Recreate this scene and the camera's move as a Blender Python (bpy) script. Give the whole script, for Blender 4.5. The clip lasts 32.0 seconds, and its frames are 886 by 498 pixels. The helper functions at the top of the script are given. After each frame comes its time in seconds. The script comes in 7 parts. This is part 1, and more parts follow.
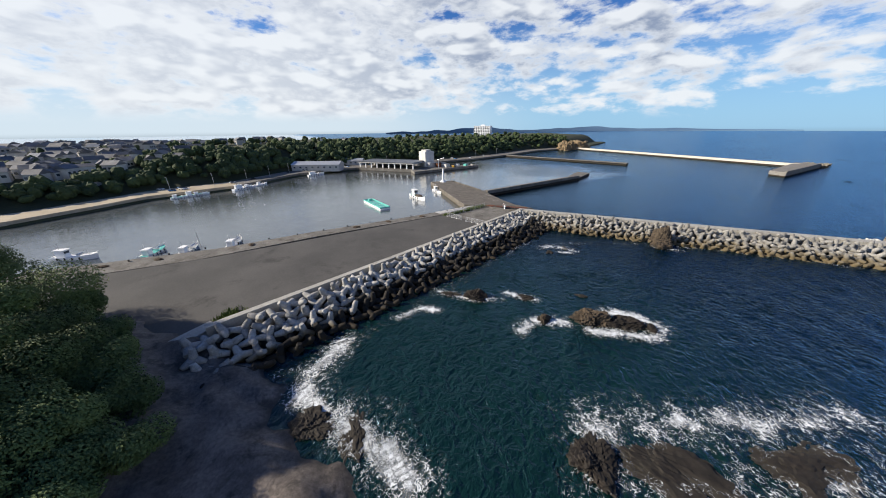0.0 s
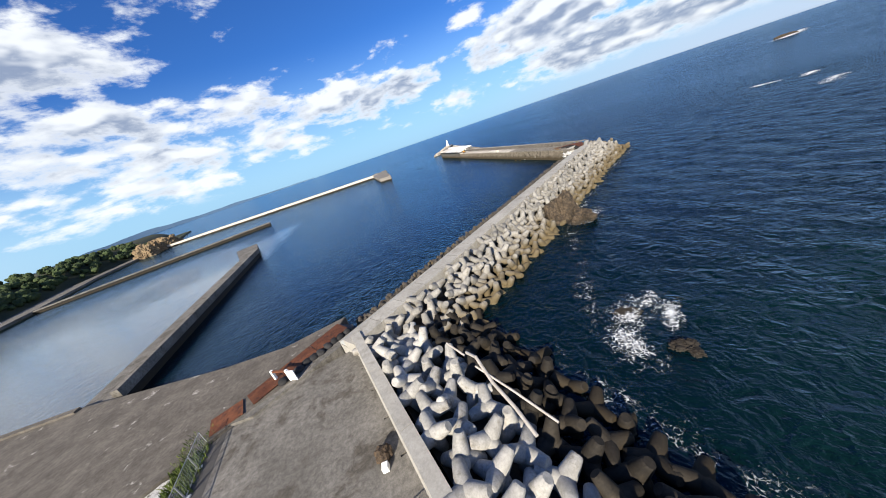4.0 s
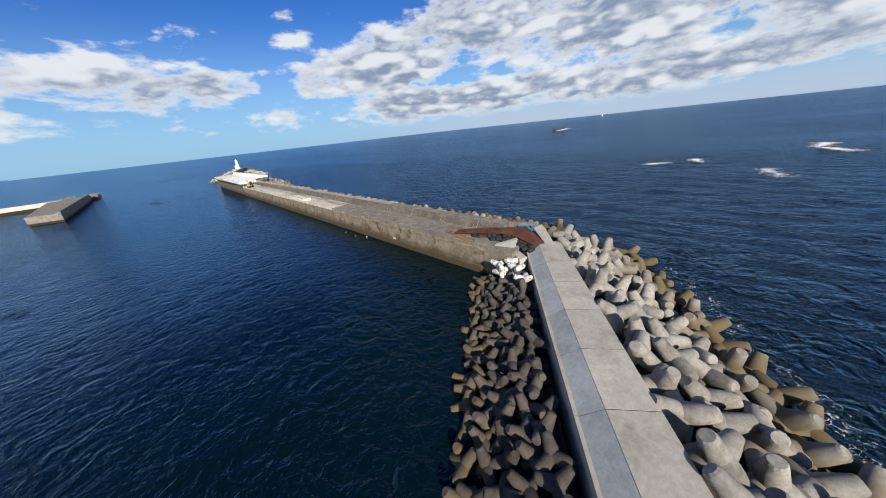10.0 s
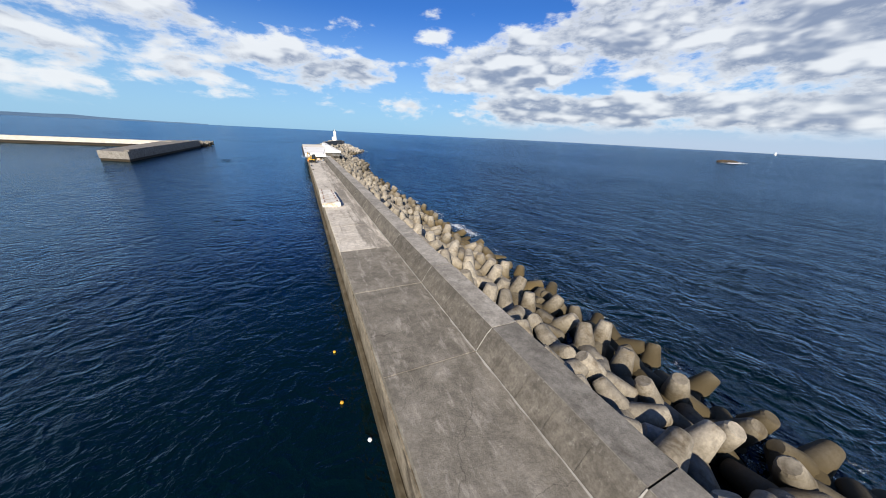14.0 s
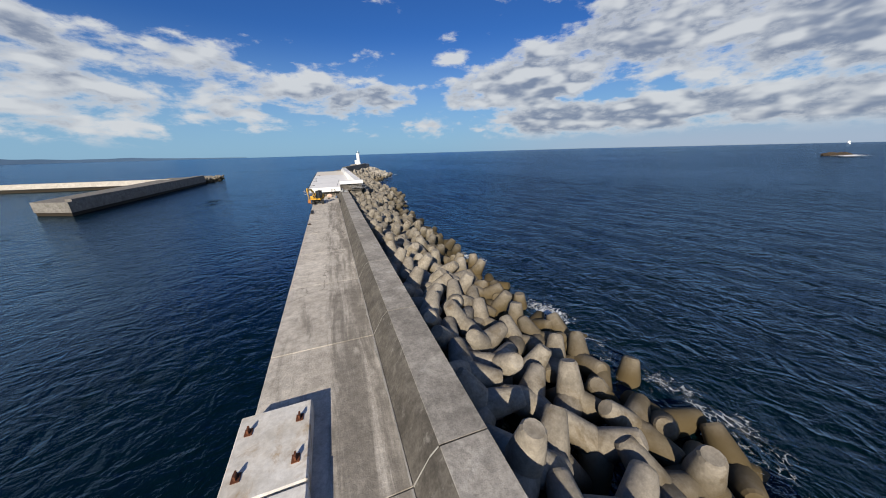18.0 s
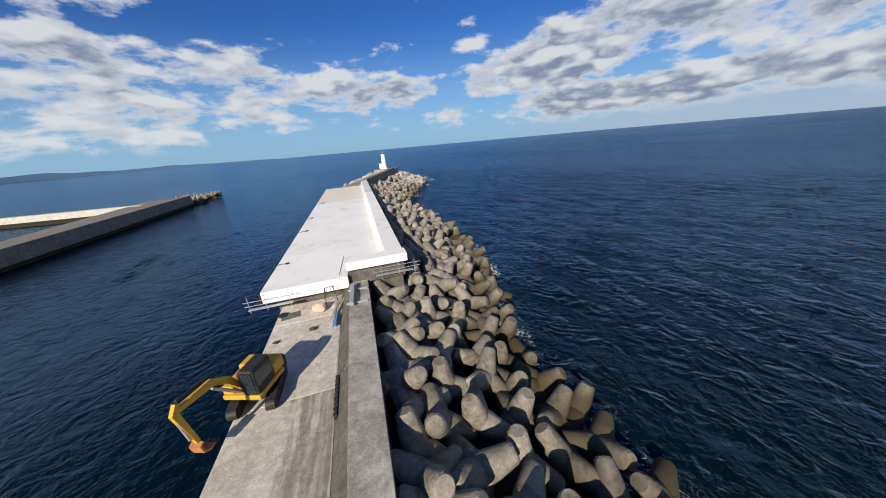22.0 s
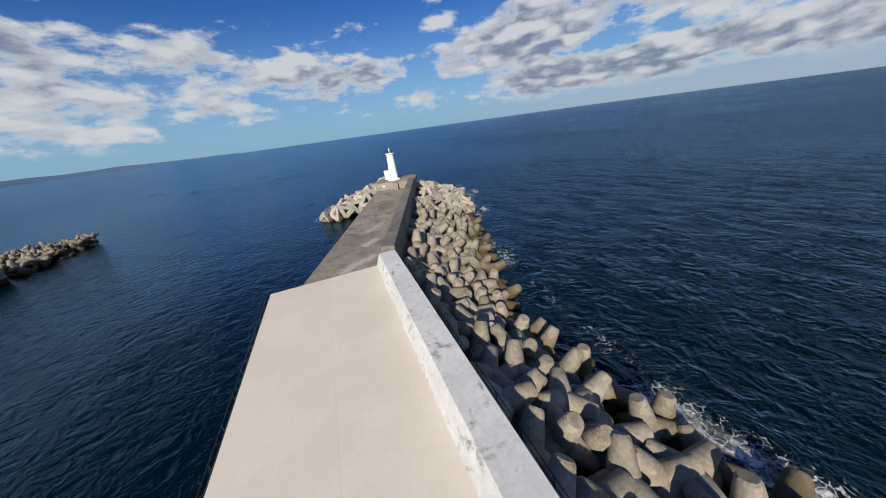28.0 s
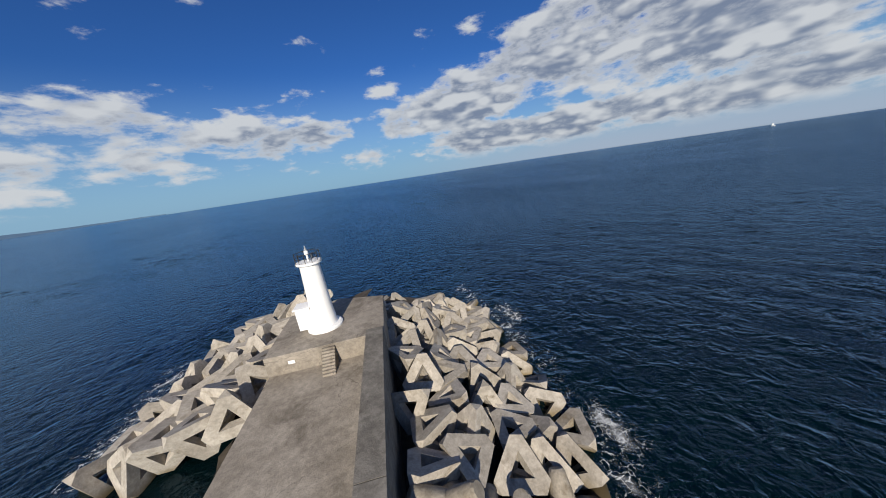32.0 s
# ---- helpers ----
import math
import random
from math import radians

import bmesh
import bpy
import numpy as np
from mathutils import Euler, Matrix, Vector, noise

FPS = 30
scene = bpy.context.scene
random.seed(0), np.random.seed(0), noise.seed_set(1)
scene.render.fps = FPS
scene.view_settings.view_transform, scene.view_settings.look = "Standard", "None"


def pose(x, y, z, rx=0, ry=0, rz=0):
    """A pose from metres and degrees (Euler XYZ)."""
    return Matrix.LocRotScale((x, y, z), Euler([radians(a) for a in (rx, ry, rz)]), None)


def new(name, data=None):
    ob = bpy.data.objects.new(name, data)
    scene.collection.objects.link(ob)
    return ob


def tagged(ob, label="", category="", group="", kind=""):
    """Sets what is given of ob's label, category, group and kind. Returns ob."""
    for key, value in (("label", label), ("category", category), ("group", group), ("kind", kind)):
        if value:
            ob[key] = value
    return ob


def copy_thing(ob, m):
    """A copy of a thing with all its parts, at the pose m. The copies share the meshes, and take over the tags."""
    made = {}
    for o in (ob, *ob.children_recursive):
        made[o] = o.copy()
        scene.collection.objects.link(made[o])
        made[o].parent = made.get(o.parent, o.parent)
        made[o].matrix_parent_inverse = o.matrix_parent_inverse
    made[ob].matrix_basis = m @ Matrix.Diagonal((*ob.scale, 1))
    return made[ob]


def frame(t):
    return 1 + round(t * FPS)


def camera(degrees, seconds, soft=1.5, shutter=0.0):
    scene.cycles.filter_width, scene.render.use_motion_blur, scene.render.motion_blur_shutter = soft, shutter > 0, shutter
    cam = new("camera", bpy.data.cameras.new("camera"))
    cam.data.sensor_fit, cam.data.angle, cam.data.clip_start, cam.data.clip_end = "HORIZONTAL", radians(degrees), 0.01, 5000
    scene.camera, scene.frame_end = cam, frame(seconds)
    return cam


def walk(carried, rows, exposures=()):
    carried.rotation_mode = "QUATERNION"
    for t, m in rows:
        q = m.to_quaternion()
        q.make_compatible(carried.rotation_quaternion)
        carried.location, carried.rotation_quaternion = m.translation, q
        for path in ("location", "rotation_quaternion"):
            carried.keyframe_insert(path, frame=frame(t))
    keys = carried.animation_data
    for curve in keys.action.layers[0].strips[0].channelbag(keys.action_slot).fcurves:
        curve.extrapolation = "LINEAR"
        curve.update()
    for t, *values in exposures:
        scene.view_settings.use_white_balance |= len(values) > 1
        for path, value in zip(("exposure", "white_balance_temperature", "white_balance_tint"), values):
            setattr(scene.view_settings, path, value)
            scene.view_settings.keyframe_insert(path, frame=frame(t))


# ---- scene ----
cam = camera(113.27, 32.0, soft=1.0)
PATH = [
    (0.0, pose(0.73, -191.62, 39.57, 67.61, 0.50, 60.24)),
    (0.5, pose(-14.31, -188.62, 37.48, 69.60, 4.72, 52.48)),
    (1.0, pose(-29.32, -184.91, 35.70, 69.82, 9.33, 41.75)),
    (2.0, pose(-55.31, -171.59, 31.85, 67.00, 14.05, 21.96)),
    (2.5, pose(-65.79, -164.42, 30.84, 65.32, 16.52, 10.78)),
    (3.0, pose(-74.03, -154.64, 29.82, 65.87, 17.06, 1.81)),
    (3.5, pose(-80.01, -144.69, 28.86, 67.19, 17.71, -5.89)),
    (4.0, pose(-84.54, -133.86, 27.68, 68.01, 17.67, -14.12)),
    (4.5, pose(-87.13, -122.89, 26.34, 69.23, 18.08, -23.65)),
    (6.5, pose(-73.93, -83.69, 21.15, 74.02, 10.54, -44.10)),
    (7.0, pose(-69.64, -77.10, 21.03, 72.98, 8.08, -45.21)),
    (7.5, pose(-65.10, -71.24, 21.15, 72.08, 6.90, -45.60)),
    (8.0, pose(-59.50, -64.89, 22.45, 70.32, 6.50, -46.00)),
    (8.5, pose(-53.44, -58.44, 23.01, 68.27, 6.34, -45.90)),
    (9.0, pose(-47.64, -52.33, 22.53, 67.51, 6.01, -45.18)),
    (9.5, pose(-42.57, -46.54, 22.04, 67.65, 5.75, -44.82)),
    (10.0, pose(-37.50, -40.87, 21.30, 67.77, 5.79, -44.69)),
    (10.5, pose(-32.16, -34.89, 20.43, 68.03, 5.80, -44.41)),
    (11.0, pose(-27.03, -29.12, 19.36, 68.37, 5.34, -43.45)),
    (11.5, pose(-22.82, -23.82, 18.39, 69.19, 3.30, -40.01)),
    (12.0, pose(-18.15, -18.31, 18.20, 68.85, 0.59, -33.00)),
    (12.5, pose(-14.31, -11.96, 17.76, 68.79, -2.77, -27.24)),
    (13.0, pose(-11.83, -5.75, 17.31, 68.75, -4.08, -24.95)),
    (13.5, pose(-10.05, 0.51, 16.82, 68.88, -4.14, -24.90)),
    (14.0, pose(-8.27, 7.06, 16.62, 68.61, -2.74, -24.74)),
    (14.5, pose(-7.42, 13.76, 16.39, 68.49, -0.40, -25.23)),
    (16.5, pose(-3.54, 38.03, 14.55, 70.98, 1.37, -22.53)),
    (17.0, pose(-2.81, 44.76, 14.74, 71.67, 1.47, -22.57)),
    (17.5, pose(-2.03, 51.95, 14.93, 71.75, 1.08, -21.78)),
    (18.0, pose(-1.22, 58.33, 15.23, 71.42, 1.44, -20.76)),
    (18.5, pose(-0.36, 65.74, 15.42, 71.09, 1.59, -20.47)),
    (19.0, pose(0.34, 72.99, 15.72, 70.88, 1.48, -20.21)),
    (19.5, pose(1.18, 79.78, 16.13, 70.62, 2.05, -19.61)),
    (20.0, pose(1.61, 86.22, 16.63, 70.60, 2.46, -19.35)),
    (20.5, pose(2.14, 93.01, 16.98, 70.54, 2.83, -18.99)),
    (21.0, pose(2.47, 99.96, 17.36, 70.12, 4.06, -18.91)),
    (21.5, pose(2.99, 107.35, 17.86, 69.95, 4.33, -17.78)),
    (22.0, pose(3.40, 114.00, 18.38, 69.91, 4.75, -16.67)),
    (22.5, pose(3.60, 120.24, 18.89, 69.37, 5.48, -16.12)),
    (23.0, pose(3.56, 126.28, 19.28, 70.02, 4.49, -15.27)),
    (23.5, pose(3.79, 133.02, 19.52, 69.17, 4.90, -14.49)),
    (24.0, pose(3.61, 138.91, 19.81, 69.03, 3.91, -14.12)),
    (24.5, pose(2.96, 143.97, 19.76, 68.20, 2.47, -14.52)),
    (26.5, pose(2.85, 165.38, 20.80, 67.49, 3.75, -14.53)),
    (27.0, pose(2.39, 172.98, 20.88, 67.30, 4.58, -15.66)),
    (27.5, pose(2.10, 180.70, 21.04, 66.89, 5.79, -18.16)),
    (28.0, pose(2.13, 187.92, 20.87, 66.64, 7.15, -21.48)),
    (28.5, pose(2.53, 194.99, 20.53, 66.64, 8.52, -24.23)),
    (29.0, pose(3.46, 201.53, 20.63, 67.00, 7.66, -24.50)),
    (29.5, pose(4.96, 207.99, 20.50, 68.21, 8.17, -25.18)),
    (30.0, pose(6.43, 214.29, 20.15, 71.48, 8.40, -26.45)),
    (30.5, pose(8.25, 220.37, 19.72, 74.79, 10.17, -27.97)),
    (31.0, pose(10.63, 227.60, 20.17, 75.79, 9.94, -30.13)),
    (31.5, pose(13.38, 234.07, 21.11, 75.33, 8.75, -31.19)),
    (32.0, pose(16.19, 239.83, 21.77, 74.95, 8.19, -31.25)),
]
walk(cam, PATH, exposures=((0.0, 0.72), (1.0, 0.66), (3.0, 0.78), (4.0, 0.95), (7.0, 0.72), (9.0, 0.6), (12.0, 0.7), (14.0, 0.72), (16.5, 0.42), (18.0, 0.29), (20.0, 0.31), (22.0, 0.38), (24.0, 0.17), (27.0, 0.17), (30.0, 0.35), (32.0, 0.2)))

# ---- light ----
SUN_EL, SUN_AZ = radians(27), radians(210)      # azimuth clockwise from +y
SUN_DIR = Vector((math.sin(SUN_AZ) * math.cos(SUN_EL), math.cos(SUN_AZ) * math.cos(SUN_EL), math.sin(SUN_EL)))
sun = new("sun", bpy.data.lights.new("sun", "SUN"))
sun.data.energy, sun.data.angle, sun.data.color = 4.9, radians(0.6), (1.0, 0.90, 0.75)
sun.rotation_euler = SUN_DIR.to_track_quat("Z", "Y").to_euler()


class Nodes:
    """A short way to wire shader nodes."""

    def __init__(self, tree):
        self.tree = tree
        tree.nodes.clear()

    def add(self, kind, ins=None, **props):
        n = self.tree.nodes.new(kind)
        for k, v in props.items():
            if k == "op":
                n.operation = v
            elif k == "blend":
                n.blend_type = v
            elif k == "dtype":
                n.data_type = v
            elif k == "dims":
                n.noise_dimensions = v
            elif k == "attr":
                n.attribute_name = v
            elif k == "clampit":
                n.use_clamp = v
            elif k == "feature":
                n.feature = v
        for k, v in (ins or {}).items():
            s = n.inputs[k]
            if isinstance(v, bpy.types.NodeSocket):
                self.tree.links.new(v, s)
            else:
                s.default_value = v
        return n

    def math(self, op, a, b=0.0, clampit=False):
        return self.add("ShaderNodeMath", {0: a, 1: b}, op=op, clampit=clampit).outputs[0]

    def vec(self, op, a, b=(0, 0, 0)):
        return self.add("ShaderNodeVectorMath", {0: a, 1: b}, op=op).outputs[0]

    def mix(self, f, a, b, blend="MIX"):
        n = self.add("ShaderNodeMix", dtype="RGBA", blend=blend)
        for i, v in ((0, f), (6, a), (7, b)):
            if isinstance(v, bpy.types.NodeSocket):
                self.tree.links.new(v, n.inputs[i])
            else:
                n.inputs[i].default_value = v if i == 0 else (*v, 1)[:4]
        return n.outputs[2]

    def noise(self, vec, scale, detail=4.0, rough=0.55, dist=0.0):
        return self.add("ShaderNodeTexNoise", {"Vector": vec, "Scale": scale, "Detail": detail, "Roughness": rough, "Distortion": dist}).outputs[0]

    def ramp(self, f, lo, hi, a=0.0, b=1.0):
        n = self.add("ShaderNodeMapRange", {0: f, 1: lo, 2: hi, 3: a, 4: b})
        n.clamp = True
        n.interpolation_type = "SMOOTHSTEP"
        return n.outputs[0]

    def xyz(self, v):
        return self.add("ShaderNodeSeparateXYZ", {0: v}).outputs

    def join(self, x, y, z):
        return self.add("ShaderNodeCombineXYZ", {0: x, 1: y, 2: z}).outputs[0]


def make_world():
    w = bpy.data.worlds.new("sky")
    scene.world = w
    w.use_nodes = True
    n = Nodes(w.node_tree)
    sky = n.add("ShaderNodeTexSky")
    sky.sky_type, sky.sun_disc = "NISHITA", False
    sky.sun_elevation, sky.sun_rotation = SUN_EL, SUN_AZ
    sky.altitude, sky.air_density, sky.dust_density, sky.ozone_density = 20, 1.0, 0.6, 4.0
    d = n.add("ShaderNodeTexCoord").outputs["Generated"]
    x, y, z = n.xyz(d)
    az = n.math("MULTIPLY", n.math("ARCTAN2", x, y), 57.2958)
    el = n.math("MULTIPLY", n.math("ARCSINE", z), 57.2958)
    p = n.vec("ADD", n.vec("MULTIPLY", d, (1.0, 1.0, 2.5)), (3.7, 1.3, 0.4))

    def lobe(a0, e0, ra, re, gain, tilt=0.0):
        """A cloud bank round one bearing and height; tilt is its climb in degrees per degree of bearing."""
        da = n.math("SUBTRACT", az, a0)
        de = n.math("SUBTRACT", n.math("SUBTRACT", el, e0), n.math("MULTIPLY", da, tilt))
        q = n.math("SQRT", n.math("ADD", n.math("POWER", n.math("DIVIDE", n.math("ABSOLUTE", da), ra), 2.0), n.math("POWER", n.math("DIVIDE", n.math("ABSOLUTE", de), re), 2.0)))
        return n.ramp(q, 0.4, 1.6, gain, 0.0)

    banks = [lobe(-28, 9.6, 31, 6.8, 0.33), lobe(-95, 14, 55, 15, 0.38), lobe(-90, 4.5, 36, 3.6, 0.34), lobe(-58, 21, 36, 9, 0.34), lobe(8, 8.0, 13, 2.6, 0.29, 0.16), lobe(22, 15.2, 4.0, 2.6, 0.22), lobe(2, 14.5, 10, 2.5, 0.13), lobe(42, 12.5, 21, 5.2, 0.39, 0.20), lobe(76, 15, 34, 8.5, 0.42), lobe(62, 4.6, 44, 3.0, 0.39), lobe(170, 30, 100, 30, 0.2)]
    bias = banks[0]
    for b in banks[1:]:
        bias = n.math("MAXIMUM", bias, b)
    bias = n.math("SUBTRACT", bias, 0.17)

    def cover(q, detail):
        big = n.noise(q, 5.2, detail, 0.58, 0.2)
        clump = n.noise(n.vec("ADD", q, (9, 2, 5)), 13.0, max(0.0, detail - 2.0), 0.60, 0.1)
        return n.math("ADD", n.math("MULTIPLY", big, 0.66), n.math("MULTIPLY", clump, 0.42))

    dens = n.math("ADD", n.math("MULTIPLY", n.math("SUBTRACT", cover(p, 10.0), 0.54), 1.4), n.math("ADD", bias, 0.54))
    soft = cover(p, 3.5)
    up = cover(n.vec("ADD", p, (-0.012, -0.016, 0.065)), 3.5)
    haze = n.ramp(el, 0.8, 3.2, 0.0, 1.0)
    mask = n.math("MULTIPLY", n.ramp(dens, 0.51, 0.68), haze)
    lit = n.ramp(n.math("SUBTRACT", soft, up), -0.055, 0.125)
    thick = n.ramp(dens, 0.56, 0.80)
    dark = n.math("MULTIPLY", thick, n.math("SUBTRACT", 1.0, n.math("MULTIPLY", lit, 0.95)))
    # towards the sun the cloud glows through
    dark = n.math("MULTIPLY", dark, n.ramp(az, -90.0, -45.0, 0.42, 1.0))
    cloud = n.mix(dark, (7.5, 7.8, 8.1), (2.3, 2.85, 4.0))
    blue = n.mix(1.0, sky.outputs[0], (0.27, 0.57, 1.02), "MULTIPLY")
    pale = n.mix(n.ramp(z, 0.0, 0.32, 0.8, 0.0), blue, (3.4, 5.7, 7.7))
    veil = n.math("MULTIPLY", n.ramp(el, 0.0, 6.0, 0.75, 0.0), n.ramp(az, 15.0, 60.0))
    pale = n.mix(veil, pale, (4.6, 5.3, 6.6))
    glow = n.math("MULTIPLY", n.ramp(el, 0.0, 12.0, 0.8, 0.0), n.ramp(az, -80.0, -35.0, 1.0, 0.0))
    pale = n.mix(glow, pale, (6.3, 7.0, 7.5))
    col = n.mix(n.math("MULTIPLY", mask, 0.95), pale, cloud)
    below = n.ramp(z, -0.03, 0.0)
    col = n.mix(below, (1.2, 1.6, 2.0), col)
    bg = n.add("ShaderNodeBackground", {"Color": col, "Strength": 0.072})
    out = n.add("ShaderNodeOutputWorld")
    n.tree.links.new(bg.outputs[0], out.inputs[0])


make_world()


# ---- materials ----
def material(name):
    m = bpy.data.materials.new(name)
    m.use_nodes = True
    n = Nodes(m.node_tree)
    bsdf = n.add("ShaderNodeBsdfPrincipled")
    out = n.add("ShaderNodeOutputMaterial")
    n.tree.links.new(bsdf.outputs[0], out.inputs[0])
    return m, n, bsdf, out


def put(n, bsdf, **kw):
    for k, v in kw.items():
        s = bsdf.inputs[{"color": "Base Color", "rough": "Roughness", "metal": "Metallic", "normal": "Normal", "spec": "Specular IOR Level", "alpha": "Alpha"}[k]]
        if isinstance(v, bpy.types.NodeSocket):
            n.tree.links.new(v, s)
        else:
            s.default_value = (*v, 1) if k == "color" and len(v) == 3 else v


def surface(name, a, b, scale=0.6, rough=0.85, bump=0.15, fine=9.0, metal=0.0, vary=0.12, stain=None, stain_at=(0.55, 0.7), stain_scale=0.35, tide=None, spec=0.3, streak=None, grit=0.0, crack=0.0, lean=None):
    """Two tones at two scales, a relief, stains with their own outline and, near the sea, a band of weed."""
    m, n, bsdf, _ = material(name)
    pos = n.add("ShaderNodeNewGeometry").outputs["Position"]
    big = n.noise(pos, scale, 5.0, 0.6)
    small = n.noise(pos, fine, 4.0, 0.6)
    col = n.mix(n.ramp(n.math("ADD", n.math("MULTIPLY", big, 0.7), n.math("MULTIPLY", small, 0.3)), 0.36, 0.64), a, b)
    if stain:
        at = n.vec("MULTIPLY", pos, streak) if streak else pos
        spots = n.noise(n.vec("ADD", at, (17, 5, 3)), stain_scale * (2.2 if streak else 1.0), 8.0, 0.7, 0.4)
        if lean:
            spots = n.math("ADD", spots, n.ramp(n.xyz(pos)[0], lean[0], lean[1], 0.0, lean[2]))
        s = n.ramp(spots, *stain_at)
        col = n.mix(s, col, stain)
    if grit:
        g = n.ramp(n.noise(n.vec("ADD", pos, (3, 41, 9)), 1.9, 9.0, 0.78), 0.32, 0.68, 1.0 - grit, 1.0 + grit * 0.7)
        col = n.mix(1.0, col, n.join(g, g, g), "MULTIPLY")
    if crack:
        bent = n.vec("ADD", pos, n.vec("MULTIPLY", n.add("ShaderNodeTexNoise", {"Vector": pos, "Scale": 0.8, "Detail": 5.0}).outputs[1], (1.6, 1.6, 0)))
        edge = n.add("ShaderNodeTexVoronoi", {"Vector": bent, "Scale": crack}, feature="DISTANCE_TO_EDGE").outputs[0]
        col = n.mix(n.math("MULTIPLY", n.ramp(edge, 0.0, crack * 0.03, 0.5, 0.0), n.ramp(n.noise(pos, 0.12, 3.0), 0.42, 0.55)), col, (0.05, 0.043, 0.035))
    rnd = n.add("ShaderNodeObjectInfo").outputs["Random"]
    tone = n.add("ShaderNodeAttribute", attr="tone").outputs["Fac"]
    k = n.math("ADD", n.math("MULTIPLY", n.math("ADD", rnd, tone), vary), 1.0 - vary * 0.9)
    col = n.mix(1.0, col, n.join(k, k, k), "MULTIPLY")
    if tide:
        z = n.math("ADD", n.xyz(pos)[2], n.math("MULTIPLY", n.noise(pos, 0.5, 4.0), 1.6))
        col = n.mix(n.ramp(z, tide[0] + 0.8, tide[1] + 0.8, 1.0, 0.0), col, tide[2])
    bmp = n.add("ShaderNodeBump", {"Strength": bump, "Distance": 0.05, "Height": n.math("ADD", small, n.math("MULTIPLY", n.noise(pos, fine * 5, 3.0), 0.4))})
    put(n, bsdf, color=col, rough=rough, metal=metal, normal=bmp.outputs[0], spec=spec)
    return m


ALGAE = (0.105, 0.08, 0.042)
M_NEW = surface("new_concrete", (0.175, 0.169, 0.155), (0.25, 0.241, 0.222), 0.35, 0.85, 0.2, 5.0, vary=0.34, stain=(0.13, 0.115, 0.092), stain_at=(0.50, 0.70), stain_scale=0.8, tide=(0.6, 3.4, ALGAE), grit=0.24)
M_OLD = surface("weathered_concrete", (0.176, 0.157, 0.127), (0.268, 0.241, 0.197), 0.4, 0.9, 0.4, 6.0, vary=0.34, stain=(0.115, 0.092, 0.062), stain_at=(0.48, 0.68), stain_scale=0.8, tide=(0.5, 3.3, (0.055, 0.042, 0.021)), grit=0.3)
M_OLD2 = surface("pale_weathered_concrete", (0.212, 0.188, 0.152), (0.312, 0.28, 0.23), 0.4, 0.9, 0.4, 6.0, vary=0.30, stain=(0.165, 0.135, 0.095), stain_at=(0.49, 0.70), stain_scale=0.8, tide=(0.3, 2.8, (0.085, 0.062, 0.028)), grit=0.26)
M_PALE = surface("pale_tetrapod_concrete", (0.255, 0.25, 0.235), (0.36, 0.352, 0.33), 0.35, 0.85, 0.2, 5.0, vary=0.3, stain=(0.16, 0.145, 0.12), stain_at=(0.52, 0.72), stain_scale=0.8, tide=(0.6, 3.0, ALGAE), grit=0.22)
M_BROWN = surface("grey_brown_concrete", (0.050, 0.044, 0.039), (0.078, 0.070, 0.062), 0.5, 0.9, 0.35, 7.0, vary=0.36, stain=(0.06, 0.051, 0.042), stain_at=(0.48, 0.68), stain_scale=0.9, tide=(0.0, 1.5, ALGAE), grit=0.3)
M_BLOCK = surface("block_concrete", (0.30, 0.272, 0.232), (0.42, 0.385, 0.335), 0.4, 0.9, 0.4, 6.0, vary=0.25, stain=(0.19, 0.16, 0.12), stain_at=(0.52, 0.74), stain_scale=0.7, tide=(-0.2, 1.2, (0.155, 0.112, 0.045)), grit=0.24)
M_DECK = surface("deck_concrete", (0.50, 0.455, 0.39), (0.63, 0.58, 0.505), 0.5, 0.9, 0.4, 9.0, stain=(0.29, 0.255, 0.21), stain_at=(0.55, 0.78), stain_scale=0.55, vary=0.16, tide=(0.1, 1.2, (0.07, 0.055, 0.03)), grit=0.26, crack=0.16)
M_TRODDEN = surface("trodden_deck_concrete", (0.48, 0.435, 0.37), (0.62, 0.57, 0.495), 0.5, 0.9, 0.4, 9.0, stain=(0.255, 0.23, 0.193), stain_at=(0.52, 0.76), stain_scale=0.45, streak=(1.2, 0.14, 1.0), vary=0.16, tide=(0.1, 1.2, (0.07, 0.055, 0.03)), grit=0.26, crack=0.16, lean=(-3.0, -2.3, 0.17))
M_DECK2 = surface("stained_deck_concrete", (0.145, 0.13, 0.106), (0.235, 0.213, 0.178), 0.45, 0.92, 0.5, 9.0, stain=(0.36, 0.33, 0.285), stain_at=(0.50, 0.74), stain_scale=0.55, streak=(1.5, 0.42, 1.0), vary=0.2, tide=(0.1, 1.2, (0.07, 0.055, 0.03)), grit=0.24, crack=0.16)
M_SIDE = surface("caisson_concrete", (0.18, 0.15, 0.11), (0.27, 0.23, 0.172), 0.5, 0.92, 0.4, 7.0, stain=(0.075, 0.06, 0.042), stain_at=(0.50, 0.66), stain_scale=0.4, streak=(0.9, 0.5, 0.6), vary=0.2, tide=(0.6, 2.7, (0.055, 0.042, 0.022)), grit=0.32)
M_PEEL = surface("peeling_concrete", (0.43, 0.425, 0.41), (0.54, 0.535, 0.52), 0.5, 0.9, 0.4, 6.0, stain=(0.12, 0.105, 0.09), stain_at=(0.56, 0.60), stain_scale=2.2, grit=0.3)
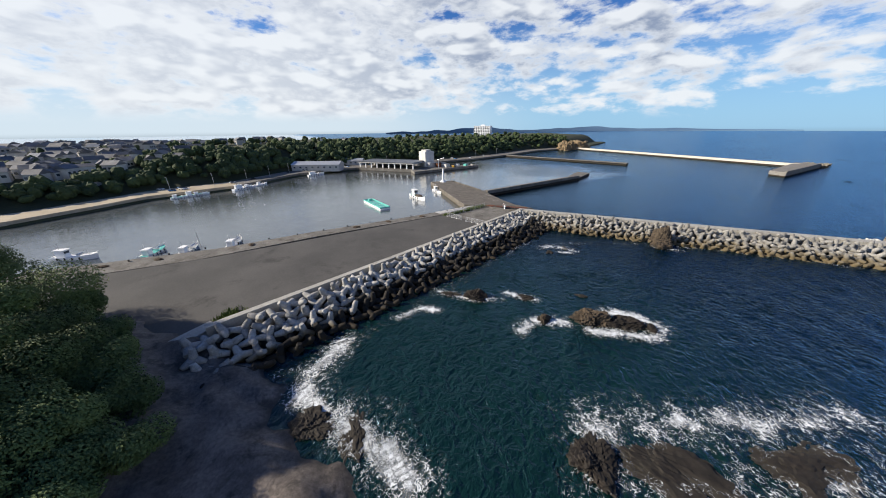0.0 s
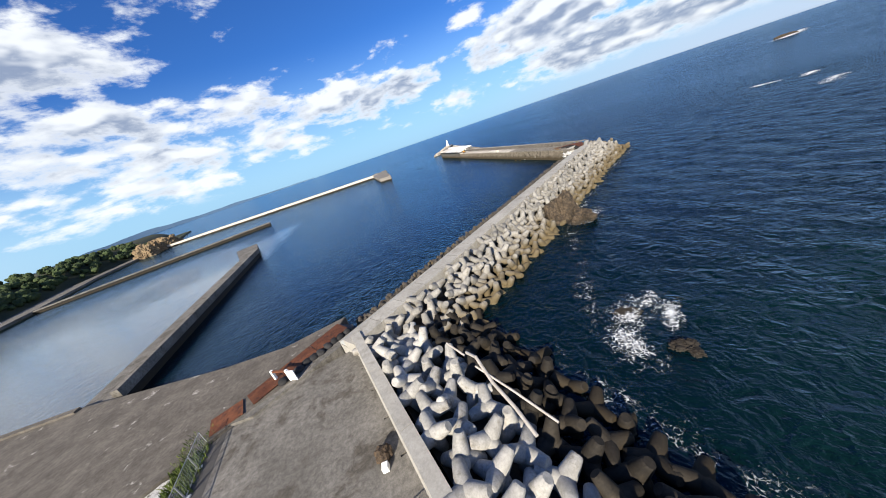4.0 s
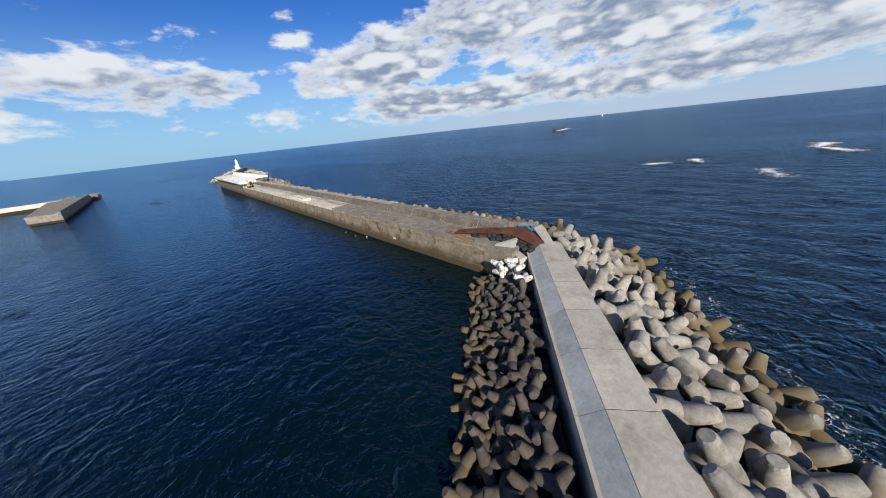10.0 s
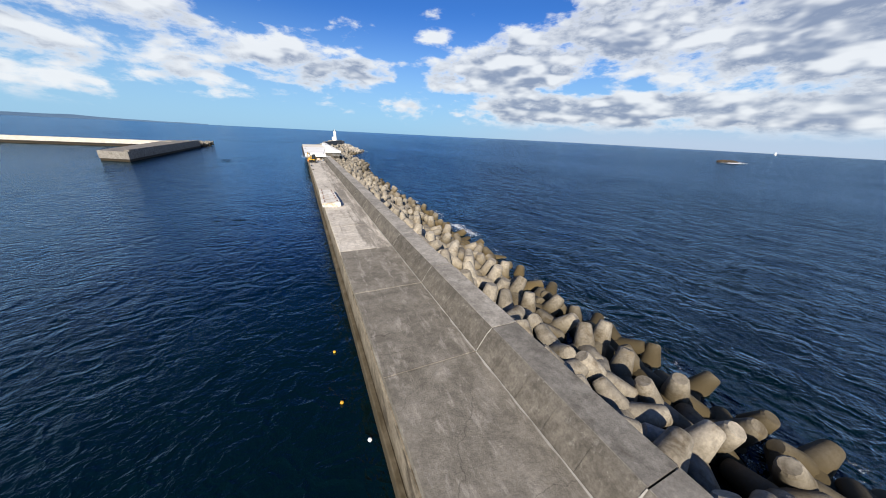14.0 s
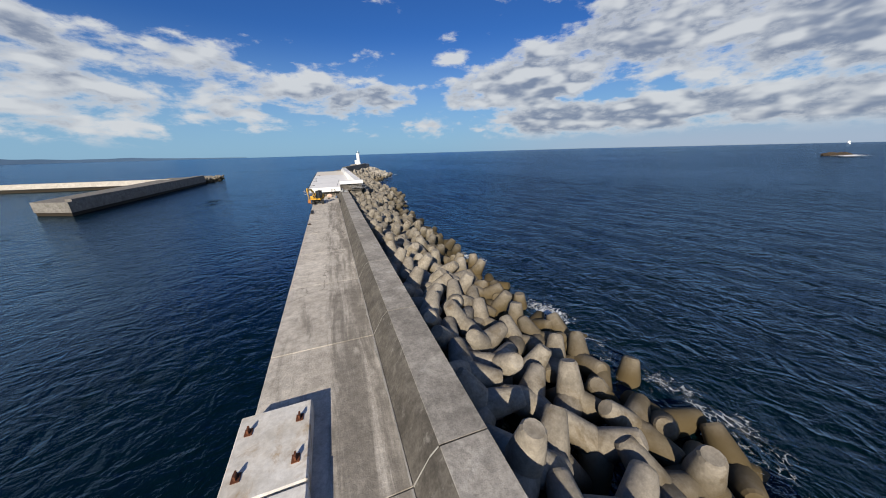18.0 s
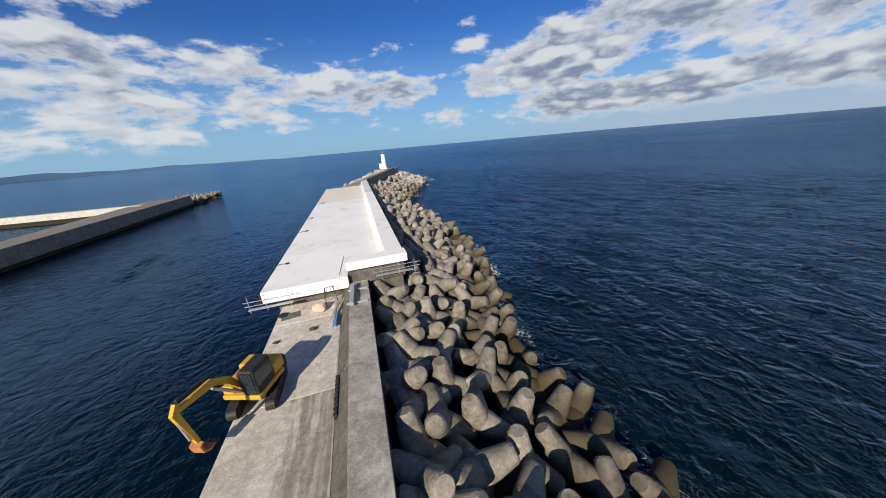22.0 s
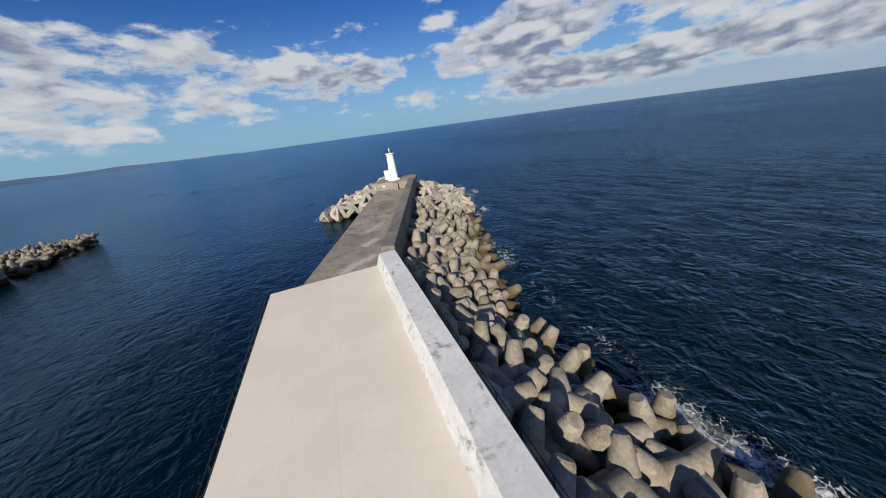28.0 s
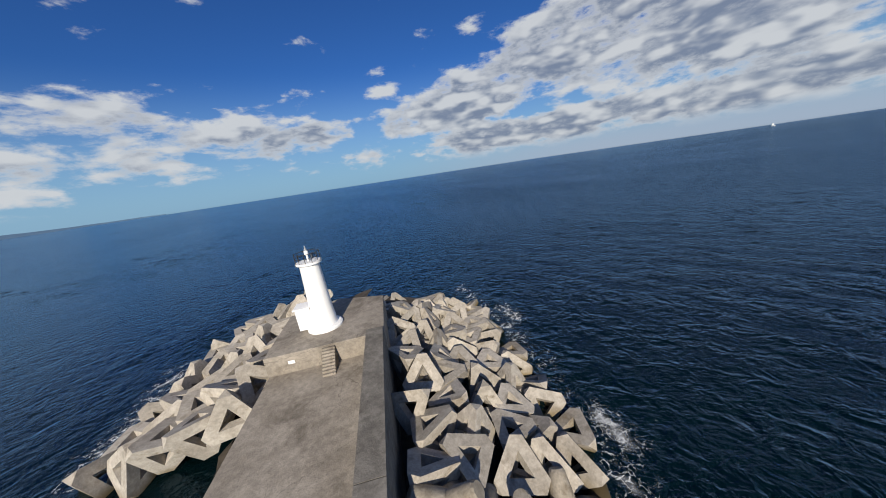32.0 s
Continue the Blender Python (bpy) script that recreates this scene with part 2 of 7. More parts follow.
M_WALL = surface("wall_concrete", (0.088, 0.079, 0.067), (0.15, 0.136, 0.116), 0.5, 0.92, 0.4, 8.0, stain=(0.24, 0.225, 0.20), stain_at=(0.54, 0.74), stain_scale=1.3, streak=(1.0, 0.9, 0.4), vary=0.15, grit=0.34)
M_TOP2 = surface("dark_wall_top", (0.25, 0.23, 0.20), (0.40, 0.37, 0.325), 0.3, 0.92, 0.4, 7.0, stain=(0.40, 0.375, 0.335), stain_at=(0.52, 0.68), stain_scale=0.6, vary=0.15, grit=0.34)
M_PIER = surface("peeled_pier_top", (0.095, 0.084, 0.071), (0.155, 0.138, 0.117), 0.3, 0.92, 0.4, 6.0, stain=(0.42, 0.395, 0.36), stain_at=(0.60, 0.68), stain_scale=0.16, streak=(0.8, 1.0, 1.0), vary=0.1, tide=(0.1, 1.0, (0.06, 0.05, 0.03)), grit=0.3)
M_TOP = surface("wall_top_concrete", (0.17, 0.157, 0.138), (0.24, 0.224, 0.198), 0.6, 0.92, 0.4, 9.0, stain=(0.13, 0.118, 0.10), stain_at=(0.50, 0.70), stain_scale=0.7, vary=0.2, grit=0.3)
M_HEAD = surface("head_concrete", (0.25, 0.22, 0.182), (0.34, 0.304, 0.257), 0.35, 0.92, 0.4, 9.0, stain=(0.155, 0.134, 0.108), stain_at=(0.46, 0.70), stain_scale=0.3, vary=0.15, grit=0.24, crack=0.16)
M_ARC = surface("lime_mark", (0.50, 0.465, 0.41), (0.66, 0.62, 0.56), 1.2, 0.92, 0.3, 9.0, stain=(0.22, 0.19, 0.155), stain_at=(0.45, 0.6), stain_scale=1.6, grit=0.34)
M_SLAB = surface("white_concrete", (0.74, 0.73, 0.705), (0.80, 0.79, 0.765), 0.12, 0.7, 0.06, 5.0, stain=(0.60, 0.59, 0.57), stain_at=(0.50, 0.74), stain_scale=0.22, vary=0.03)
M_MILDEW = surface("mildewed_white_concrete", (0.56, 0.565, 0.565), (0.66, 0.665, 0.66), 0.25, 0.8, 0.1, 5.0, stain=(0.25, 0.255, 0.25), stain_at=(0.54, 0.68), stain_scale=0.7, vary=0.04, grit=0.1)
M_BEIGE = surface("cream_curing_coat", (0.66, 0.60, 0.51), (0.72, 0.66, 0.57), 0.2, 0.7, 0.05, 4.0, vary=0.02)
M_CAP = surface("cap_concrete", (0.345, 0.33, 0.295), (0.42, 0.403, 0.362), 0.2, 0.85, 0.12, 6.0, stain=(0.26, 0.245, 0.212), stain_at=(0.5, 0.72), stain_scale=0.3, vary=0.12, grit=0.14)
M_FACE = surface("blue_grey_concrete", (0.34, 0.36, 0.362), (0.43, 0.45, 0.45), 0.4, 0.8, 0.15, 8.0, vary=0.15, grit=0.16)
# near-black for wet weedy units and pier sides, with shade in the colour
M_DARK = surface("dark_wet_shaded_concrete", (0.012, 0.010, 0.008), (0.025, 0.021, 0.016), 0.3, 0.8, 0.3, 6.0, vary=0.4, stain=(0.04, 0.032, 0.022), tide=(0.2, 1.6, (0.026, 0.019, 0.010)), grit=0.35)
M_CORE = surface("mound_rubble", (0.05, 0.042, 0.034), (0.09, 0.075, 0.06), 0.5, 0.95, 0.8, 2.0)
M_ASPHALT = surface("asphalt", (0.062, 0.060, 0.057), (0.088, 0.084, 0.079), 0.06, 0.95, 0.2, 14.0, stain=(0.047, 0.045, 0.043), stain_at=(0.55, 0.7), stain_scale=0.09, grit=0.12)
M_APRON = surface("apron_concrete", (0.125, 0.117, 0.103), (0.20, 0.188, 0.168), 0.2, 0.92, 0.3, 8.0, stain=(0.09, 0.08, 0.066), stain_at=(0.5, 0.66), stain_scale=0.25, tide=(0.0, 0.9, (0.05, 0.04, 0.03)), grit=0.35)
M_STACK = surface("tan_rock", (0.05, 0.037, 0.025), (0.10, 0.074, 0.049), 0.6, 0.92, 1.0, 1.8, stain=(0.034, 0.027, 0.02), stain_at=(0.47, 0.60), stain_scale=0.9, tide=(-0.2, 1.2, (0.022, 0.019, 0.015)), grit=0.4)
M_LEDGE = surface("shore_ledge", (0.10, 0.083, 0.072), (0.18, 0.152, 0.132), 0.25, 0.8, 1.0, 1.4, stain=(0.05, 0.043, 0.038), stain_at=(0.50, 0.66), stain_scale=0.3, tide=(-0.2, 0.9, (0.03, 0.027, 0.025)), grit=0.35)
M_ROCK = surface("sea_rock", (0.010, 0.008, 0.0065), (0.026, 0.020, 0.015), 0.3, 0.85, 1.0, 1.6, stain=(0.026, 0.021, 0.017), stain_at=(0.5, 0.64), stain_scale=0.6, tide=(-0.2, 0.7, (0.03, 0.026, 0.02)), grit=0.4)
M_RUST = surface("rusty_steel", (0.13, 0.045, 0.022), (0.20, 0.075, 0.035), 0.5, 0.75, 0.2, 10.0, metal=0.15, stain=(0.075, 0.035, 0.026), stain_at=(0.5, 0.66), stain_scale=1.1, vary=0.35, grit=0.3)
M_WHITE = surface("white_paint", (0.80, 0.80, 0.79), (0.84, 0.84, 0.83), 1.0, 0.5, 0.03, 6.0, vary=0.03)
M_YELLOW = surface("yellow_paint", (0.50, 0.27, 0.028), (0.58, 0.33, 0.035), 1.5, 0.45, 0.05, 12.0, vary=0.03, stain=(0.33, 0.17, 0.03), stain_at=(0.62, 0.72), stain_scale=2.5)
M_BLACK = surface("black_steel", (0.018, 0.018, 0.018), (0.035, 0.034, 0.032), 2.0, 0.6, 0.15, 20.0)
M_GREY = surface("galvanised_steel", (0.42, 0.43, 0.44), (0.52, 0.53, 0.54), 3.0, 0.45, 0.05, 20.0, metal=0.5)
M_WBLOCK = surface("cream_block", (0.60, 0.56, 0.49), (0.74, 0.715, 0.665), 0.5, 0.8, 0.15, 6.0, stain=(0.40, 0.285, 0.165), stain_at=(0.50, 0.68), stain_scale=0.6, grit=0.16)
M_SHEET = surface("green_board", (0.10, 0.115, 0.092), (0.15, 0.165, 0.135), 1.0, 0.8, 0.1, 8.0, grit=0.2)
M_ORANGE = surface("worn_orange_steel", (0.34, 0.12, 0.035), (0.46, 0.19, 0.06), 1.5, 0.7, 0.2, 10.0, stain=(0.14, 0.055, 0.03), grit=0.3)
M_BAG = surface("black_sandbag", (0.016, 0.016, 0.018), (0.038, 0.037, 0.038), 2.0, 0.8, 0.6, 7.0, vary=0.5)
M_BLUE = surface("blue_tarp", (0.02, 0.13, 0.36), (0.03, 0.2, 0.46), 2.0, 0.5, 0.4, 6.0)
M_TEAL = surface("teal_paint", (0.10, 0.42, 0.36), (0.14, 0.50, 0.43), 1.0, 0.5, 0.05, 8.0)
M_NET = surface("fishing_net", (0.04, 0.03, 0.022), (0.10, 0.07, 0.045), 3.0, 0.95, 0.9, 12.0)
M_WOOD = surface("bleached_wood", (0.34, 0.31, 0.28), (0.45, 0.42, 0.385), 1.5, 0.9, 0.3, 12.0)
M_GRASS = surface("grass", (0.07, 0.11, 0.022), (0.13, 0.16, 0.04), 0.8, 0.95, 0.8, 8.0)
M_LEAF = surface("foliage", (0.056, 0.086, 0.025), (0.115, 0.15, 0.046), 0.25, 0.8, 0.5, 2.0, vary=0.5)
M_TREE = surface("far_woods", (0.026, 0.043, 0.016), (0.055, 0.075, 0.026), 0.05, 0.9, 0.3, 0.6, vary=0.5)
M_SOIL = surface("hill_ground", (0.028, 0.036, 0.016), (0.055, 0.058, 0.03), 0.03, 0.95, 0.3, 1.0)
M_SAND = surface("pale_sand", (0.36, 0.30, 0.21), (0.44, 0.37, 0.27), 0.1, 0.95, 0.2, 6.0)
M_CLIFF = surface("tan_cliff", (0.17, 0.12, 0.068), (0.25, 0.185, 0.11), 0.08, 0.95, 0.9, 0.5, stain=(0.12, 0.085, 0.05), stain_scale=0.09)
# air haze put into the base colour of the distant hills
M_HAZE = surface("haze_tinted_hills", (0.085, 0.15, 0.25), (0.10, 0.17, 0.275), 0.004, 1.0, 0.0, 0.02)
M_ROOF = surface("roof_tiles", (0.13, 0.13, 0.135), (0.22, 0.215, 0.21), 0.2, 0.8, 0.2, 4.0, vary=0.5)
M_PLASTER = surface("pale_plaster", (0.50, 0.48, 0.44), (0.62, 0.60, 0.56), 0.3, 0.85, 0.1, 5.0, vary=0.3)
M_GLASS = surface("dark_window", (0.03, 0.04, 0.05), (0.05, 0.065, 0.08), 0.5, 0.12, 0.0, 5.0, spec=0.6)
M_SOLAR = surface("dark_roof_sheet", (0.07, 0.08, 0.095), (0.12, 0.13, 0.15), 0.3, 0.4, 0.05, 5.0)
M_TRUNK = surface("bark", (0.06, 0.045, 0.03), (0.10, 0.08, 0.06), 1.0, 0.95, 0.6, 6.0)


def make_sea_material():
    """Deep water under a skin of wind ripples; the gloss follows Fresnel, held back as on a ruffled sea, tinted blue,
    with crest glints painted in.
    """
    m, n, bsdf, out = material("sea_water")
    pos = n.add("ShaderNodeNewGeometry").outputs["Position"]
    x, y, z = n.xyz(pos)
    # sheltered basin west of the quay
    edge = n.math("ADD", x, n.math("MULTIPLY", n.noise(pos, 0.05, 3.0), 6.0))
    inner = n.math("MULTIPLY", n.ramp(edge, -160.0, -140.0, 1.0, 0.0), n.ramp(n.math("ADD", y, n.math("MULTIPLY", n.noise(pos, 0.012, 4.0), 120.0)), 60.0, 170.0, 1.0, 0.0))
    inner = n.math("MAXIMUM", inner, n.math("MULTIPLY", n.ramp(edge, -116.0, -106.0, 1.0, 0.0), n.ramp(y, -92.0, -84.0, 1.0, 0.0)))
    half = n.math("MULTIPLY", n.ramp(n.math("SUBTRACT", y, n.math("MULTIPLY", x, 0.75)), -10.0, 40.0), n.ramp(n.math("DIVIDE", n.math("ADD", n.math("SUBTRACT", x, 4.0), n.math("MULTIPLY", n.math("SUBTRACT", n.noise(pos, 0.03, 4.0), 0.5), 30.0)), n.math("ADD", 1.0, n.math("MULTIPLY", n.math("MAXIMUM", n.math("SUBTRACT", y, 240.0), 0.0), 0.06))), -10.0, 10.0, 1.0, 0.0))
    rough_sea = n.math("SUBTRACT", 1.0, n.math("MAXIMUM", n.math("MULTIPLY", inner, 0.93), n.math("MULTIPLY", half, 0.62)))

    def ridge(v):
        return n.math("SUBTRACT", 1.0, n.math("ABSOLUTE", n.math("SUBTRACT", n.math("MULTIPLY", v, 2.0), 1.0)))

    def wavelets(angle, shift, gain):
        v = n.add("ShaderNodeVectorRotate", {"Vector": n.vec("ADD", pos, shift), "Angle": angle}).outputs[0]
        v = n.vec("MULTIPLY", v, (1.0, 0.8, 1.0))
        swell = n.noise(v, 0.16, 3.0, 0.55, 0.3)
        chop = ridge(n.noise(v, 0.50, 3.0, 0.5, 0.5))
        fine = ridge(n.noise(v, 1.6, 3.0, 0.6, 0.4))
        h = n.math("ADD", n.math("MULTIPLY", swell, 0.34 * gain), n.math("MULTIPLY", chop, 0.30 * gain))
        return n.math("ADD", h, n.math("MULTIPLY", fine, 0.09)), chop, fine, ridge(n.noise(v, 0.06, 8.0, 0.74, 0.6)), n.noise(v, 0.012, 9.0, 0.74, 0.4)

    # crests run along the arm out at sea and across it in its lee
    (h_out, crest, fine, roll, far), (h_in, *_) = wavelets(-0.6, (0, 0, 0), 1.2), wavelets(1.52, (40, 90, 0), 1.0)
    h = n.math("ADD", n.math("MULTIPLY", h_out, n.math("SUBTRACT", 1.0, half)), n.math("MULTIPLY", h_in, half))
    gust = n.ramp(n.noise(n.vec("MULTIPLY", pos, (1.0, 0.3, 1.0)), 0.012, 4.0, 0.6), 0.3, 0.7, 0.75, 1.2)
    bmp = n.add("ShaderNodeBump", {"Strength": 1.0, "Distance": n.math("MULTIPLY", gust, n.math("ADD", n.math("MULTIPLY", rough_sea, 1.45), 0.09)), "Height": h})
    # shallow greener water in the cove before the quay and a faint green close to the walls
    dx, dy = n.math("ADD", x, 32.0), n.math("ADD", y, 165.0)
    r = n.math("SQRT", n.math("ADD", n.math("MULTIPLY", dx, dx), n.math("MULTIPLY", dy, dy)))
    cove = n.ramp(n.math("ADD", r, n.math("MULTIPLY", n.noise(pos, 0.05, 4.0), 40.0)), 32.0, 95.0, 1.0, 0.0)
    deep = n.mix(n.noise(pos, 0.012, 4.0), (0.0004, 0.0042, 0.0052), (0.0007, 0.0066, 0.0080))
    deep = n.mix(n.math("MULTIPLY", half, 0.6), deep, (0.0006, 0.0056, 0.0066))
    col = n.mix(cove, deep, (0.0034, 0.0175, 0.0155))
    col = n.mix(inner, col, (0.060, 0.070, 0.073))
    body = n.add("ShaderNodeBsdfDiffuse", {"Color": col, "Normal": bmp.outputs[0]})
    gloss = n.add("ShaderNodeBsdfGlossy", {"Color": n.mix(inner, (0.42, 0.62, 0.87), (0.95, 0.97, 1.0)), "Roughness": n.math("ADD", n.math("MULTIPLY", rough_sea, 0.05), 0.08), "Normal": bmp.outputs[0]})
    fres = n.add("ShaderNodeFresnel", {"IOR": n.math("ADD", 1.25, n.math("MULTIPLY", inner, 0.22)), "Normal": bmp.outputs[0]}).outputs[0]
    top = n.math("ADD", 0.45, n.math("MULTIPLY", inner, 4.8))
    fac = n.math("DIVIDE", n.math("MULTIPLY", fres, top), n.math("ADD", fres, top))
    # painted crest glints: noise raises the gloss on crests, cuts it in troughs
    crests = n.math("ADD", n.math("ADD", n.math("MULTIPLY", crest, 0.30), n.math("MULTIPLY", fine, 0.18)), n.math("ADD", n.math("MULTIPLY", roll, 0.42), n.math("MULTIPLY", n.math("SUBTRACT", far, 0.5), 0.6)))
    glint_gain = n.ramp(crests, 0.54, 0.75, 0.12, 2.4)
    # a flat extra gain brightens the sky reflection in the basin
    glint_gain = n.math("ADD", n.math("MULTIPLY", glint_gain, n.math("SUBTRACT", 1.0, inner)), n.math("MULTIPLY", inner, 1.5))
    fac = n.math("MULTIPLY", fac, glint_gain, True)
    mixed = n.add("ShaderNodeMixShader", {0: fac, 1: body.outputs[0], 2: gloss.outputs[0]})
    n.tree.links.new(mixed.outputs[0], out.inputs[0])
    n.tree.nodes.remove(bsdf)
    return m


M_SEA = make_sea_material()


def make_foam_material():
    """Broken white water: lacy where it is thin, solid where the sheet's own weight is high."""
    m, n, bsdf, out = material("foam")
    pos = n.add("ShaderNodeNewGeometry").outputs["Position"]
    w = n.add("ShaderNodeAttribute", attr="weight").outputs["Fac"]
    cells = n.add("ShaderNodeTexVoronoi", {"Vector": n.vec("ADD", pos, n.vec("MULTIPLY", n.add("ShaderNodeTexNoise", {"Vector": pos, "Scale": 0.9, "Detail": 4.0}).outputs[1], (1.8, 1.8, 0))), "Scale": 2.0}, feature="DISTANCE_TO_EDGE").outputs[0]
    lace = n.ramp(cells, 0.0, 0.13, 1.0, 0.0)
    cloud = n.noise(pos, 0.42, 9.0, 0.7, 1.2)
    patch = n.noise(n.vec("ADD", pos, (31, 7, 0)), 0.16, 3.0, 0.6, 0.5)
    lace = n.math("MULTIPLY", lace, n.ramp(n.noise(pos, 1.3, 5.0, 0.7), 0.38, 0.62))
    a = n.math("ADD", n.math("MULTIPLY", lace, 0.36), n.math("ADD", n.math("ADD", n.math("MULTIPLY", cloud, 0.75), n.math("MULTIPLY", patch, 0.75)), n.math("MULTIPLY", w, 0.72)))
    alpha = n.math("MULTIPLY", n.ramp(a, 1.13, 1.58), 0.92)
    alpha = n.math("MULTIPLY", alpha, n.ramp(w, 0.0, 0.3))
    put(n, bsdf, color=(0.80, 0.83, 0.84), rough=0.9, alpha=alpha)
    return m


M_FOAM = make_foam_material()


def make_stain(name, low, high, strength):
    """What has run or dried over concrete; thin at its ragged rim."""
    m, n, bsdf, out = material(name)
    pos = n.add("ShaderNodeNewGeometry").outputs["Position"]
    w = n.add("ShaderNodeAttribute", attr="weight").outputs["Fac"]
    a = n.math("ADD", n.noise(pos, 1.6, 9.0, 0.75, 0.6), n.math("MULTIPLY", w, 0.70))
    col = n.mix(n.noise(pos, 1.7, 5.0), low, high)
    put(n, bsdf, color=col, rough=0.92, alpha=n.math("MULTIPLY", n.ramp(a, 0.62, 1.15), strength))
    return m


M_OCHRE = make_stain("rust_stain", (0.17, 0.105, 0.045), (0.36, 0.21, 0.075), 0.75)
M_LIME = make_stain("lime_stain", (0.52, 0.49, 0.44), (0.70, 0.665, 0.61), 0.6)


# ---- building helpers ----
def mesh_from(name, verts, faces, mat=None, smooth=False):
    me = bpy.data.meshes.new(name)
    me.from_pydata([tuple(v) for v in verts], [], faces)
    if mat:
        me.materials.append(mat)
    if smooth:
        me.polygons.foreach_set("use_smooth", [True] * len(me.polygons))
    me.update()
    return me


def part(name, bm, mat, parent=None, label="", smooth=False):
    """One bmesh as one mesh object, under a thing or a part when a parent is given."""
    me = bpy.data.meshes.new(name)
    bmesh.ops.recalc_face_normals(bm, faces=bm.faces)
    bm.to_mesh(me)
    bm.free()
    if mat:
        me.materials.append(mat)
    if smooth:
        me.polygons.foreach_set("use_smooth", [True] * len(me.polygons))
    ob = new(name, me)
    if parent:
        ob.parent = parent
    if label:
        ob["label"] = label
    return ob


def thing(name, at=(0, 0, 0), turn=0.0, label="", category="", group="", kind=""):
    ob = new(name)
    ob.empty_display_size = 0.3
    ob.matrix_basis = pose(*at, 0, 0, turn)
    return tagged(ob, label, category, group, kind)


def box(bm, x0, x1, y0, y1, z0, z1, bevel=0.0):
    r = bmesh.ops.create_cube(bm, size=1.0, matrix=Matrix.Translation(((x0 + x1) / 2, (y0 + y1) / 2, (z0 + z1) / 2)) @ Matrix.Diagonal((x1 - x0, y1 - y0, z1 - z0, 1)))
    if bevel:
        es = list({e for v in r["verts"] for e in v.link_edges})
        bmesh.ops.bevel(bm, geom=es, offset=bevel, segments=1, profile=0.5, affect="EDGES")
    return bm


def boxed(x0, x1, y0, y1, z0, z1, bevel=0.0):
    return box(bmesh.new(), x0, x1, y0, y1, z0, z1, bevel)


def prism(poly, z0, z1, bevel=0.0):
    """An upright prism over a ground polygon."""
    bm = bmesh.new()
    lo = [bm.verts.new((x, y, z0)) for x, y in poly]
    hi = [bm.verts.new((x, y, z1)) for x, y in poly]
    k = len(poly)
    bm.faces.new(lo[::-1])
    top = bm.faces.new(hi)
    for i in range(k):
        bm.faces.new((lo[i], lo[(i + 1) % k], hi[(i + 1) % k], hi[i]))
    if bevel:
        bmesh.ops.bevel(bm, geom=list(top.edges), offset=bevel, segments=1, affect="EDGES")
    return bm


def sweep(profile, p0, p1, bevel=0.0):
    """A profile of (across, up) points drawn out from p0 to p1; across is to the right of the way."""
    a, b = Vector((*p0, 0)), Vector((*p1, 0))
    u = (b - a).normalized()
    r = Vector((u.y, -u.x, 0))
    bm = bmesh.new()
    rings = []
    for q in (a, b):
        rings.append([bm.verts.new(q + r * s + Vector((0, 0, z))) for s, z in profile])
    k = len(profile)
    for i in range(k):
        bm.faces.new((rings[0][i], rings[0][(i + 1) % k], rings[1][(i + 1) % k], rings[1][i]))
    bm.faces.new(rings[0])
    bm.faces.new(rings[1][::-1])
    if bevel:
        bmesh.ops.recalc_face_normals(bm, faces=bm.faces)
        bmesh.ops.bevel(bm, geom=list(bm.edges), offset=bevel, segments=1, affect="EDGES")
    return bm


def rod(bm, a, b, r, seg=8):
    a, b = Vector(a), Vector(b)
    d = b - a
    m = Matrix.Translation((a + b) / 2) @ d.to_track_quat("Z", "Y").to_matrix().to_4x4()
    bmesh.ops.create_cone(bm, cap_ends=True, segments=seg, radius1=r, radius2=r, depth=d.length, matrix=m)
    return bm


def lathe(profile, seg=24):
    bm = bmesh.new()
    rings = []
    for r, z in profile:
        rings.append([bm.verts.new((r * math.cos(2 * math.pi * i / seg), r * math.sin(2 * math.pi * i / seg), z)) for i in range(seg)])
    for a, b in zip(rings, rings[1:]):
        for i in range(seg):
            bm.faces.new((a[i], a[(i + 1) % seg], b[(i + 1) % seg], b[i]))
    bm.faces.new(rings[0][::-1])
    bm.faces.new(rings[-1])
    return bm


# ---- armour units ----
def tetrapod_arrays(size, seg=12):
    """Four tapered legs with chamfered ends that meet in the middle; size is the leg from middle to tip."""
    V, F, S = [], [], []
    axes = [Vector((0, 0, 1))] + [Vector((math.sqrt(8) / 3 * math.cos(a), math.sqrt(8) / 3 * math.sin(a), -1 / 3)) for a in (0.3, 0.3 + 2 * math.pi / 3, 0.3 + 4 * math.pi / 3)]
    prof = ((0.0, 0.35), (0.30, 0.345), (0.94, 0.232), (1.0, 0.185))
    for ax in axes:
        q = ax.to_track_quat("Z", "Y")
        base = len(V)
        for d, r in prof:
            for i in range(seg):
                t = 2 * math.pi * i / seg
                V.append(tuple(q @ Vector((r * math.cos(t), r * math.sin(t), d)) * size))
        for k in range(len(prof) - 1):
            for i in range(seg):
                j = (i + 1) % seg
                F.append((base + k * seg + i, base + k * seg + j, base + (k + 1) * seg + j, base + (k + 1) * seg + i))
                S.append(k < 2)
        F.append(tuple(base + 3 * seg + i for i in range(seg)))
        S.append(False)
    return np.array(V), F, S


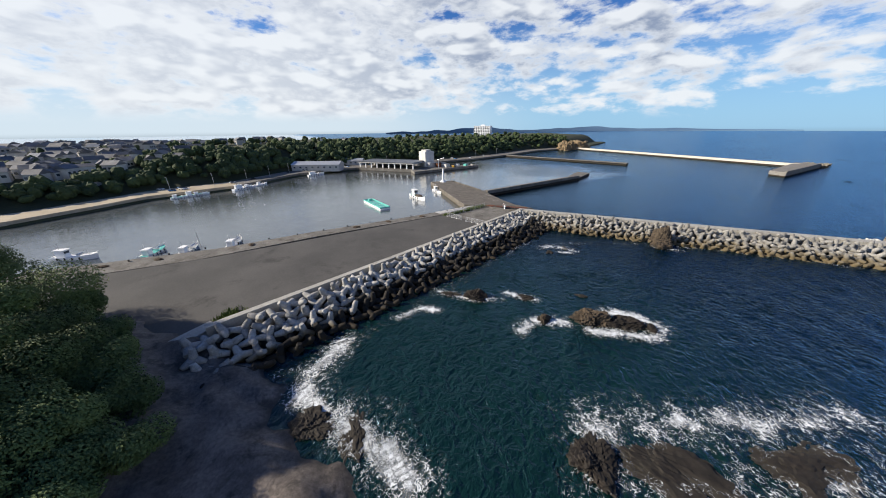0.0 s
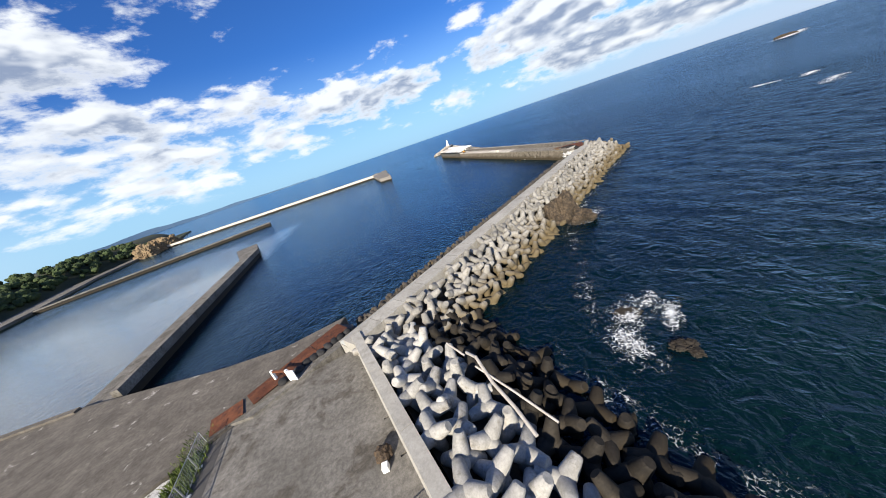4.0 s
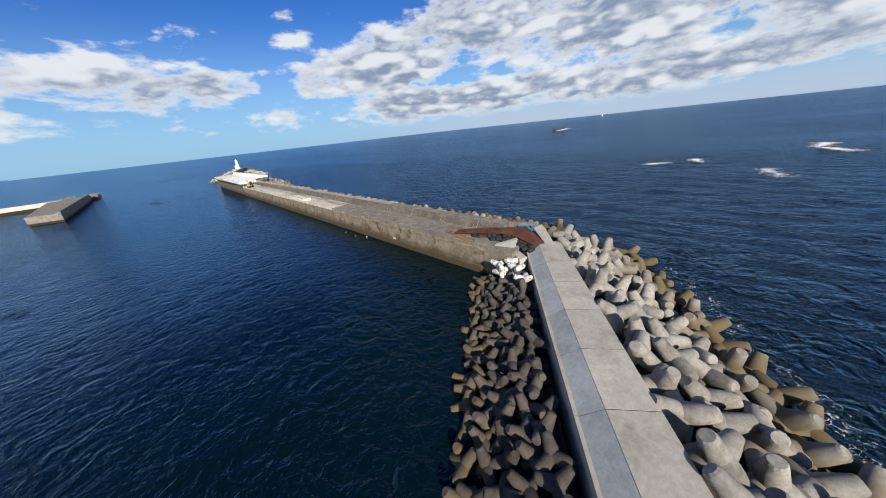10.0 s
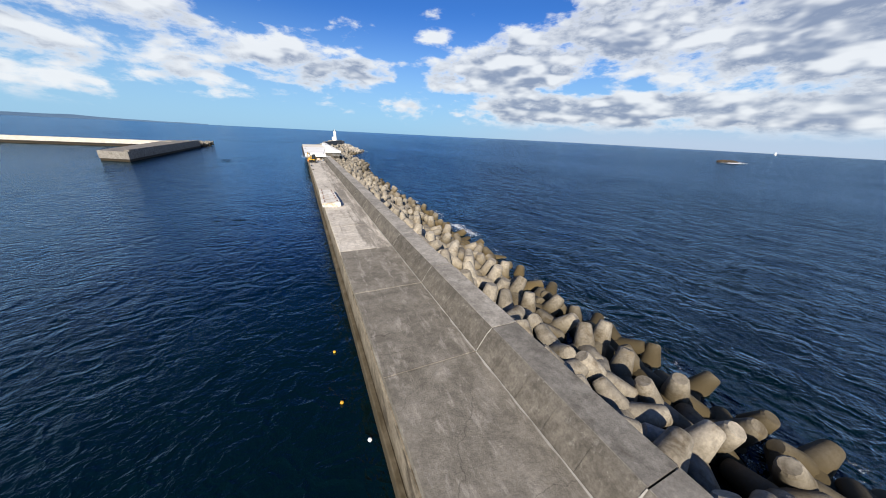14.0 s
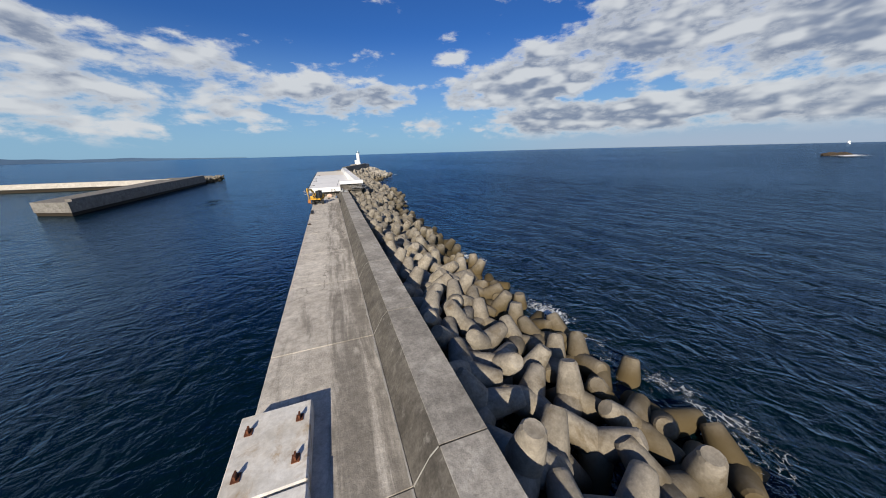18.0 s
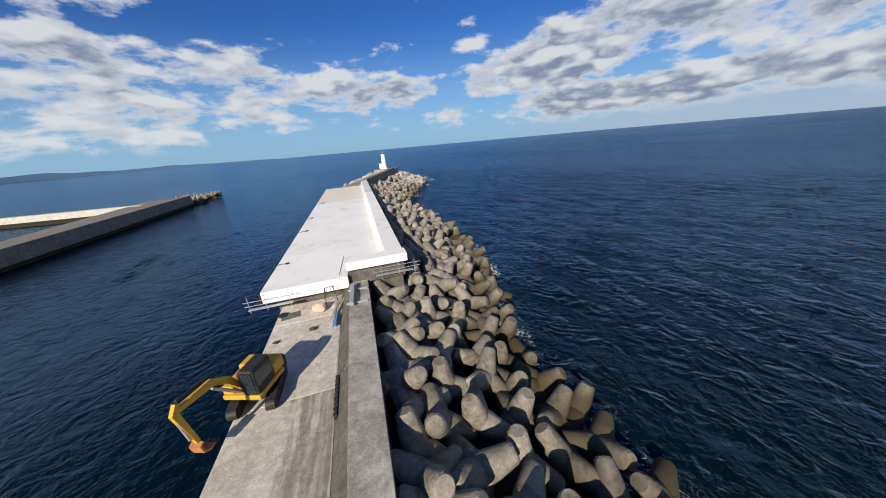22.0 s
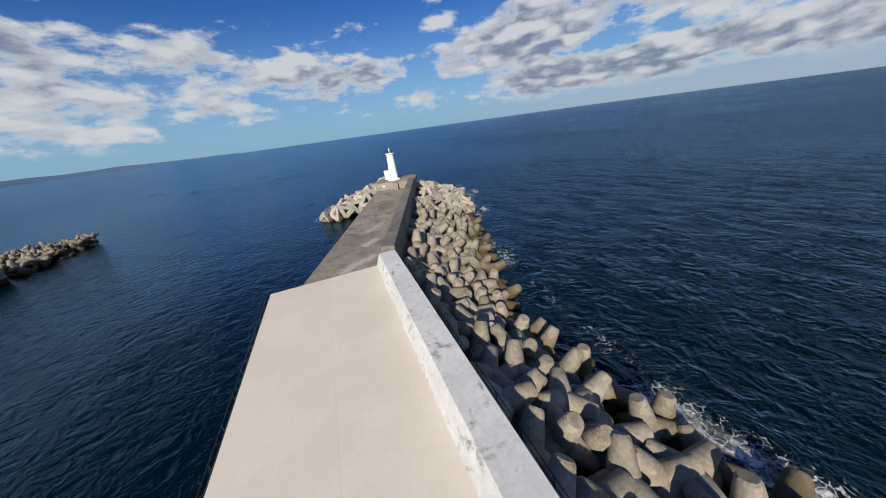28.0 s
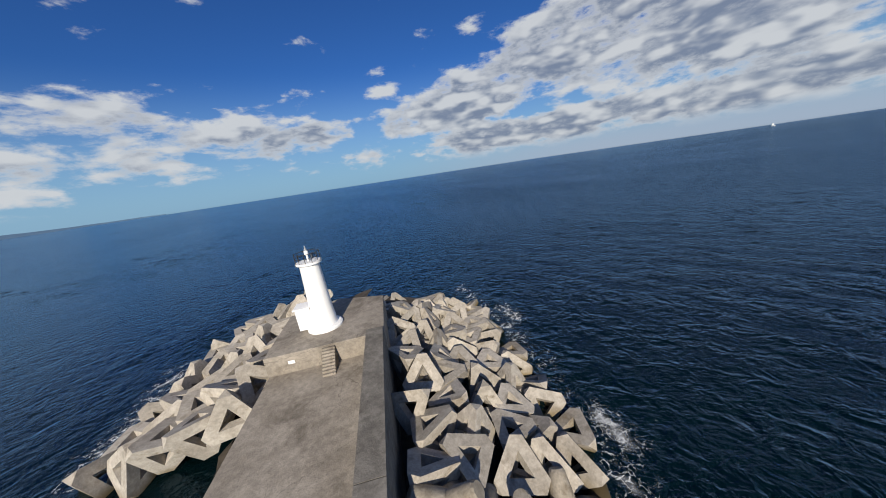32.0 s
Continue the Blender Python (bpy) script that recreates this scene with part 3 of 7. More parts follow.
def frame_block_arrays(size):
    """An open tetrahedral frame of six thick concrete beams with cut corners; light falls through all four sides."""
    P = [Vector((0, 0, 1.0))] + [Vector((0.9428 * math.cos(a), 0.9428 * math.sin(a), -1 / 3)) for a in (0, 2 * math.pi / 3, 4 * math.pi / 3)]
    V, F = [], []
    cut = 0.19

    def vid(p):
        V.append(tuple(p * size))
        return len(V) - 1

    corner = {}
    for i in range(4):
        for j in range(4):
            if i != j:
                corner[i, j] = vid(P[i].lerp(P[j], cut))
    inner = [vid(p * 0.30) for p in P]
    for tri in ((1, 2, 3), (0, 2, 1), (0, 3, 2), (0, 1, 3)):
        a, b, c = tri
        cen = (P[a] + P[b] + P[c]) / 3
        ring = [corner[a, b], corner[b, a], corner[b, c], corner[c, b], corner[c, a], corner[a, c]]
        hole = [vid(cen.lerp(P[k], 0.37)) for k in tri]
        for k in range(3):
            n1 = (k + 1) % 3
            F.append((ring[2 * k], ring[2 * k + 1], hole[n1], hole[k]))
            F.append((ring[2 * k + 1], ring[(2 * k + 2) % 6], hole[n1]))
            F.append((hole[k], hole[n1], inner[tri[n1]], inner[tri[k]]))
    for i in range(4):
        F.append(tuple(corner[i, j] for j in range(4) if j != i))
    return np.array(V), F, [False] * len(F)


def arrays_mesh(name, arr, mat):
    V, F, S = arr
    me = mesh_from(name, V, F, mat)
    me.polygons.foreach_set("use_smooth", S)
    tone = me.attributes.new("tone", "FLOAT", "POINT")
    tone.data.foreach_set("value", [0.5] * len(V))
    return me


def heap(name, arr, poses, mat, label, category):
    """Many units past counting, joined into one mesh of kind stuff."""
    V, F, S = arr
    base = np.c_[V, np.ones(len(V))]
    allv, allf, alls, tones = [], [], [], []
    for k, m in enumerate(poses):
        allv.append((base @ np.array(m).T)[:, :3])
        o = k * len(V)
        allf.extend(tuple(i + o for i in f) for f in F)
        alls.extend(S)
        tones.append(np.full(len(V), random.random()))
    me = mesh_from(name, np.vstack(allv).tolist(), allf, mat)
    me.polygons.foreach_set("use_smooth", alls)
    tone = me.attributes.new("tone", "FLOAT", "POINT")
    tone.data.foreach_set("value", np.concatenate(tones))
    return tagged(new(name, me), label, category, "", "stuff")


def any_turn(rng):
    q = [rng.gauss(0, 1) for _ in range(4)]
    from mathutils import Quaternion
    return Quaternion(q).normalized().to_matrix().to_4x4()


def settled_turn(rng, tilt=28):
    """A unit that came to rest on three points, upright or upside down, a little tilted."""
    up = Matrix.Rotation(math.pi if rng.random() < 0.6 else 0.0, 4, "X")
    lean = Matrix.Rotation(radians(rng.gauss(0, tilt)), 4, Vector((rng.gauss(0, 1), rng.gauss(0, 1), 0.01)).normalized())
    return lean @ Matrix.Rotation(rng.uniform(0, 6.28), 4, "Z") @ up


def slope_units(rng, p0, p1, width, step, rise, jitter, lift, widen=lambda s: 1.0, turn=any_turn):
    """Poses on a slope to the right of p0-p1; rise(w) is the height at w of the width (0 by the wall, 1 at the water)."""
    a, b = Vector((*p0, 0)), Vector((*p1, 0))
    u = (b - a).normalized()
    r = Vector((u.y, -u.x, 0))
    n = int((b - a).length / step)
    out = []
    for i in range(n):
        s = (i + 0.5) / n
        wid = width * widen(s)
        rows = max(2, int(wid / (step * 0.86)))
        for j in range(rows):
            w = (j + 0.3 * (i % 2) + 0.18) / rows
            p = a + u * ((i + 0.5) * step + rng.uniform(-1, 1) * jitter) + r * (w * wid + rng.uniform(-1, 1) * jitter)
            p.z = rise(min(w, 1.1)) + rng.uniform(-0.35, 0.35) * lift
            out.append((w, s, Matrix.Translation(p) @ turn(rng)))
    return out


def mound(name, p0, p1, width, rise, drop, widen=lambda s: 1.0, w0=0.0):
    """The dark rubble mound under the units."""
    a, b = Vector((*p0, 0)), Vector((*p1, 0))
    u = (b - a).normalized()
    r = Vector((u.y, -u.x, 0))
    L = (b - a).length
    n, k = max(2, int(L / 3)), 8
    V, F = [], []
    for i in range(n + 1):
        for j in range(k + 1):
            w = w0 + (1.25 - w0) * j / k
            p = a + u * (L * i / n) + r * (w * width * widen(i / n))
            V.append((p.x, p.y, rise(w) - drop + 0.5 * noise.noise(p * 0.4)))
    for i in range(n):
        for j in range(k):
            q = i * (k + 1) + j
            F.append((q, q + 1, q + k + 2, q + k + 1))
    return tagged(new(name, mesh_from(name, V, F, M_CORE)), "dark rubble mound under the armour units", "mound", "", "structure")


# ---- sea ----
def make_sea():
    """One sheet from here to the horizon: real waves near the walls, flat far out."""
    def lines(lo, hi, step, far):
        mid = list(np.arange(lo, hi + 0.01, step))
        out, d = [], step
        x = hi
        while x < far:
            d *= 1.22
            x = min(x + d, far)
            out.append(x)
        neg, d, x = [], step, lo
        while x > -far:
            d *= 1.22
            x = max(x - d, -far)
            neg.append(x)
        return np.array(neg[::-1] + mid + out)

    gx, gy = lines(-120, 150, 1.05, 3400), lines(-200, 320, 1.05, 3400)
    X, Y = np.meshgrid(gx, gy, indexing="ij")
    rng = np.random.RandomState(3)
    Z = np.zeros_like(X)
    for k in range(40):
        lam = 3.6 * (11.0 / 3.6) ** rng.rand()
        ang = radians(rng.normal(82, 22))
        amp = 0.0026 * lam * rng.uniform(0.5, 1.2)
        ph = rng.rand() * 6.283
        c = np.sin((X * math.sin(ang) + Y * math.cos(ang)) * 2 * math.pi / lam + ph)
        Z += amp * (c + 0.35 * (c * c - 0.5))
    cut = lambda v, a, b: np.clip((v - a) / (b - a), 0, 1)
    core = cut(X, -118, -60) * (1 - cut(X, 60, 150)) * cut(Y, -198, -140) * (1 - cut(Y, 220, 320))
    side = Y - 0.75 * X
    calm = cut(side, -22, 0) * (1 - cut(X, -8, 0))
    basin = cut(-X, 60, 100) * cut(side, -20, 0)
    Z *= core * (1 - 0.8 * calm) * (1 - 0.8 * basin)
    ny = len(gy)
    V = np.c_[X.ravel(), Y.ravel(), Z.ravel()]
    i, j = np.meshgrid(np.arange(len(gx) - 1), np.arange(ny - 1), indexing="ij")
    q = (i * ny + j).ravel()
    F = np.c_[q, q + ny, q + ny + 1, q + 1]
    me = bpy.data.meshes.new("water")
    me.from_pydata(V.tolist(), [], F.tolist())
    me.materials.append(M_SEA)
    me.polygons.foreach_set("use_smooth", [True] * len(me.polygons))
    me.update()
    tagged(new("water", me), "dark blue open sea with small wind waves, calm grey harbour basin", "sea", "", "structure")


make_sea()


def foam_patch(pts, spread, weight=0.8, z=0.22, cell=0.8, mat=None):
    """A sheet of broken foam that follows a line of points; its weight falls off to the sides."""
    xs, ys = [p[0] for p in pts], [p[1] for p in pts]
    x0, x1, y0, y1 = min(xs) - spread, max(xs) + spread, min(ys) - spread, max(ys) + spread
    nx, ny = max(2, int((x1 - x0) / cell)), max(2, int((y1 - y0) / cell))
    gx, gy = np.meshgrid(np.linspace(x0, x1, nx + 1), np.linspace(y0, y1, ny + 1), indexing="ij")
    best = np.full(gx.shape, 1e9)
    segs = list(zip(pts, pts[1:])) or [(pts[0], pts[0])]
    for (ax, ay), (bx, by) in segs:
        L = max((bx - ax) ** 2 + (by - ay) ** 2, 1e-6)
        t = np.clip(((gx - ax) * (bx - ax) + (gy - ay) * (by - ay)) / L, 0, 1)
        best = np.minimum(best, np.hypot(gx - ax - t * (bx - ax), gy - ay - t * (by - ay)))
    w = np.clip(1 - best / spread, 0, 1) * weight
    idx = -np.ones(gx.shape, int)
    V, W, F = [], [], []
    for i in range(nx + 1):
        for j in range(ny + 1):
            if best[i, j] < spread * 1.05:
                idx[i, j] = len(V)
                V.append((gx[i, j], gy[i, j], z))
                W.append(w[i, j])
    for i in range(nx):
        for j in range(ny):
            q = (idx[i, j], idx[i + 1, j], idx[i + 1, j + 1], idx[i, j + 1])
            if min(q) >= 0:
                F.append(q)
    me = mesh_from("foam", V, F, mat or M_FOAM)
    att = me.attributes.new("weight", "FLOAT", "POINT")
    att.data.foreach_set("value", W)
    if mat == M_LIME:
        return tagged(new("lime_stain", me), "pale lime patch dried on the old deck", "stain", "", "stuff")
    if mat:
        return tagged(new("rust_stain", me), "ochre rust stain run over the concrete deck", "stain", "", "stuff")
    return tagged(new("sea_foam", me), "white broken foam washing on dark water", "foam", "", "stuff")


# ---- main breakwater, straight arm ----
DECK_Z, CREST_Z = 4.6, 6.03
SEAM = 9.25
B2_Y0, B2_Y1 = -15.0, 219.5


def lime_seam(y0, y1, x, z):
    """A ragged pale crust of lime along a joint."""
    bm, prev = bmesh.new(), None
    k = int((y1 - y0) / 0.35)
    for i in range(k + 1):
        y = y0 + (y1 - y0) * i / k
        w = 0.05 + 0.14 * max(0.0, noise.noise((x * 3, y * 0.9, 1.7))) + random.uniform(0, 0.04)
        row = (bm.verts.new((x, y, z)), bm.verts.new((x - w, y, z - 0.002)))
        if prev:
            bm.faces.new((prev[0], row[0], row[1], prev[1]))
        prev = row
    return bm


def main_arm():
    arm = thing("breakwater_deck", (0, 0, 0), 0, "grey weathered concrete breakwater deck with stained slabs", "breakwater", kind="structure")
    y, k = B2_Y0, 0
    seams = [B2_Y0 + 1] + [0.3 + SEAM * i for i in range(-1, 16)] + [143.0]
    seams = sorted(s for s in seams if B2_Y0 <= s <= 143.0)
    for a, b in zip(seams, seams[1:]):
        if b - a < 1:
            continue
        dz = random.uniform(-0.012, 0.012)
        if a > 36:
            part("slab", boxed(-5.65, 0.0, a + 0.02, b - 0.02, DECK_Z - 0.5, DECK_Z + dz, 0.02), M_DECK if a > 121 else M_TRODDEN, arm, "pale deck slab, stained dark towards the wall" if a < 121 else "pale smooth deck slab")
        else:
            part("slab", boxed(-5.65, 0.0, a + 0.02, b - 0.02, DECK_Z - 0.5, DECK_Z + dz, 0.02), M_DECK2, arm)
        sec = part("wall_section", sweep([(0.0, DECK_Z - 0.6), (0.0, DECK_Z + 0.02), (0.62, CREST_Z - 0.35), (0.95, CREST_Z - 0.02), (2.72, CREST_Z - 0.07), (2.76, -1.0), (1.5, -1.0), (1.5, DECK_Z - 0.6)], (0, a + 0.03), (0, b - 0.03)), M_WALL, arm, "dark stained wave wall with a sloping inner face")
        part("coping", sweep([(0.93, CREST_Z - 0.06), (0.97, CREST_Z), (2.74, CREST_Z - 0.04), (2.765, CREST_Z - 0.12)], (0, a + 0.035), (0, b - 0.035)), M_TOP if a < 10 else M_TOP2, sec)
        part("lime_seam", lime_seam(a + 0.05, b - 0.05, -0.03, DECK_Z + 0.022), M_CAP, arm, "pale lime crust along the wall foot")
        if b < 142 and len(arm.children) % 3 == 0:
            crust = bmesh.new()
            for q0, q1 in (((0.0, DECK_Z + 0.03), (0.62, CREST_Z - 0.34)), ((0.62, CREST_Z - 0.34), (0.93, CREST_Z - 0.02))):
                vs = [crust.verts.new((x - 0.012, b + d, z + 0.006)) for (x, z), d in ((q0, -0.03 - random.uniform(0, 0.03)), (q0, 0.03), (q1, 0.02), (q1, -0.02 - random.uniform(0, 0.02)))]
                crust.faces.new(vs)
            part("lime_streak", crust, M_CAP, sec, "pale lime crust on the wall joint")
        for k in range(1, 5):
            yy = a + (b - a) * k / 5
            part("form_joint", sweep([(-0.012, DECK_Z + 0.03), (0.602, CREST_Z - 0.35), (0.66, CREST_Z - 0.35), (0.05, DECK_Z + 0.03)], (0, yy - 0.02), (0, yy + 0.02)), M_WALL, sec)
    body = part("caisson", boxed(-5.62, 1.5, B2_Y0, B2_Y1, -2.0, DECK_Z - 0.5), M_SIDE, arm)
    part("ledge", boxed(-5.95, -5.6, B2_Y0 + 0.4, 143, -1.5, 1.25, 0.06), M_SIDE, arm, "algae-stained lower ledge")
    part("kerb_lip", boxed(-5.72, -5.6, B2_Y0 + 0.2, 142, DECK_Z - 0.85, DECK_Z - 0.45, 0.02), M_SIDE, arm)


main_arm()


def new_slab():
    s = thing("raised_slab", (0, 0, 0), 0, "freshly cast white concrete top slab on the breakwater", "concrete slab", kind="structure")
    z = 6.95
    xs = (-6.75, -0.9, 4.35)
    ys = [141.5 + i * 9.7 for i in range(8)] + [219.2]
    for i, (a, b) in enumerate(zip(ys, ys[1:])):
        beige = a > 189
        for x0, x1 in zip(xs, xs[1:]):
            a2 = a + (1.7 if (i == 0 and x0 > -1) else 0)
            part("slab_panel", boxed(x0 + 0.002, x1 - 0.002, a2 + 0.0006, b - 0.0006, z - 1.15, z), M_BEIGE if beige else M_SLAB, s, "cream coated panel" if beige else "")
        a3 = a + (1.7 if i == 0 else 0)
        part("parapet_section", sweep([(4.35, z - 1.1), (4.35, z + 0.01), (4.92, 8.33), (6.72, 8.3), (6.78, z - 1.15)], (0, a3 + 0.004), (0, b - 0.02)), M_MILDEW if beige else M_SLAB, s, "white parapet with black mildew spots" if beige else "white parapet with a sloping inner face")
    part("slab_panel", boxed(-0.8994, 0.944, 141.5006, 143.1994, z - 1.15, z), M_SLAB, s)
    # the parapet turns across the front edge
    part("return_wall", boxed(0.95, 6.95, 141.5, 143.2, 7.5, 8.33, 0.02), M_SLAB, s, "white return of the parapet across the front")
    part("return_footing", boxed(1.0, 6.6, 142.1, 143.4, 5.79, 7.5), M_WALL, s)
    part("slab_footing", boxed(-5.9, 6.4, 142.6, 219.0, 2.0, z - 1.16, 0.03), M_WALL, s)
    # lapped edge board along the seaward foot
    part("edge_board", boxed(7.0, 7.12, 143.3, 219, 5.9, 6.5), M_BLACK, s, "dark formwork board along the seaward edge")


new_slab()

# ---- outer end of the breakwater, turned to the right ----
TURN = -19.0
EU, EV = Vector((math.sin(radians(19)), math.cos(radians(19)), 0)), Vector((math.cos(radians(19)), -math.sin(radians(19)), 0))


def ends(u, v, z=0.0):
    p = EU * u + EV * v
    return (p.x, p.y, z)


END_Z = 6.3


def end_section():
    s = thing("breakwater_head", (0, 0, 0), 0, "old dark stained concrete head of the breakwater", "breakwater", kind="structure")

    def strip(prof, u0, u1):
        return sweep(prof, ends(u0, 0)[:2], ends(u1, 0)[:2])

    us = [204.0, 214.0, 223.6, 233.2, 242.8, 257.5]
    for a, b in zip(us, us[1:]):
        part("slab", strip([(-75.6, END_Z - 1.0), (-75.55, END_Z), (-67.2, END_Z), (-67.2, END_Z - 1.0)], a + 0.02, b - 0.02), M_HEAD, s)
    us = [209.6, 214.5, 224.0, 233.5, 243.0, 257.5]
    for a, b in zip(us, us[1:]):
        part("wall_section", strip([(-67.2, END_Z - 1), (-67.2, END_Z), (-67.0, END_Z + 0.4), (-66.5, 8.78), (-65.0, 8.74), (-64.9, -1.0), (-66.0, -1.0)], a + 0.03, b - 0.03), M_TOP, s, "stained wave wall")
    part("caisson", strip([(-75.5, -2.0), (-75.5, END_Z - 1.0), (-66.1, END_Z - 1.0), (-66.1, -2.0)], 206, 266), M_SIDE, s)
    poly = [ends(257.5, -75.6)[:2], ends(257.5, -64.95)[:2], ends(266.5, -64.95)[:2], ends(268.5, -70.5)[:2], ends(266, -75.6)[:2]]
    part("light_platform", prism(poly[::-1], 2.0, 8.15, 0.04), M_HEAD, s, "raised concrete platform of the light tower")
    for i in range(9):
        zz = END_Z + (i + 1) * (8.15 - END_Z) / 10
        part("step", strip([(-70.6, END_Z), (-70.6, zz), (-69.5, zz), (-69.5, END_Z)], 255.5 + 0.22 * i, 257.55), M_HEAD, s)

    plate = part("plate", boxed(-0.28, 0.28, -0.03, 0.0, -0.16, 0.16, 0.01), M_WHITE, s, "small white plate on the platform face")
    plate.matrix_basis = pose(*ends(257.485, -73.4, 7.3), 0, 0, TURN)
    # pale lime arcs left on the deck by poured water
    for u, v, r, a0, a1 in ((234.3, -71.0, 1.9, 20, 160), (233.1, -71.2, 1.6, 30, 150), (231.7, -71.3, 1.6, 20, 165), (230.2, -71.4, 2.0, 15, 150), (229.5, -69.7, 1.5, 10, 120), (231.0, -70.4, 1.0, 40, 150)):
        arc, prev = bmesh.new(), None
        for i in range(17):
            a = radians(a0 + (a1 - a0) * i / 16)
            w = 0.05 + 0.16 * abs(noise.noise((u + i * 0.4, v, 0.3)))
            row = [arc.verts.new(ends(u + (r + d) * math.sin(a), v + (r + d) * math.cos(a), END_Z + 0.005)) for d in (-w, w)]
            if prev:
                arc.faces.new((prev[0], prev[1], row[1], row[0]))
            prev = row
        part("lime_arc", arc, M_ARC, s, "pale curved lime mark on the deck")


end_section()


def light_tower():
    t = thing("light_tower", ends(261.6, -70.9, 8.15), TURN, "small white round harbour light tower with a railed top", "lighthouse")
    part("base", lathe([(1.75, 0), (1.75, 0.18), (1.6, 0.3)], 28), M_WHITE, t)
    part("shaft", lathe([(1.25, 0.3), (1.1, 2.2), (0.92, 6.6), (0.92, 6.7), (1.2, 6.85), (1.2, 7.05), (0.5, 7.06)], 72), M_WHITE, t, smooth=False)
    bm = boxed(-2.3, -0.9, -0.75, 0.75, 0.3, 2.5, 0.04)
    part("porch", bm, M_WHITE, t, "white doorway porch")
    part("porch_roof", boxed(-2.45, -0.9, -0.9, 0.9, 2.5, 2.65, 0.03), M_WHITE, t)
    part("door", boxed(-2.33, -2.29, -0.4, 0.4, 0.35, 2.2), M_GREY, t, "grey steel door")
    rail = bmesh.new()
    for i in range(12):
        a = 2 * math.pi * i / 12
        rod(rail, (1.17 * math.cos(a), 1.17 * math.sin(a), 7.05), (1.17 * math.cos(a), 1.17 * math.sin(a), 7.95), 0.025, 6)
        b = 2 * math.pi * (i + 1) / 12
        for zz in (7.5, 7.93):
            rod(rail, (1.17 * math.cos(a), 1.17 * math.sin(a), zz), (1.17 * math.cos(b), 1.17 * math.sin(b), zz), 0.025, 6)
    part("railing", rail, M_BLACK, t, "thin dark railing")
    part("lantern_post", lathe([(0.1, 7.05), (0.1, 7.75), (0.2, 7.77), (0.2, 8.05), (0.12, 8.12)], 16), M_WHITE, t)
    part("lamp", lathe([(0.12, 8.12), (0.12, 8.32), (0.05, 8.36), (0.03, 8.6)], 16), M_GREY, t, "small lamp on the top")
    panel = bmesh.new()
    box(panel, 0.45, 0.5, -0.35, 0.35, 7.3, 7.8)
    part("solar_panel", panel, M_SOLAR, t)


light_tower()

# ---- inner arm of the breakwater ----
ARM_U = Vector((0.8, 0.6, 0))
ARM_R = Vector((0.6, -0.8, 0))
ARM_P0, ARM_P1 = (-98.2, -94.2), (-1.8, -21.9)      # line of the landward crest edge
CAP_Z = 4.75


def inner_arm():
    s = thing("inner_breakwater", (0, 0, 0), 0, "pale concrete breakwater cap with a blue-grey sloping inner face", "breakwater", kind="structure")
    a, b = Vector((*ARM_P0, 0)), Vector((*ARM_P1, 0))
    L = (b - a).length
    n = round(L / 5.15)
    for i in range(n):
        p, q = a + ARM_U * (L * i / n + 0.02), a + ARM_U * (L * (i + 1) / n - 0.02)
        if i == n - 1:
            q = q + ARM_U * 1.4
        part("cap_section", sweep([(0.0, CAP_Z - 1.3), (0.0, CAP_Z), (3.1, CAP_Z + 0.02), (3.15, CAP_Z - 2.5), (0.4, CAP_Z - 2.5)], p.xy, q.xy, 0.015), M_CAP, s)
        part("face_panel", sweep([(-0.02, CAP_Z - 0.02), (-0.02, CAP_Z - 1.1), (-1.5, CAP_Z - 1.1), (-1.5, CAP_Z - 0.78)], p.xy, q.xy), M_FACE, s, "blue-grey sloping face panel")
        part("edge_kerb", sweep([(-1.5, CAP_Z - 1.3), (-1.5, CAP_Z - 0.7), (-1.74, CAP_Z - 0.72), (-1.76, CAP_Z - 1.3)], p.xy, q.xy), M_CAP, s, "narrow pale kerb under the sloping face")
    for i in range(1, n):
        p = a + ARM_U * (L * i / n)
        part("joint", sweep([(0.05, CAP_Z - 0.3), (0.05, CAP_Z - 0.004), (3.08, CAP_Z + 0.012), (3.08, CAP_Z - 0.3)], (p - ARM_U * 0.019).xy, (p + ARM_U * 0.019).xy), M_DARK, s)
    e = a + ARM_U * (L + 1.4)
    part("toe_wall", sweep([(-1.74, -2.0), (-1.74, CAP_Z - 1.3), (0.3, CAP_Z - 1.3), (0.5, CAP_Z - 2.5), (2.88, CAP_Z - 2.5), (2.88, -2.0)], a.xy, e.xy), M_CAP, s)


inner_arm()

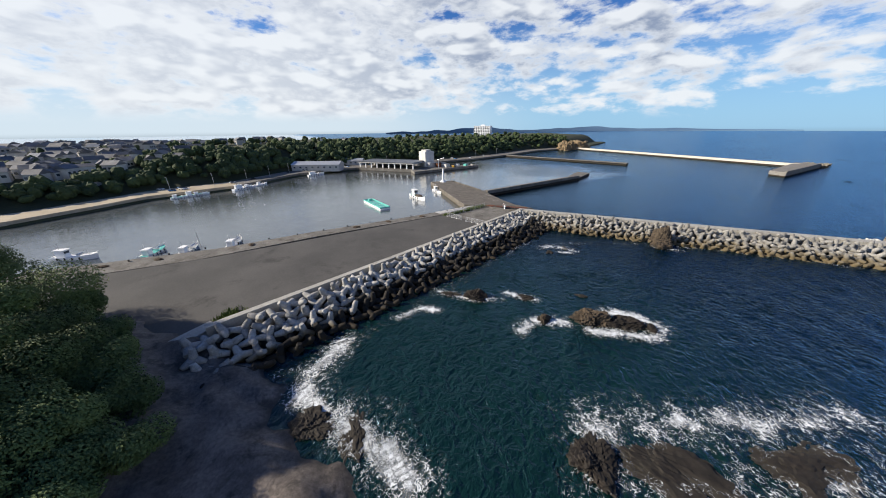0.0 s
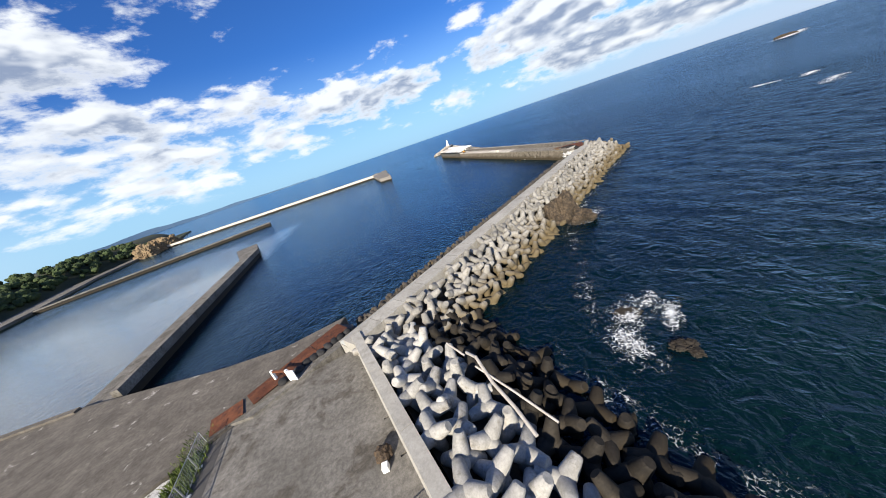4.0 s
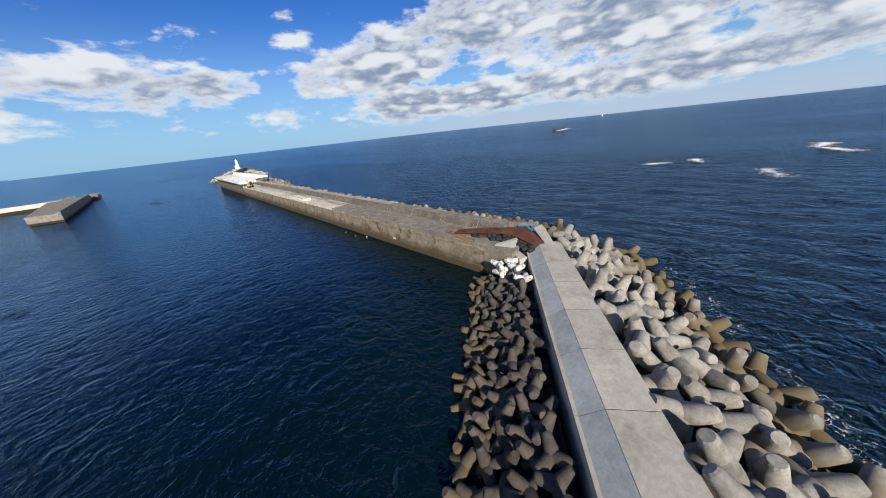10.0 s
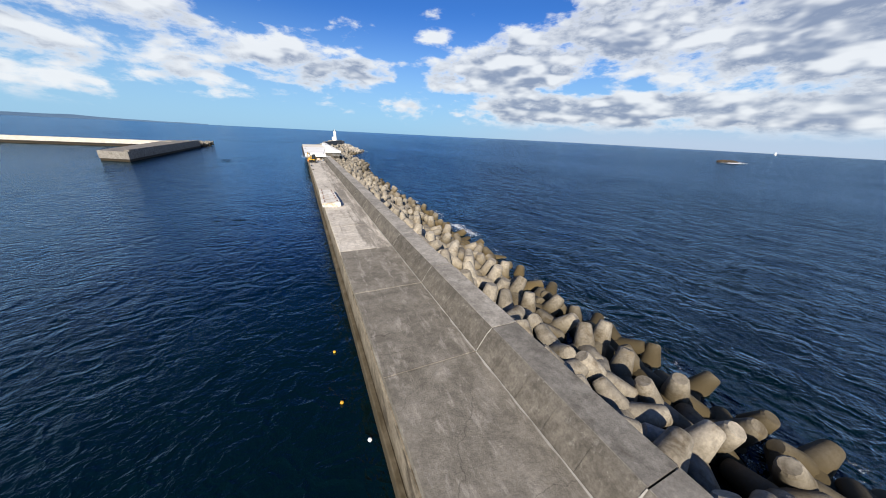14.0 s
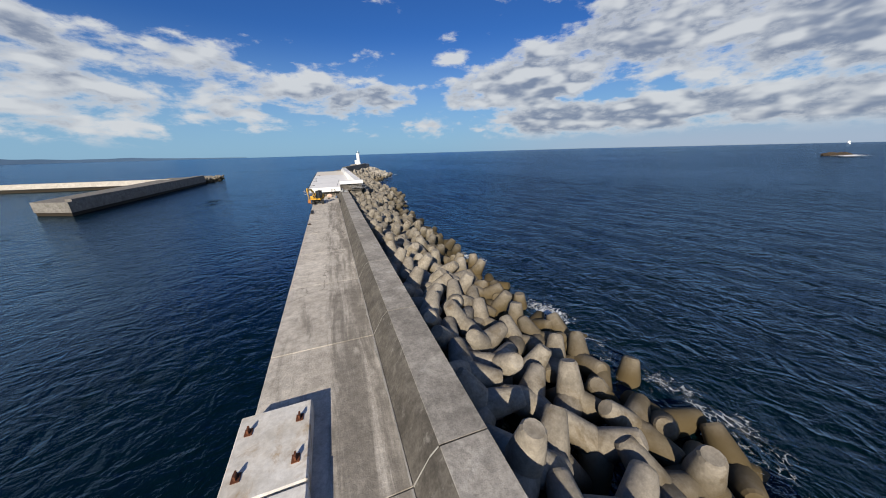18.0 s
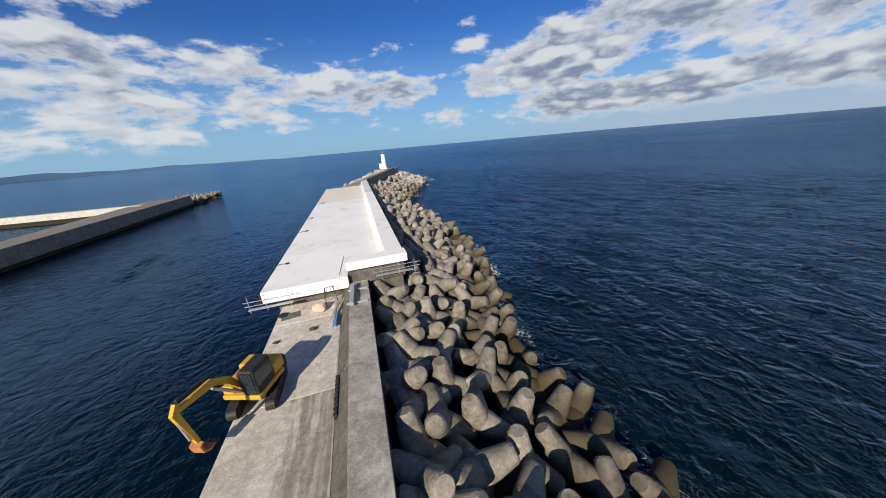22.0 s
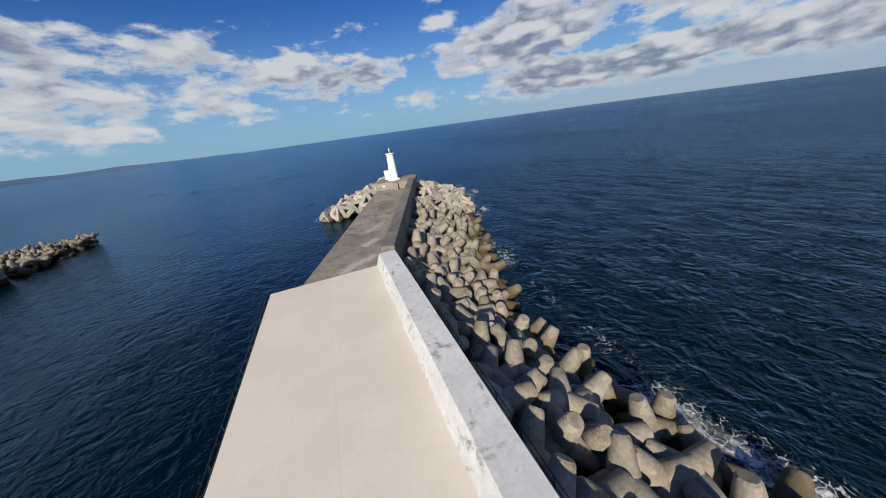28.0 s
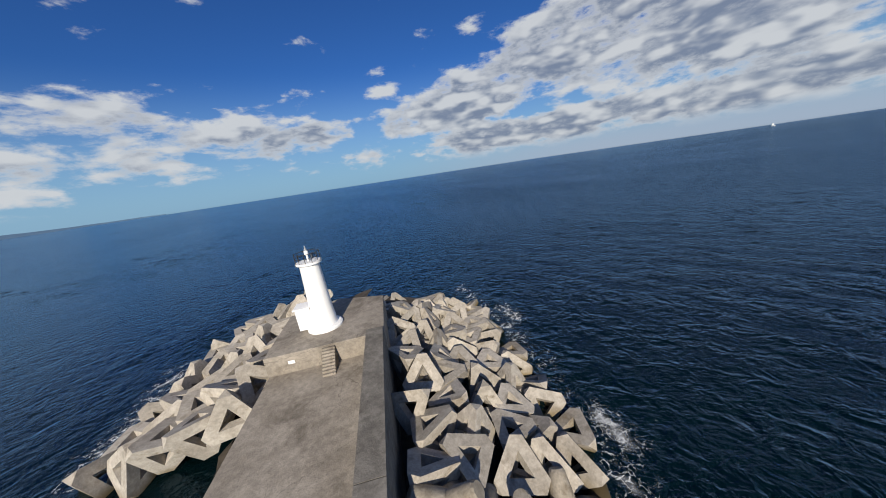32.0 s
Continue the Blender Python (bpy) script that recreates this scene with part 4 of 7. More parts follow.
# ---- knee between the two arms: steel plates on sandbags ----
def knee_wall():
    k_wall = thing("knee_wall", (0, 0, 0), 0, "angled concrete end wall where the two arms meet", "wall", kind="structure")
    part("knee_block", prism([(-2.4, -21.6), (0.0, -23.4), (4.3, -19.4), (4.2, -16.4), (2.6, -14.2), (0.0, -14.2), (-1.2, -17.2)], -1.5, CAP_Z - 0.15), M_DECK2, k_wall)
    part("knee_crest", prism([(2.3, -14.1), (2.75, -14.1), (4.3, -17.8), (3.3, -18.2)], CAP_Z - 0.2, 5.95, 0.05), M_TOP, k_wall)
    fin = bmesh.new()
    foot = ((-0.9, -22.4, 4.78), (-0.4, -23.6, 4.78), (1.9, -21.5, 5.2), (4.4, -19.0, 5.7), (2.7, -18.6, 5.45))
    lo, hi = [fin.verts.new((x, y, 4.2)) for x, y, z in foot], [fin.verts.new(p) for p in foot]
    fin.faces.new(hi)
    fin.faces.new(lo[::-1])
    for k in range(5):
        fin.faces.new((lo[k], lo[(k + 1) % 5], hi[(k + 1) % 5], hi[k]))
    part("end_fin", fin, M_CAP, k_wall, "pale raised end of the cap")
    ramp = bmesh.new()
    corners = [ramp.verts.new(p) for p in ((-4.75, -16.3, DECK_Z - 0.02), (-4.0, -19.2, DECK_Z - 0.02), (-1.6, -18.6, DECK_Z - 0.02), (-4.2, -16.2, DECK_Z + 0.12), (-2.3, -18.7, DECK_Z + 0.62), (-1.6, -18.2, DECK_Z + 0.62))]
    for f in ((0, 1, 4, 3), (1, 2, 5, 4), (0, 3, 5, 2), (3, 4, 5), (0, 2, 1)):
        ramp.faces.new([corners[k] for k in f])
    part("splash_wall", ramp, M_CAP, k_wall, "bright new sloping concrete face")
    part("deck_corner", prism([(-5.585, -19.9), (-4.4, -20.0), (-1.9, -19.0), (0.0, -17.0), (0.0, -13.95), (-5.585, -13.95)], -2.0, DECK_Z - 0.015), M_DECK2, k_wall)
    part("foot_block", prism([(-4.8, -19.75), (-5.9, -21.3), (-4.6, -21.7), (-3.3, -19.6)], 0.0, 4.0, 0.05), M_CAP, k_wall, "cream concrete block at the corner")


knee_wall()


def plates():
    """Road plates climb from the deck over sandbags and turn onto the inner arm's cap."""
    left = ((-4.1, -7.1, 4.64), (-3.4, -9.9, 4.95), (-2.7, -12.6, 5.25), (-2.1, -14.8, 5.38), (-1.4, -17.0, 5.38), (-1.9, -19.3, 5.15), (-2.5, -21.6, 4.85))
    right = ((-2.0, -6.6, 4.64), (-0.9, -9.2, 4.95), (-0.1, -11.6, 5.25), (0.6, -13.4, 5.38), (2.8, -17.2, 5.38), (1.0, -19.8, 5.15), (-0.9, -22.2, 4.85))
    for i in range(6):
        bm = bmesh.new()
        quad = [Vector(left[i]), Vector(right[i]), Vector(right[i + 1]), Vector(left[i + 1])]
        lift = Vector((0, 0, 0.012 * (i % 2)))
        lo = [bm.verts.new(v + lift) for v in quad]
        hi = [bm.verts.new(v + lift + Vector((0, 0, 0.04))) for v in quad]
        bm.faces.new(lo)
        bm.faces.new(hi)
        for k in range(4):
            bm.faces.new((lo[k], lo[(k + 1) % 4], hi[(k + 1) % 4], hi[k]))
        tagged(part("steel_plate", bm, M_RUST), "rusty brown steel road plate laid over sandbags", "steel plate", "plates on the knee")
    rng = random.Random(7)
    bm = bmesh.new()
    bmesh.ops.create_icosphere(bm, subdivisions=3, radius=0.5)
    for v in bm.verts:
        v.co = Vector((v.co.x * 1.25, v.co.y * 1.1, v.co.z * 0.85)) * (1 + 0.10 * noise.noise(v.co * 3.5))
        if v.co.z > 0.3:
            v.co.z += 0.12 * noise.noise(v.co * 7)
    bag = part("sandbag", bm, M_BAG, smooth=True)
    tagged(bag, "bulging black plastic sandbag", "sandbag", "sandbags under the plates")
    first = True
    spots = []
    for i in range(1, 6):
        p, q = Vector(left[i]), Vector(left[i + 1])
        r = (Vector(right[i]) - Vector(left[i])).normalized()
        for j in range(3):
            c = p.lerp(q, (j + 0.5) / 3)
            top = c.z - 0.42
            base = DECK_Z + 0.36 if i < 4 else 3.7
            for row in (-1.2, -0.55, 0.2, 1.05, 1.95) if i in (2, 3) else (-0.45, 0.2, 1.05, 1.95):
                z = top + min(0.0, row) * 0.55
                while z > base - 0.35:
                    spots.append((c + r * row + Vector((rng.uniform(-0.12, 0.12) - (top - z) * 0.25, rng.uniform(-0.12, 0.12), 0)), z))
                    z -= 0.72
    for c, z in spots:
        m = pose(c.x + rng.uniform(-0.15, 0.15), c.y + rng.uniform(-0.15, 0.15), z + rng.uniform(-0.12, 0.08), rng.uniform(-18, 18), rng.uniform(-18, 18), rng.uniform(0, 360)) @ Matrix.Diagonal((rng.uniform(0.8, 1.15), rng.uniform(0.8, 1.1), rng.uniform(0.75, 1.05), 1))
        if first:
            bag.matrix_basis = m
            first = False
        else:
            copy_thing(bag, Matrix.Identity(4)).matrix_basis = m


plates()


def tarps():
    """Crumpled blue sheets caught at the bend of the road plates."""
    rng = random.Random(17)
    for x, y, z, w, d, a in ((2.6, -16.2, 5.42, 1.5, 0.8, 40), (3.1, -17.6, 5.5, 0.9, 1.3, 20), (2.0, -18.6, 5.35, 0.7, 1.5, -35), (1.0, -14.2, 5.44, 0.9, 0.5, 60)):
        bm = bmesh.new()
        bmesh.ops.create_grid(bm, x_segments=14, y_segments=14, size=0.5)
        off = Vector((x * 3, y * 2, 0))
        for v in bm.verts:
            q = v.co * 5 + off
            v.co = Vector((v.co.x * w + 0.12 * noise.noise(q), v.co.y * d + 0.12 * noise.noise(q + Vector((3, 1, 0))), 0.10 + 0.16 * noise.noise(q * 0.8) + 0.08 * noise.noise(q * 2)))
        for v in bm.verts:
            v.co.z = max(v.co.z, 0.0)
        bmesh.ops.solidify(bm, geom=bm.faces[:], thickness=0.015)
        ob = part("tarp", bm, M_BLUE)
        ob.matrix_basis = pose(x, y, z, 0, 0, a)
        tagged(ob, "crumpled blue plastic tarp on the road plates", "tarp", "tarps at the knee")


tarps()


# ---- armour ----
def armour():
    rng = random.Random(11)
    big = tetrapod_arrays(2.28)
    mid = tetrapod_arrays(1.98)
    tall = tetrapod_arrays(2.15)
    small = tetrapod_arrays(1.35, 10)
    me_pale_old = arrays_mesh("tetrapod", big, M_OLD2)
    me_old, me_new, me_small = arrays_mesh("tetrapod", big, M_OLD), arrays_mesh("tetrapod", mid, M_NEW), arrays_mesh("tetrapod", small, M_BROWN)

    def lay(units, mesh, arr, mat, count, pick, label, group, stuff_label):
        units = sorted(units, key=pick)
        for k, (w, s, m) in enumerate(units[:count]):
            ob = new("tetrapod", mesh)
            ob.matrix_basis = m
            tagged(ob, label, "tetrapod", group)
        rest = [m for w, s, m in units[count:]]
        if rest:
            heap("tetrapod_heap", arr, rest, mat, stuff_label, "tetrapods")

    # seaward side of the straight arm
    rise = lambda w: 2.95 - 3.8 * w ** 0.85
    wide = lambda s: 1.25 - 0.25 * min(1, s * 5) + 0.42 * max(0, 1 - abs(s - 0.80) * 6)
    u = slope_units(rng, (3.9, -17), (3.9, 222), 12.8, 2.9, rise, 0.45, 0.9, wide)
    u = [(w, s, Matrix.Translation((0, 0, (0.9 * min(1, max(0, (s - 0.35) * 5)) + 1.4 * min(1, max(0, (s - 0.64) * 12))) * (1 - 0.75 * w))) @ m) for w, s, m in u]
    # the raised slab stands further out
    u = [(w, s, Matrix.Translation((3.3 * min(1, max(0, (m.translation.y - 141) / 3)) * (1 - 0.8 * w), 0, 0)) @ m) for w, s, m in u]
    u += [(0.02, (y + 17) / 239, Matrix.Translation((4.25 + rng.uniform(-0.3, 0.3), y + rng.uniform(-0.4, 0.4), 3.35 + rng.uniform(-0.3, 0.3))) @ any_turn(rng)) for y in range(104, 142, 3)]
    lay([t for t in u if t[1] >= 0.80], me_pale_old, big, M_OLD2, 50, lambda t: t[0] * 90 - t[1] * 60, "large pale sand-coloured concrete tetrapod, weedy at the water", "tetrapods towards the head", "heap of large pale sand-coloured concrete tetrapods")
    lay([t for t in u if 0.2 <= t[1] < 0.48], me_pale_old, big, M_OLD2, 60, lambda t: t[0] * 90 + abs(t[1] - 0.34) * 60, "large pale sand-coloured concrete tetrapod, dark at the water", "tetrapods along the straight arm", "heap of large pale sand-coloured concrete tetrapods along the arm")
    u = [t for t in u if t[1] < 0.2 or 0.48 <= t[1] < 0.80]
    lay(u, me_old, big, M_OLD, 90, lambda t: t[0] * 90 + abs(t[1] - 0.55) * 50, "large sand-coloured concrete tetrapod with brown weed", "tetrapods along the straight arm", "heap of large sand-coloured concrete tetrapods")
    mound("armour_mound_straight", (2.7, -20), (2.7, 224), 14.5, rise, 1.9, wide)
    # seaward side of the inner arm
    a, b = Vector((*ARM_P0, 0)) + ARM_R * 4.1, Vector((*ARM_P1, 0)) + ARM_R * 4.1 + ARM_U * 8
    rise1 = lambda w: 4.0 - 4.7 * w
    wide1 = lambda s: 0.9 + 0.1 * s
    u = slope_units(rng, a.xy, b.xy, 12.2, 2.6, rise1, 0.4, 0.7, wide1)
    lay(u, me_new, mid, M_NEW, 70, lambda t: t[0] * 60 + abs(t[1] - 0.6) * 60, "pale grey concrete tetrapod beside the breakwater cap", "tetrapods along the inner arm", "heap of pale grey concrete tetrapods")
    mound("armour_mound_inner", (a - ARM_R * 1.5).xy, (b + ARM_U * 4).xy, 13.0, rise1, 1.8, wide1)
    # harbour side of the inner arm, small units
    a2, b2 = Vector((*ARM_P1, 0)) - ARM_R * 2.7 - ARM_U * 1.0, Vector((*ARM_P0, 0)) - ARM_R * 2.7 + ARM_U * 6
    rise2 = lambda w: 2.5 - 3.0 * w
    u = slope_units(rng, a2.xy, b2.xy, 7.2, 1.62, rise2, 0.28, 0.6)
    lay(u, me_small, small, M_BROWN, 25, lambda t: abs(t[1] - 0.3) * 60 + t[0] * 30, "small brown-grey concrete tetrapod on the harbour slope", "small tetrapods", "heap of small brown-grey concrete tetrapods")
    mound("armour_mound_harbour", (a2 + ARM_R * 0.8).xy, b2.xy, 8.2, rise2, 1.1)
    # before the quay wall
    q0, q1 = Vector((-97.0, -97.0, 0)), Vector((-60.5, -213.0, 0))
    d = (q1 - q0).normalized()
    r = Vector((d.y, -d.x, 0))      # to the right of the way, away from the sea
    a3, b3 = q1 - r * 2.5, q0 - r * 2.5
    rise3 = lambda w: 4.2 - 4.8 * w
    wide3 = lambda s: 0.95 + 0.45 * s
    u = slope_units(rng, a3.xy, b3.xy, 12.2, 2.8, rise3, 0.35, 0.5, wide3, lambda g: settled_turn(g, 35))
    # lower units near-black: weed and wet, plus painted-in shade
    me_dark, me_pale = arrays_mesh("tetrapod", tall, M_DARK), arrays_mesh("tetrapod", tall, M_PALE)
    lay([t for t in u if t[0] > 0.44 + 0.2 * (t[1] < 0.25)], me_dark, tall, M_DARK, 15, lambda t: t[0] * 60 + abs(t[1] - 0.7) * 50, "wet weed-covered concrete tetrapod at the water, darkened for shade", "dark tetrapods before the quay", "heap of wet concrete tetrapods before the quay, darkened for shade")
    u = [t for t in u if t[0] <= 0.44 + 0.2 * (t[1] < 0.25)]
    lay(u, me_pale, tall, M_PALE, 35, lambda t: t[0] * 60 + abs(t[1] - 0.6) * 50, "pale grey concrete tetrapod before the quay wall", "tetrapods before the quay", "heap of pale grey concrete tetrapods before the quay")
    mound("armour_mound_quay", (a3 + r * 1.0).xy, b3.xy, 12.0, rise3, 1.8, wide3)
    # fresh white units at the knee
    white = arrays_mesh("tetrapod", small, M_PEEL)
    for x, y, z in ((-7.1, -18.8, 3.3), (-5.9, -20.0, 3.6), (-7.2, -21.6, 3.5), (-8.1, -19.9, 3.0), (-9.1, -23.9, 3.5)):
        ob = new("tetrapod", white)
        ob.matrix_basis = Matrix.Translation((x, y, z - 0.3)) @ settled_turn(rng, 35)
        tagged(ob, "small white weathered concrete tetrapod", "tetrapod", "white tetrapods at the knee")
    # round the breakwater head: three-sided frame blocks
    me_fb, me_fb_big = arrays_mesh("frame_block", frame_block_arrays(2.7), M_BLOCK), arrays_mesh("frame_block", frame_block_arrays(3.25), M_BLOCK)
    rise4 = lambda w: 4.9 - 5.4 * w
    u = slope_units(rng, ends(206, -64.2)[:2], ends(270, -64.2)[:2], 12.8, 2.75, rise4, 0.5, 0.9)
    tet = [t for t in u if t[1] < 0.60]
    lay(tet, me_pale_old, big, M_OLD2, 22, lambda t: t[0], "large sand-coloured concrete tetrapod with brown weed", "tetrapods along the head", "heap of large sand-coloured concrete tetrapods at the head")
    blk = slope_units(rng, ends(244.5, -63.8)[:2], ends(272, -63.8)[:2], 13.4, 2.85, rise4, 0.4, 0.7, turn=lambda g: settled_turn(g, 45))
    rise5 = lambda w: 5.0 - 4.7 * w
    large = slope_units(rng, ends(281, -75.5)[:2], ends(254.0, -77.2)[:2], 15.0, 3.3, rise5, 0.4, 0.7, turn=settled_turn)
    for k in range(44):
        a5, rr = rng.uniform(-1.7, 1.7), 0.15 + 0.85 * ((k * 0.618) % 1)
        c = ends(270 + (2 + 14 * rr) * math.cos(a5) * 0.9, -69.5 + (4 + 14 * rr) * math.sin(a5), 3.4 - 3.8 * rr)
        blk.append((rr, 1, Matrix.Translation(c) @ settled_turn(rng)))
    for w, s, m in large:
        ob = new("frame_block", me_fb_big)
        ob.matrix_basis = m
        tagged(ob, "large sand-coloured concrete armour block with three-sided openings", "concrete block", "large frame blocks by the light tower")
    for w, s, m in blk:
        ob = new("frame_block", me_fb)
        ob.matrix_basis = m
        tagged(ob, "sand-coloured concrete armour block with three-sided openings", "concrete block", "frame blocks round the head")
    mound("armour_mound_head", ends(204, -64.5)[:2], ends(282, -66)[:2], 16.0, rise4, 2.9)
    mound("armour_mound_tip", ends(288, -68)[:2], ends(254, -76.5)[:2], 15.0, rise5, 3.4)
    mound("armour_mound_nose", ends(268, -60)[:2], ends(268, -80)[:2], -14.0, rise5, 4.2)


armour()

# ---- quay ----
def quay():
    g = thing("quay", (0, 0, 0), 0, "dark asphalt quay with a stained concrete apron", "quay", kind="structure")
    poly = [(-98.0, -95.0), (-63.0, -209.5), (-60.0, -262.0), (-112.0, -262.0), (-109.0, -215.0), (-112.5, -150.0), (-114.5, -97.0)]
    part("asphalt", prism(poly, -2.0, 2.55), M_ASPHALT, g)
    edge = [(-112.4, -99.0), (-114.2, -128.0), (-113.5, -152.0), (-112.8, -182.0), (-109.5, -217.0), (-113.0, -262.0)]
    outer = [(-121.5, -104.0), (-119.8, -128.0), (-119.0, -152.0), (-119.2, -186.0), (-117.5, -212.0), (-124.0, -262.0)]
    for i in range(5):
        part("apron_slab", prism([edge[i], outer[i], outer[i + 1], edge[i + 1]][::-1], -2.0, 2.5 - 0.03 * (i % 2), 0.05), M_APRON, g)
    parapet = thing("parapet", (0, 0, 0), 0, "long pale concrete parapet wall along the quay", "wall", kind="structure")
    a, b = Vector((-97.2, -94.6, 0)), Vector((-62.8, -209.0, 0))
    n = 12
    for i in range(n):
        p, q = a.lerp(b, i / n), a.lerp(b, (i + 1) / n - 0.0004)
        part("wall_section", sweep([(-1.75, -2.0), (-1.75, 5.0), (-0.35, 5.02), (-0.1, 2.4), (-0.1, -2.0)], p.xy, q.xy), M_CAP, parapet)



quay()

# ---- rocks in the cove ----
def rock(x, y, w, d, h, seed, z=-0.6, label="dark brown wave-washed rock", mat=None, name="sea_rock", turn=None, crag=1.0):
    """Craggy rock: ridged lumps, ledges cut along the bedding, cracks."""
    bm = bmesh.new()
    bmesh.ops.create_icosphere(bm, subdivisions=5, radius=1.0)
    off = Vector((seed * 7.3, seed * 3.1, seed))
    for v in bm.verts:
        c = v.co.copy()
        k = 1 + 0.40 * noise.noise(c * 1.3 + off) + crag * (-0.30 * abs(noise.noise(c * 2.6 + off)) - 0.20 * abs(noise.noise(c * 5.5 + off)) + 0.12 * noise.noise(c * 11 + off) - 0.10 * abs(noise.noise(c * 19 + off)))
        c = c * k
        c.z += 0.12 * c.x
        c.z = math.floor(c.z * 7) / 7 * 0.35 + c.z * 0.65
        v.co = Vector((c.x * w, c.y * d, c.z * h))
    ob = part(name, bm, mat or M_ROCK)
    ob.matrix_basis = pose(x, y, z, 0, 0, seed * 47 % 360 if turn is None else turn)
    return tagged(ob, label, "rock")


rock(-46.4, -73.4, 3.9, 3.3, 6.3, 3.0, -0.3, "tall brown rock stack rising among the tetrapods", M_STACK, crag=0.5)
rock(-44.6, -76.2, 3.2, 3.8, 2.8, 4.0, -0.3, "low brown rock at the foot of the stack", M_STACK, crag=0.6)
rock(-30.0, -137.0, 4.4, 3.2, 3.0, 5.0, -0.3, "broad layered brown rock in the cove", M_STACK, turn=40)
rock(-25.8, -132.8, 5.2, 2.4, 1.9, 5.6, -0.3, "low dark end of the layered rock, washed by foam", turn=45)
rock(-35.2, -145.6, 2.0, 1.7, 1.7, 6.0, -0.2, mat=M_STACK)
rock(-21.5, -128.5, 2.0, 1.5, 0.9, 7.0, -0.2)
rock(-50.6, -153.3, 3.2, 2.0, 2.3, 8.0, -0.3, turn=50)
rock(-55.0, -157.8, 3.0, 1.5, 1.0, 8.5, -0.3, turn=45)
rock(-44.2, -142.6, 2.6, 1.5, 1.0, 9.0, -0.3, turn=30)
rock(-37.8, -129.6, 2.2, 1.2, 0.6, 9.5, -0.3, turn=30)
rock(-61.0, -114.5, 2.0, 1.6, 0.9, 10.0, -0.3)
rock(-61.5, -107.0, 2.0, 1.5, 0.7, 11.0, -0.3)
rock(-5.0, -156.0, 9.0, 5.0, 1.1, 12.0, -0.5, "wide dark reef awash with foam")
rock(3.0, -140.0, 8.0, 5.0, 0.9, 13.0, -0.5, "wide dark reef awash with foam")
rock(-11.0, -163.0, 4.0, 3.0, 1.6, 14.0, -0.4)
rock(-29.5, -189.0, 5.0, 3.0, 0.8, 15.0, -0.4)
rock(-35.0, -194.0, 4.0, 3.0, 1.2, 16.0, -0.4)
rock(152.0, -60.0, 3.0, 1.4, 0.8, 17.0, -0.3)
rock(505.0, 215.0, 13.0, 6.0, 4.4, 18.0, -0.6, "low brown rocky islet in the open sea", M_STACK)

# ---- shore ----
def headland():
    """Rocky slope by the start of the way, with scrub on it."""
    nx, ny, step = 94, 94, 1.2
    V, F = [], []
    for i in range(nx + 1):
        for j in range(ny + 1):
            x, y = -100 + i * step, -290 + j * step
            e = (y + 204 + max(0.0, -62 - x) * 0.95 - max(0.0, x + 45) * 0.25) / -13.0
            h = max(-2.5, min(15.0, e * 5.0)) - max(0.0, (x + 40) * 0.3)
            p = Vector((x, y, 0))
            h += 1.3 * noise.noise(p * 0.15) + 0.7 * noise.noise(p * 0.4) + 0.3 * noise.noise(p * 0.9)
            # flat wave-cut ledge with a ragged edge
            shore = float(np.interp(x, (-62, -52, -44, -38, -30, -24, -18, -6, 6), (-206, -200, -197, -199, -194, -190, -188, -192, -204))) + 2.5 * noise.noise(p * 0.21 + Vector((5, 0, 0)))
            ledge = min(2.4, (shore - y) * 0.42) + 0.8 * noise.noise(p * 0.3) - 0.9 * abs(noise.noise(p * 0.13 + Vector((0, 9, 0)))) + 0.25 * noise.noise(p * 1.3)
            if x > -64:
                h = max(h, ledge)
            V.append((x, y, max(h, -2.5)))
    for i in range(nx):
        for j in range(ny):
            q = i * (ny + 1) + j
            F.append((q, q + ny + 1, q + ny + 2, q + 1))
    tagged(new("headland_ground", mesh_from("headland_ground", V, F, M_LEDGE, True)), "dark rocky headland slope", "headland", "", "structure")


headland()


def leaf_cloud(rng, n, rx, ry, rz, leaf, mat, name, hole=0.0):
    """A crown of many small leaf quads with an uneven outline."""
    V, F, T = [], [], []
    blobs = [(Vector((rng.uniform(-0.6, 0.6) * rx, rng.uniform(-0.6, 0.6) * ry, rng.uniform(-0.35, 0.55) * rz)), rng.uniform(0.35, 0.6)) for _ in range(9)]
    for _ in range(n):
        c, s = rng.choice(blobs)
        d = Vector((rng.gauss(0, 1), rng.gauss(0, 1), rng.gauss(0, 1))).normalized()
        p = c + Vector((d.x * rx, d.y * ry, d.z * rz)) * s * (0.75 + 0.3 * rng.random())
        nrm = (d + Vector((rng.uniform(-0.6, 0.6), rng.uniform(-0.6, 0.6), rng.uniform(-0.2, 0.8)))).normalized()
        t = nrm.orthogonal().normalized()
        b = nrm.cross(t)
        l = leaf * rng.uniform(0.6, 1.3)
        k = len(V)
        V += [tuple(p - t * l), tuple(p - b * l * 0.6 + nrm * l * 0.2), tuple(p + t * l), tuple(p + b * l * 0.6)]
        F.append((k, k + 1, k + 2, k + 3))
        T += [rng.random()] * 4
    me = mesh_from(name, V, F, mat)
    tone = me.attributes.new("tone", "FLOAT", "POINT")
    tone.data.foreach_set("value", T)
    return me


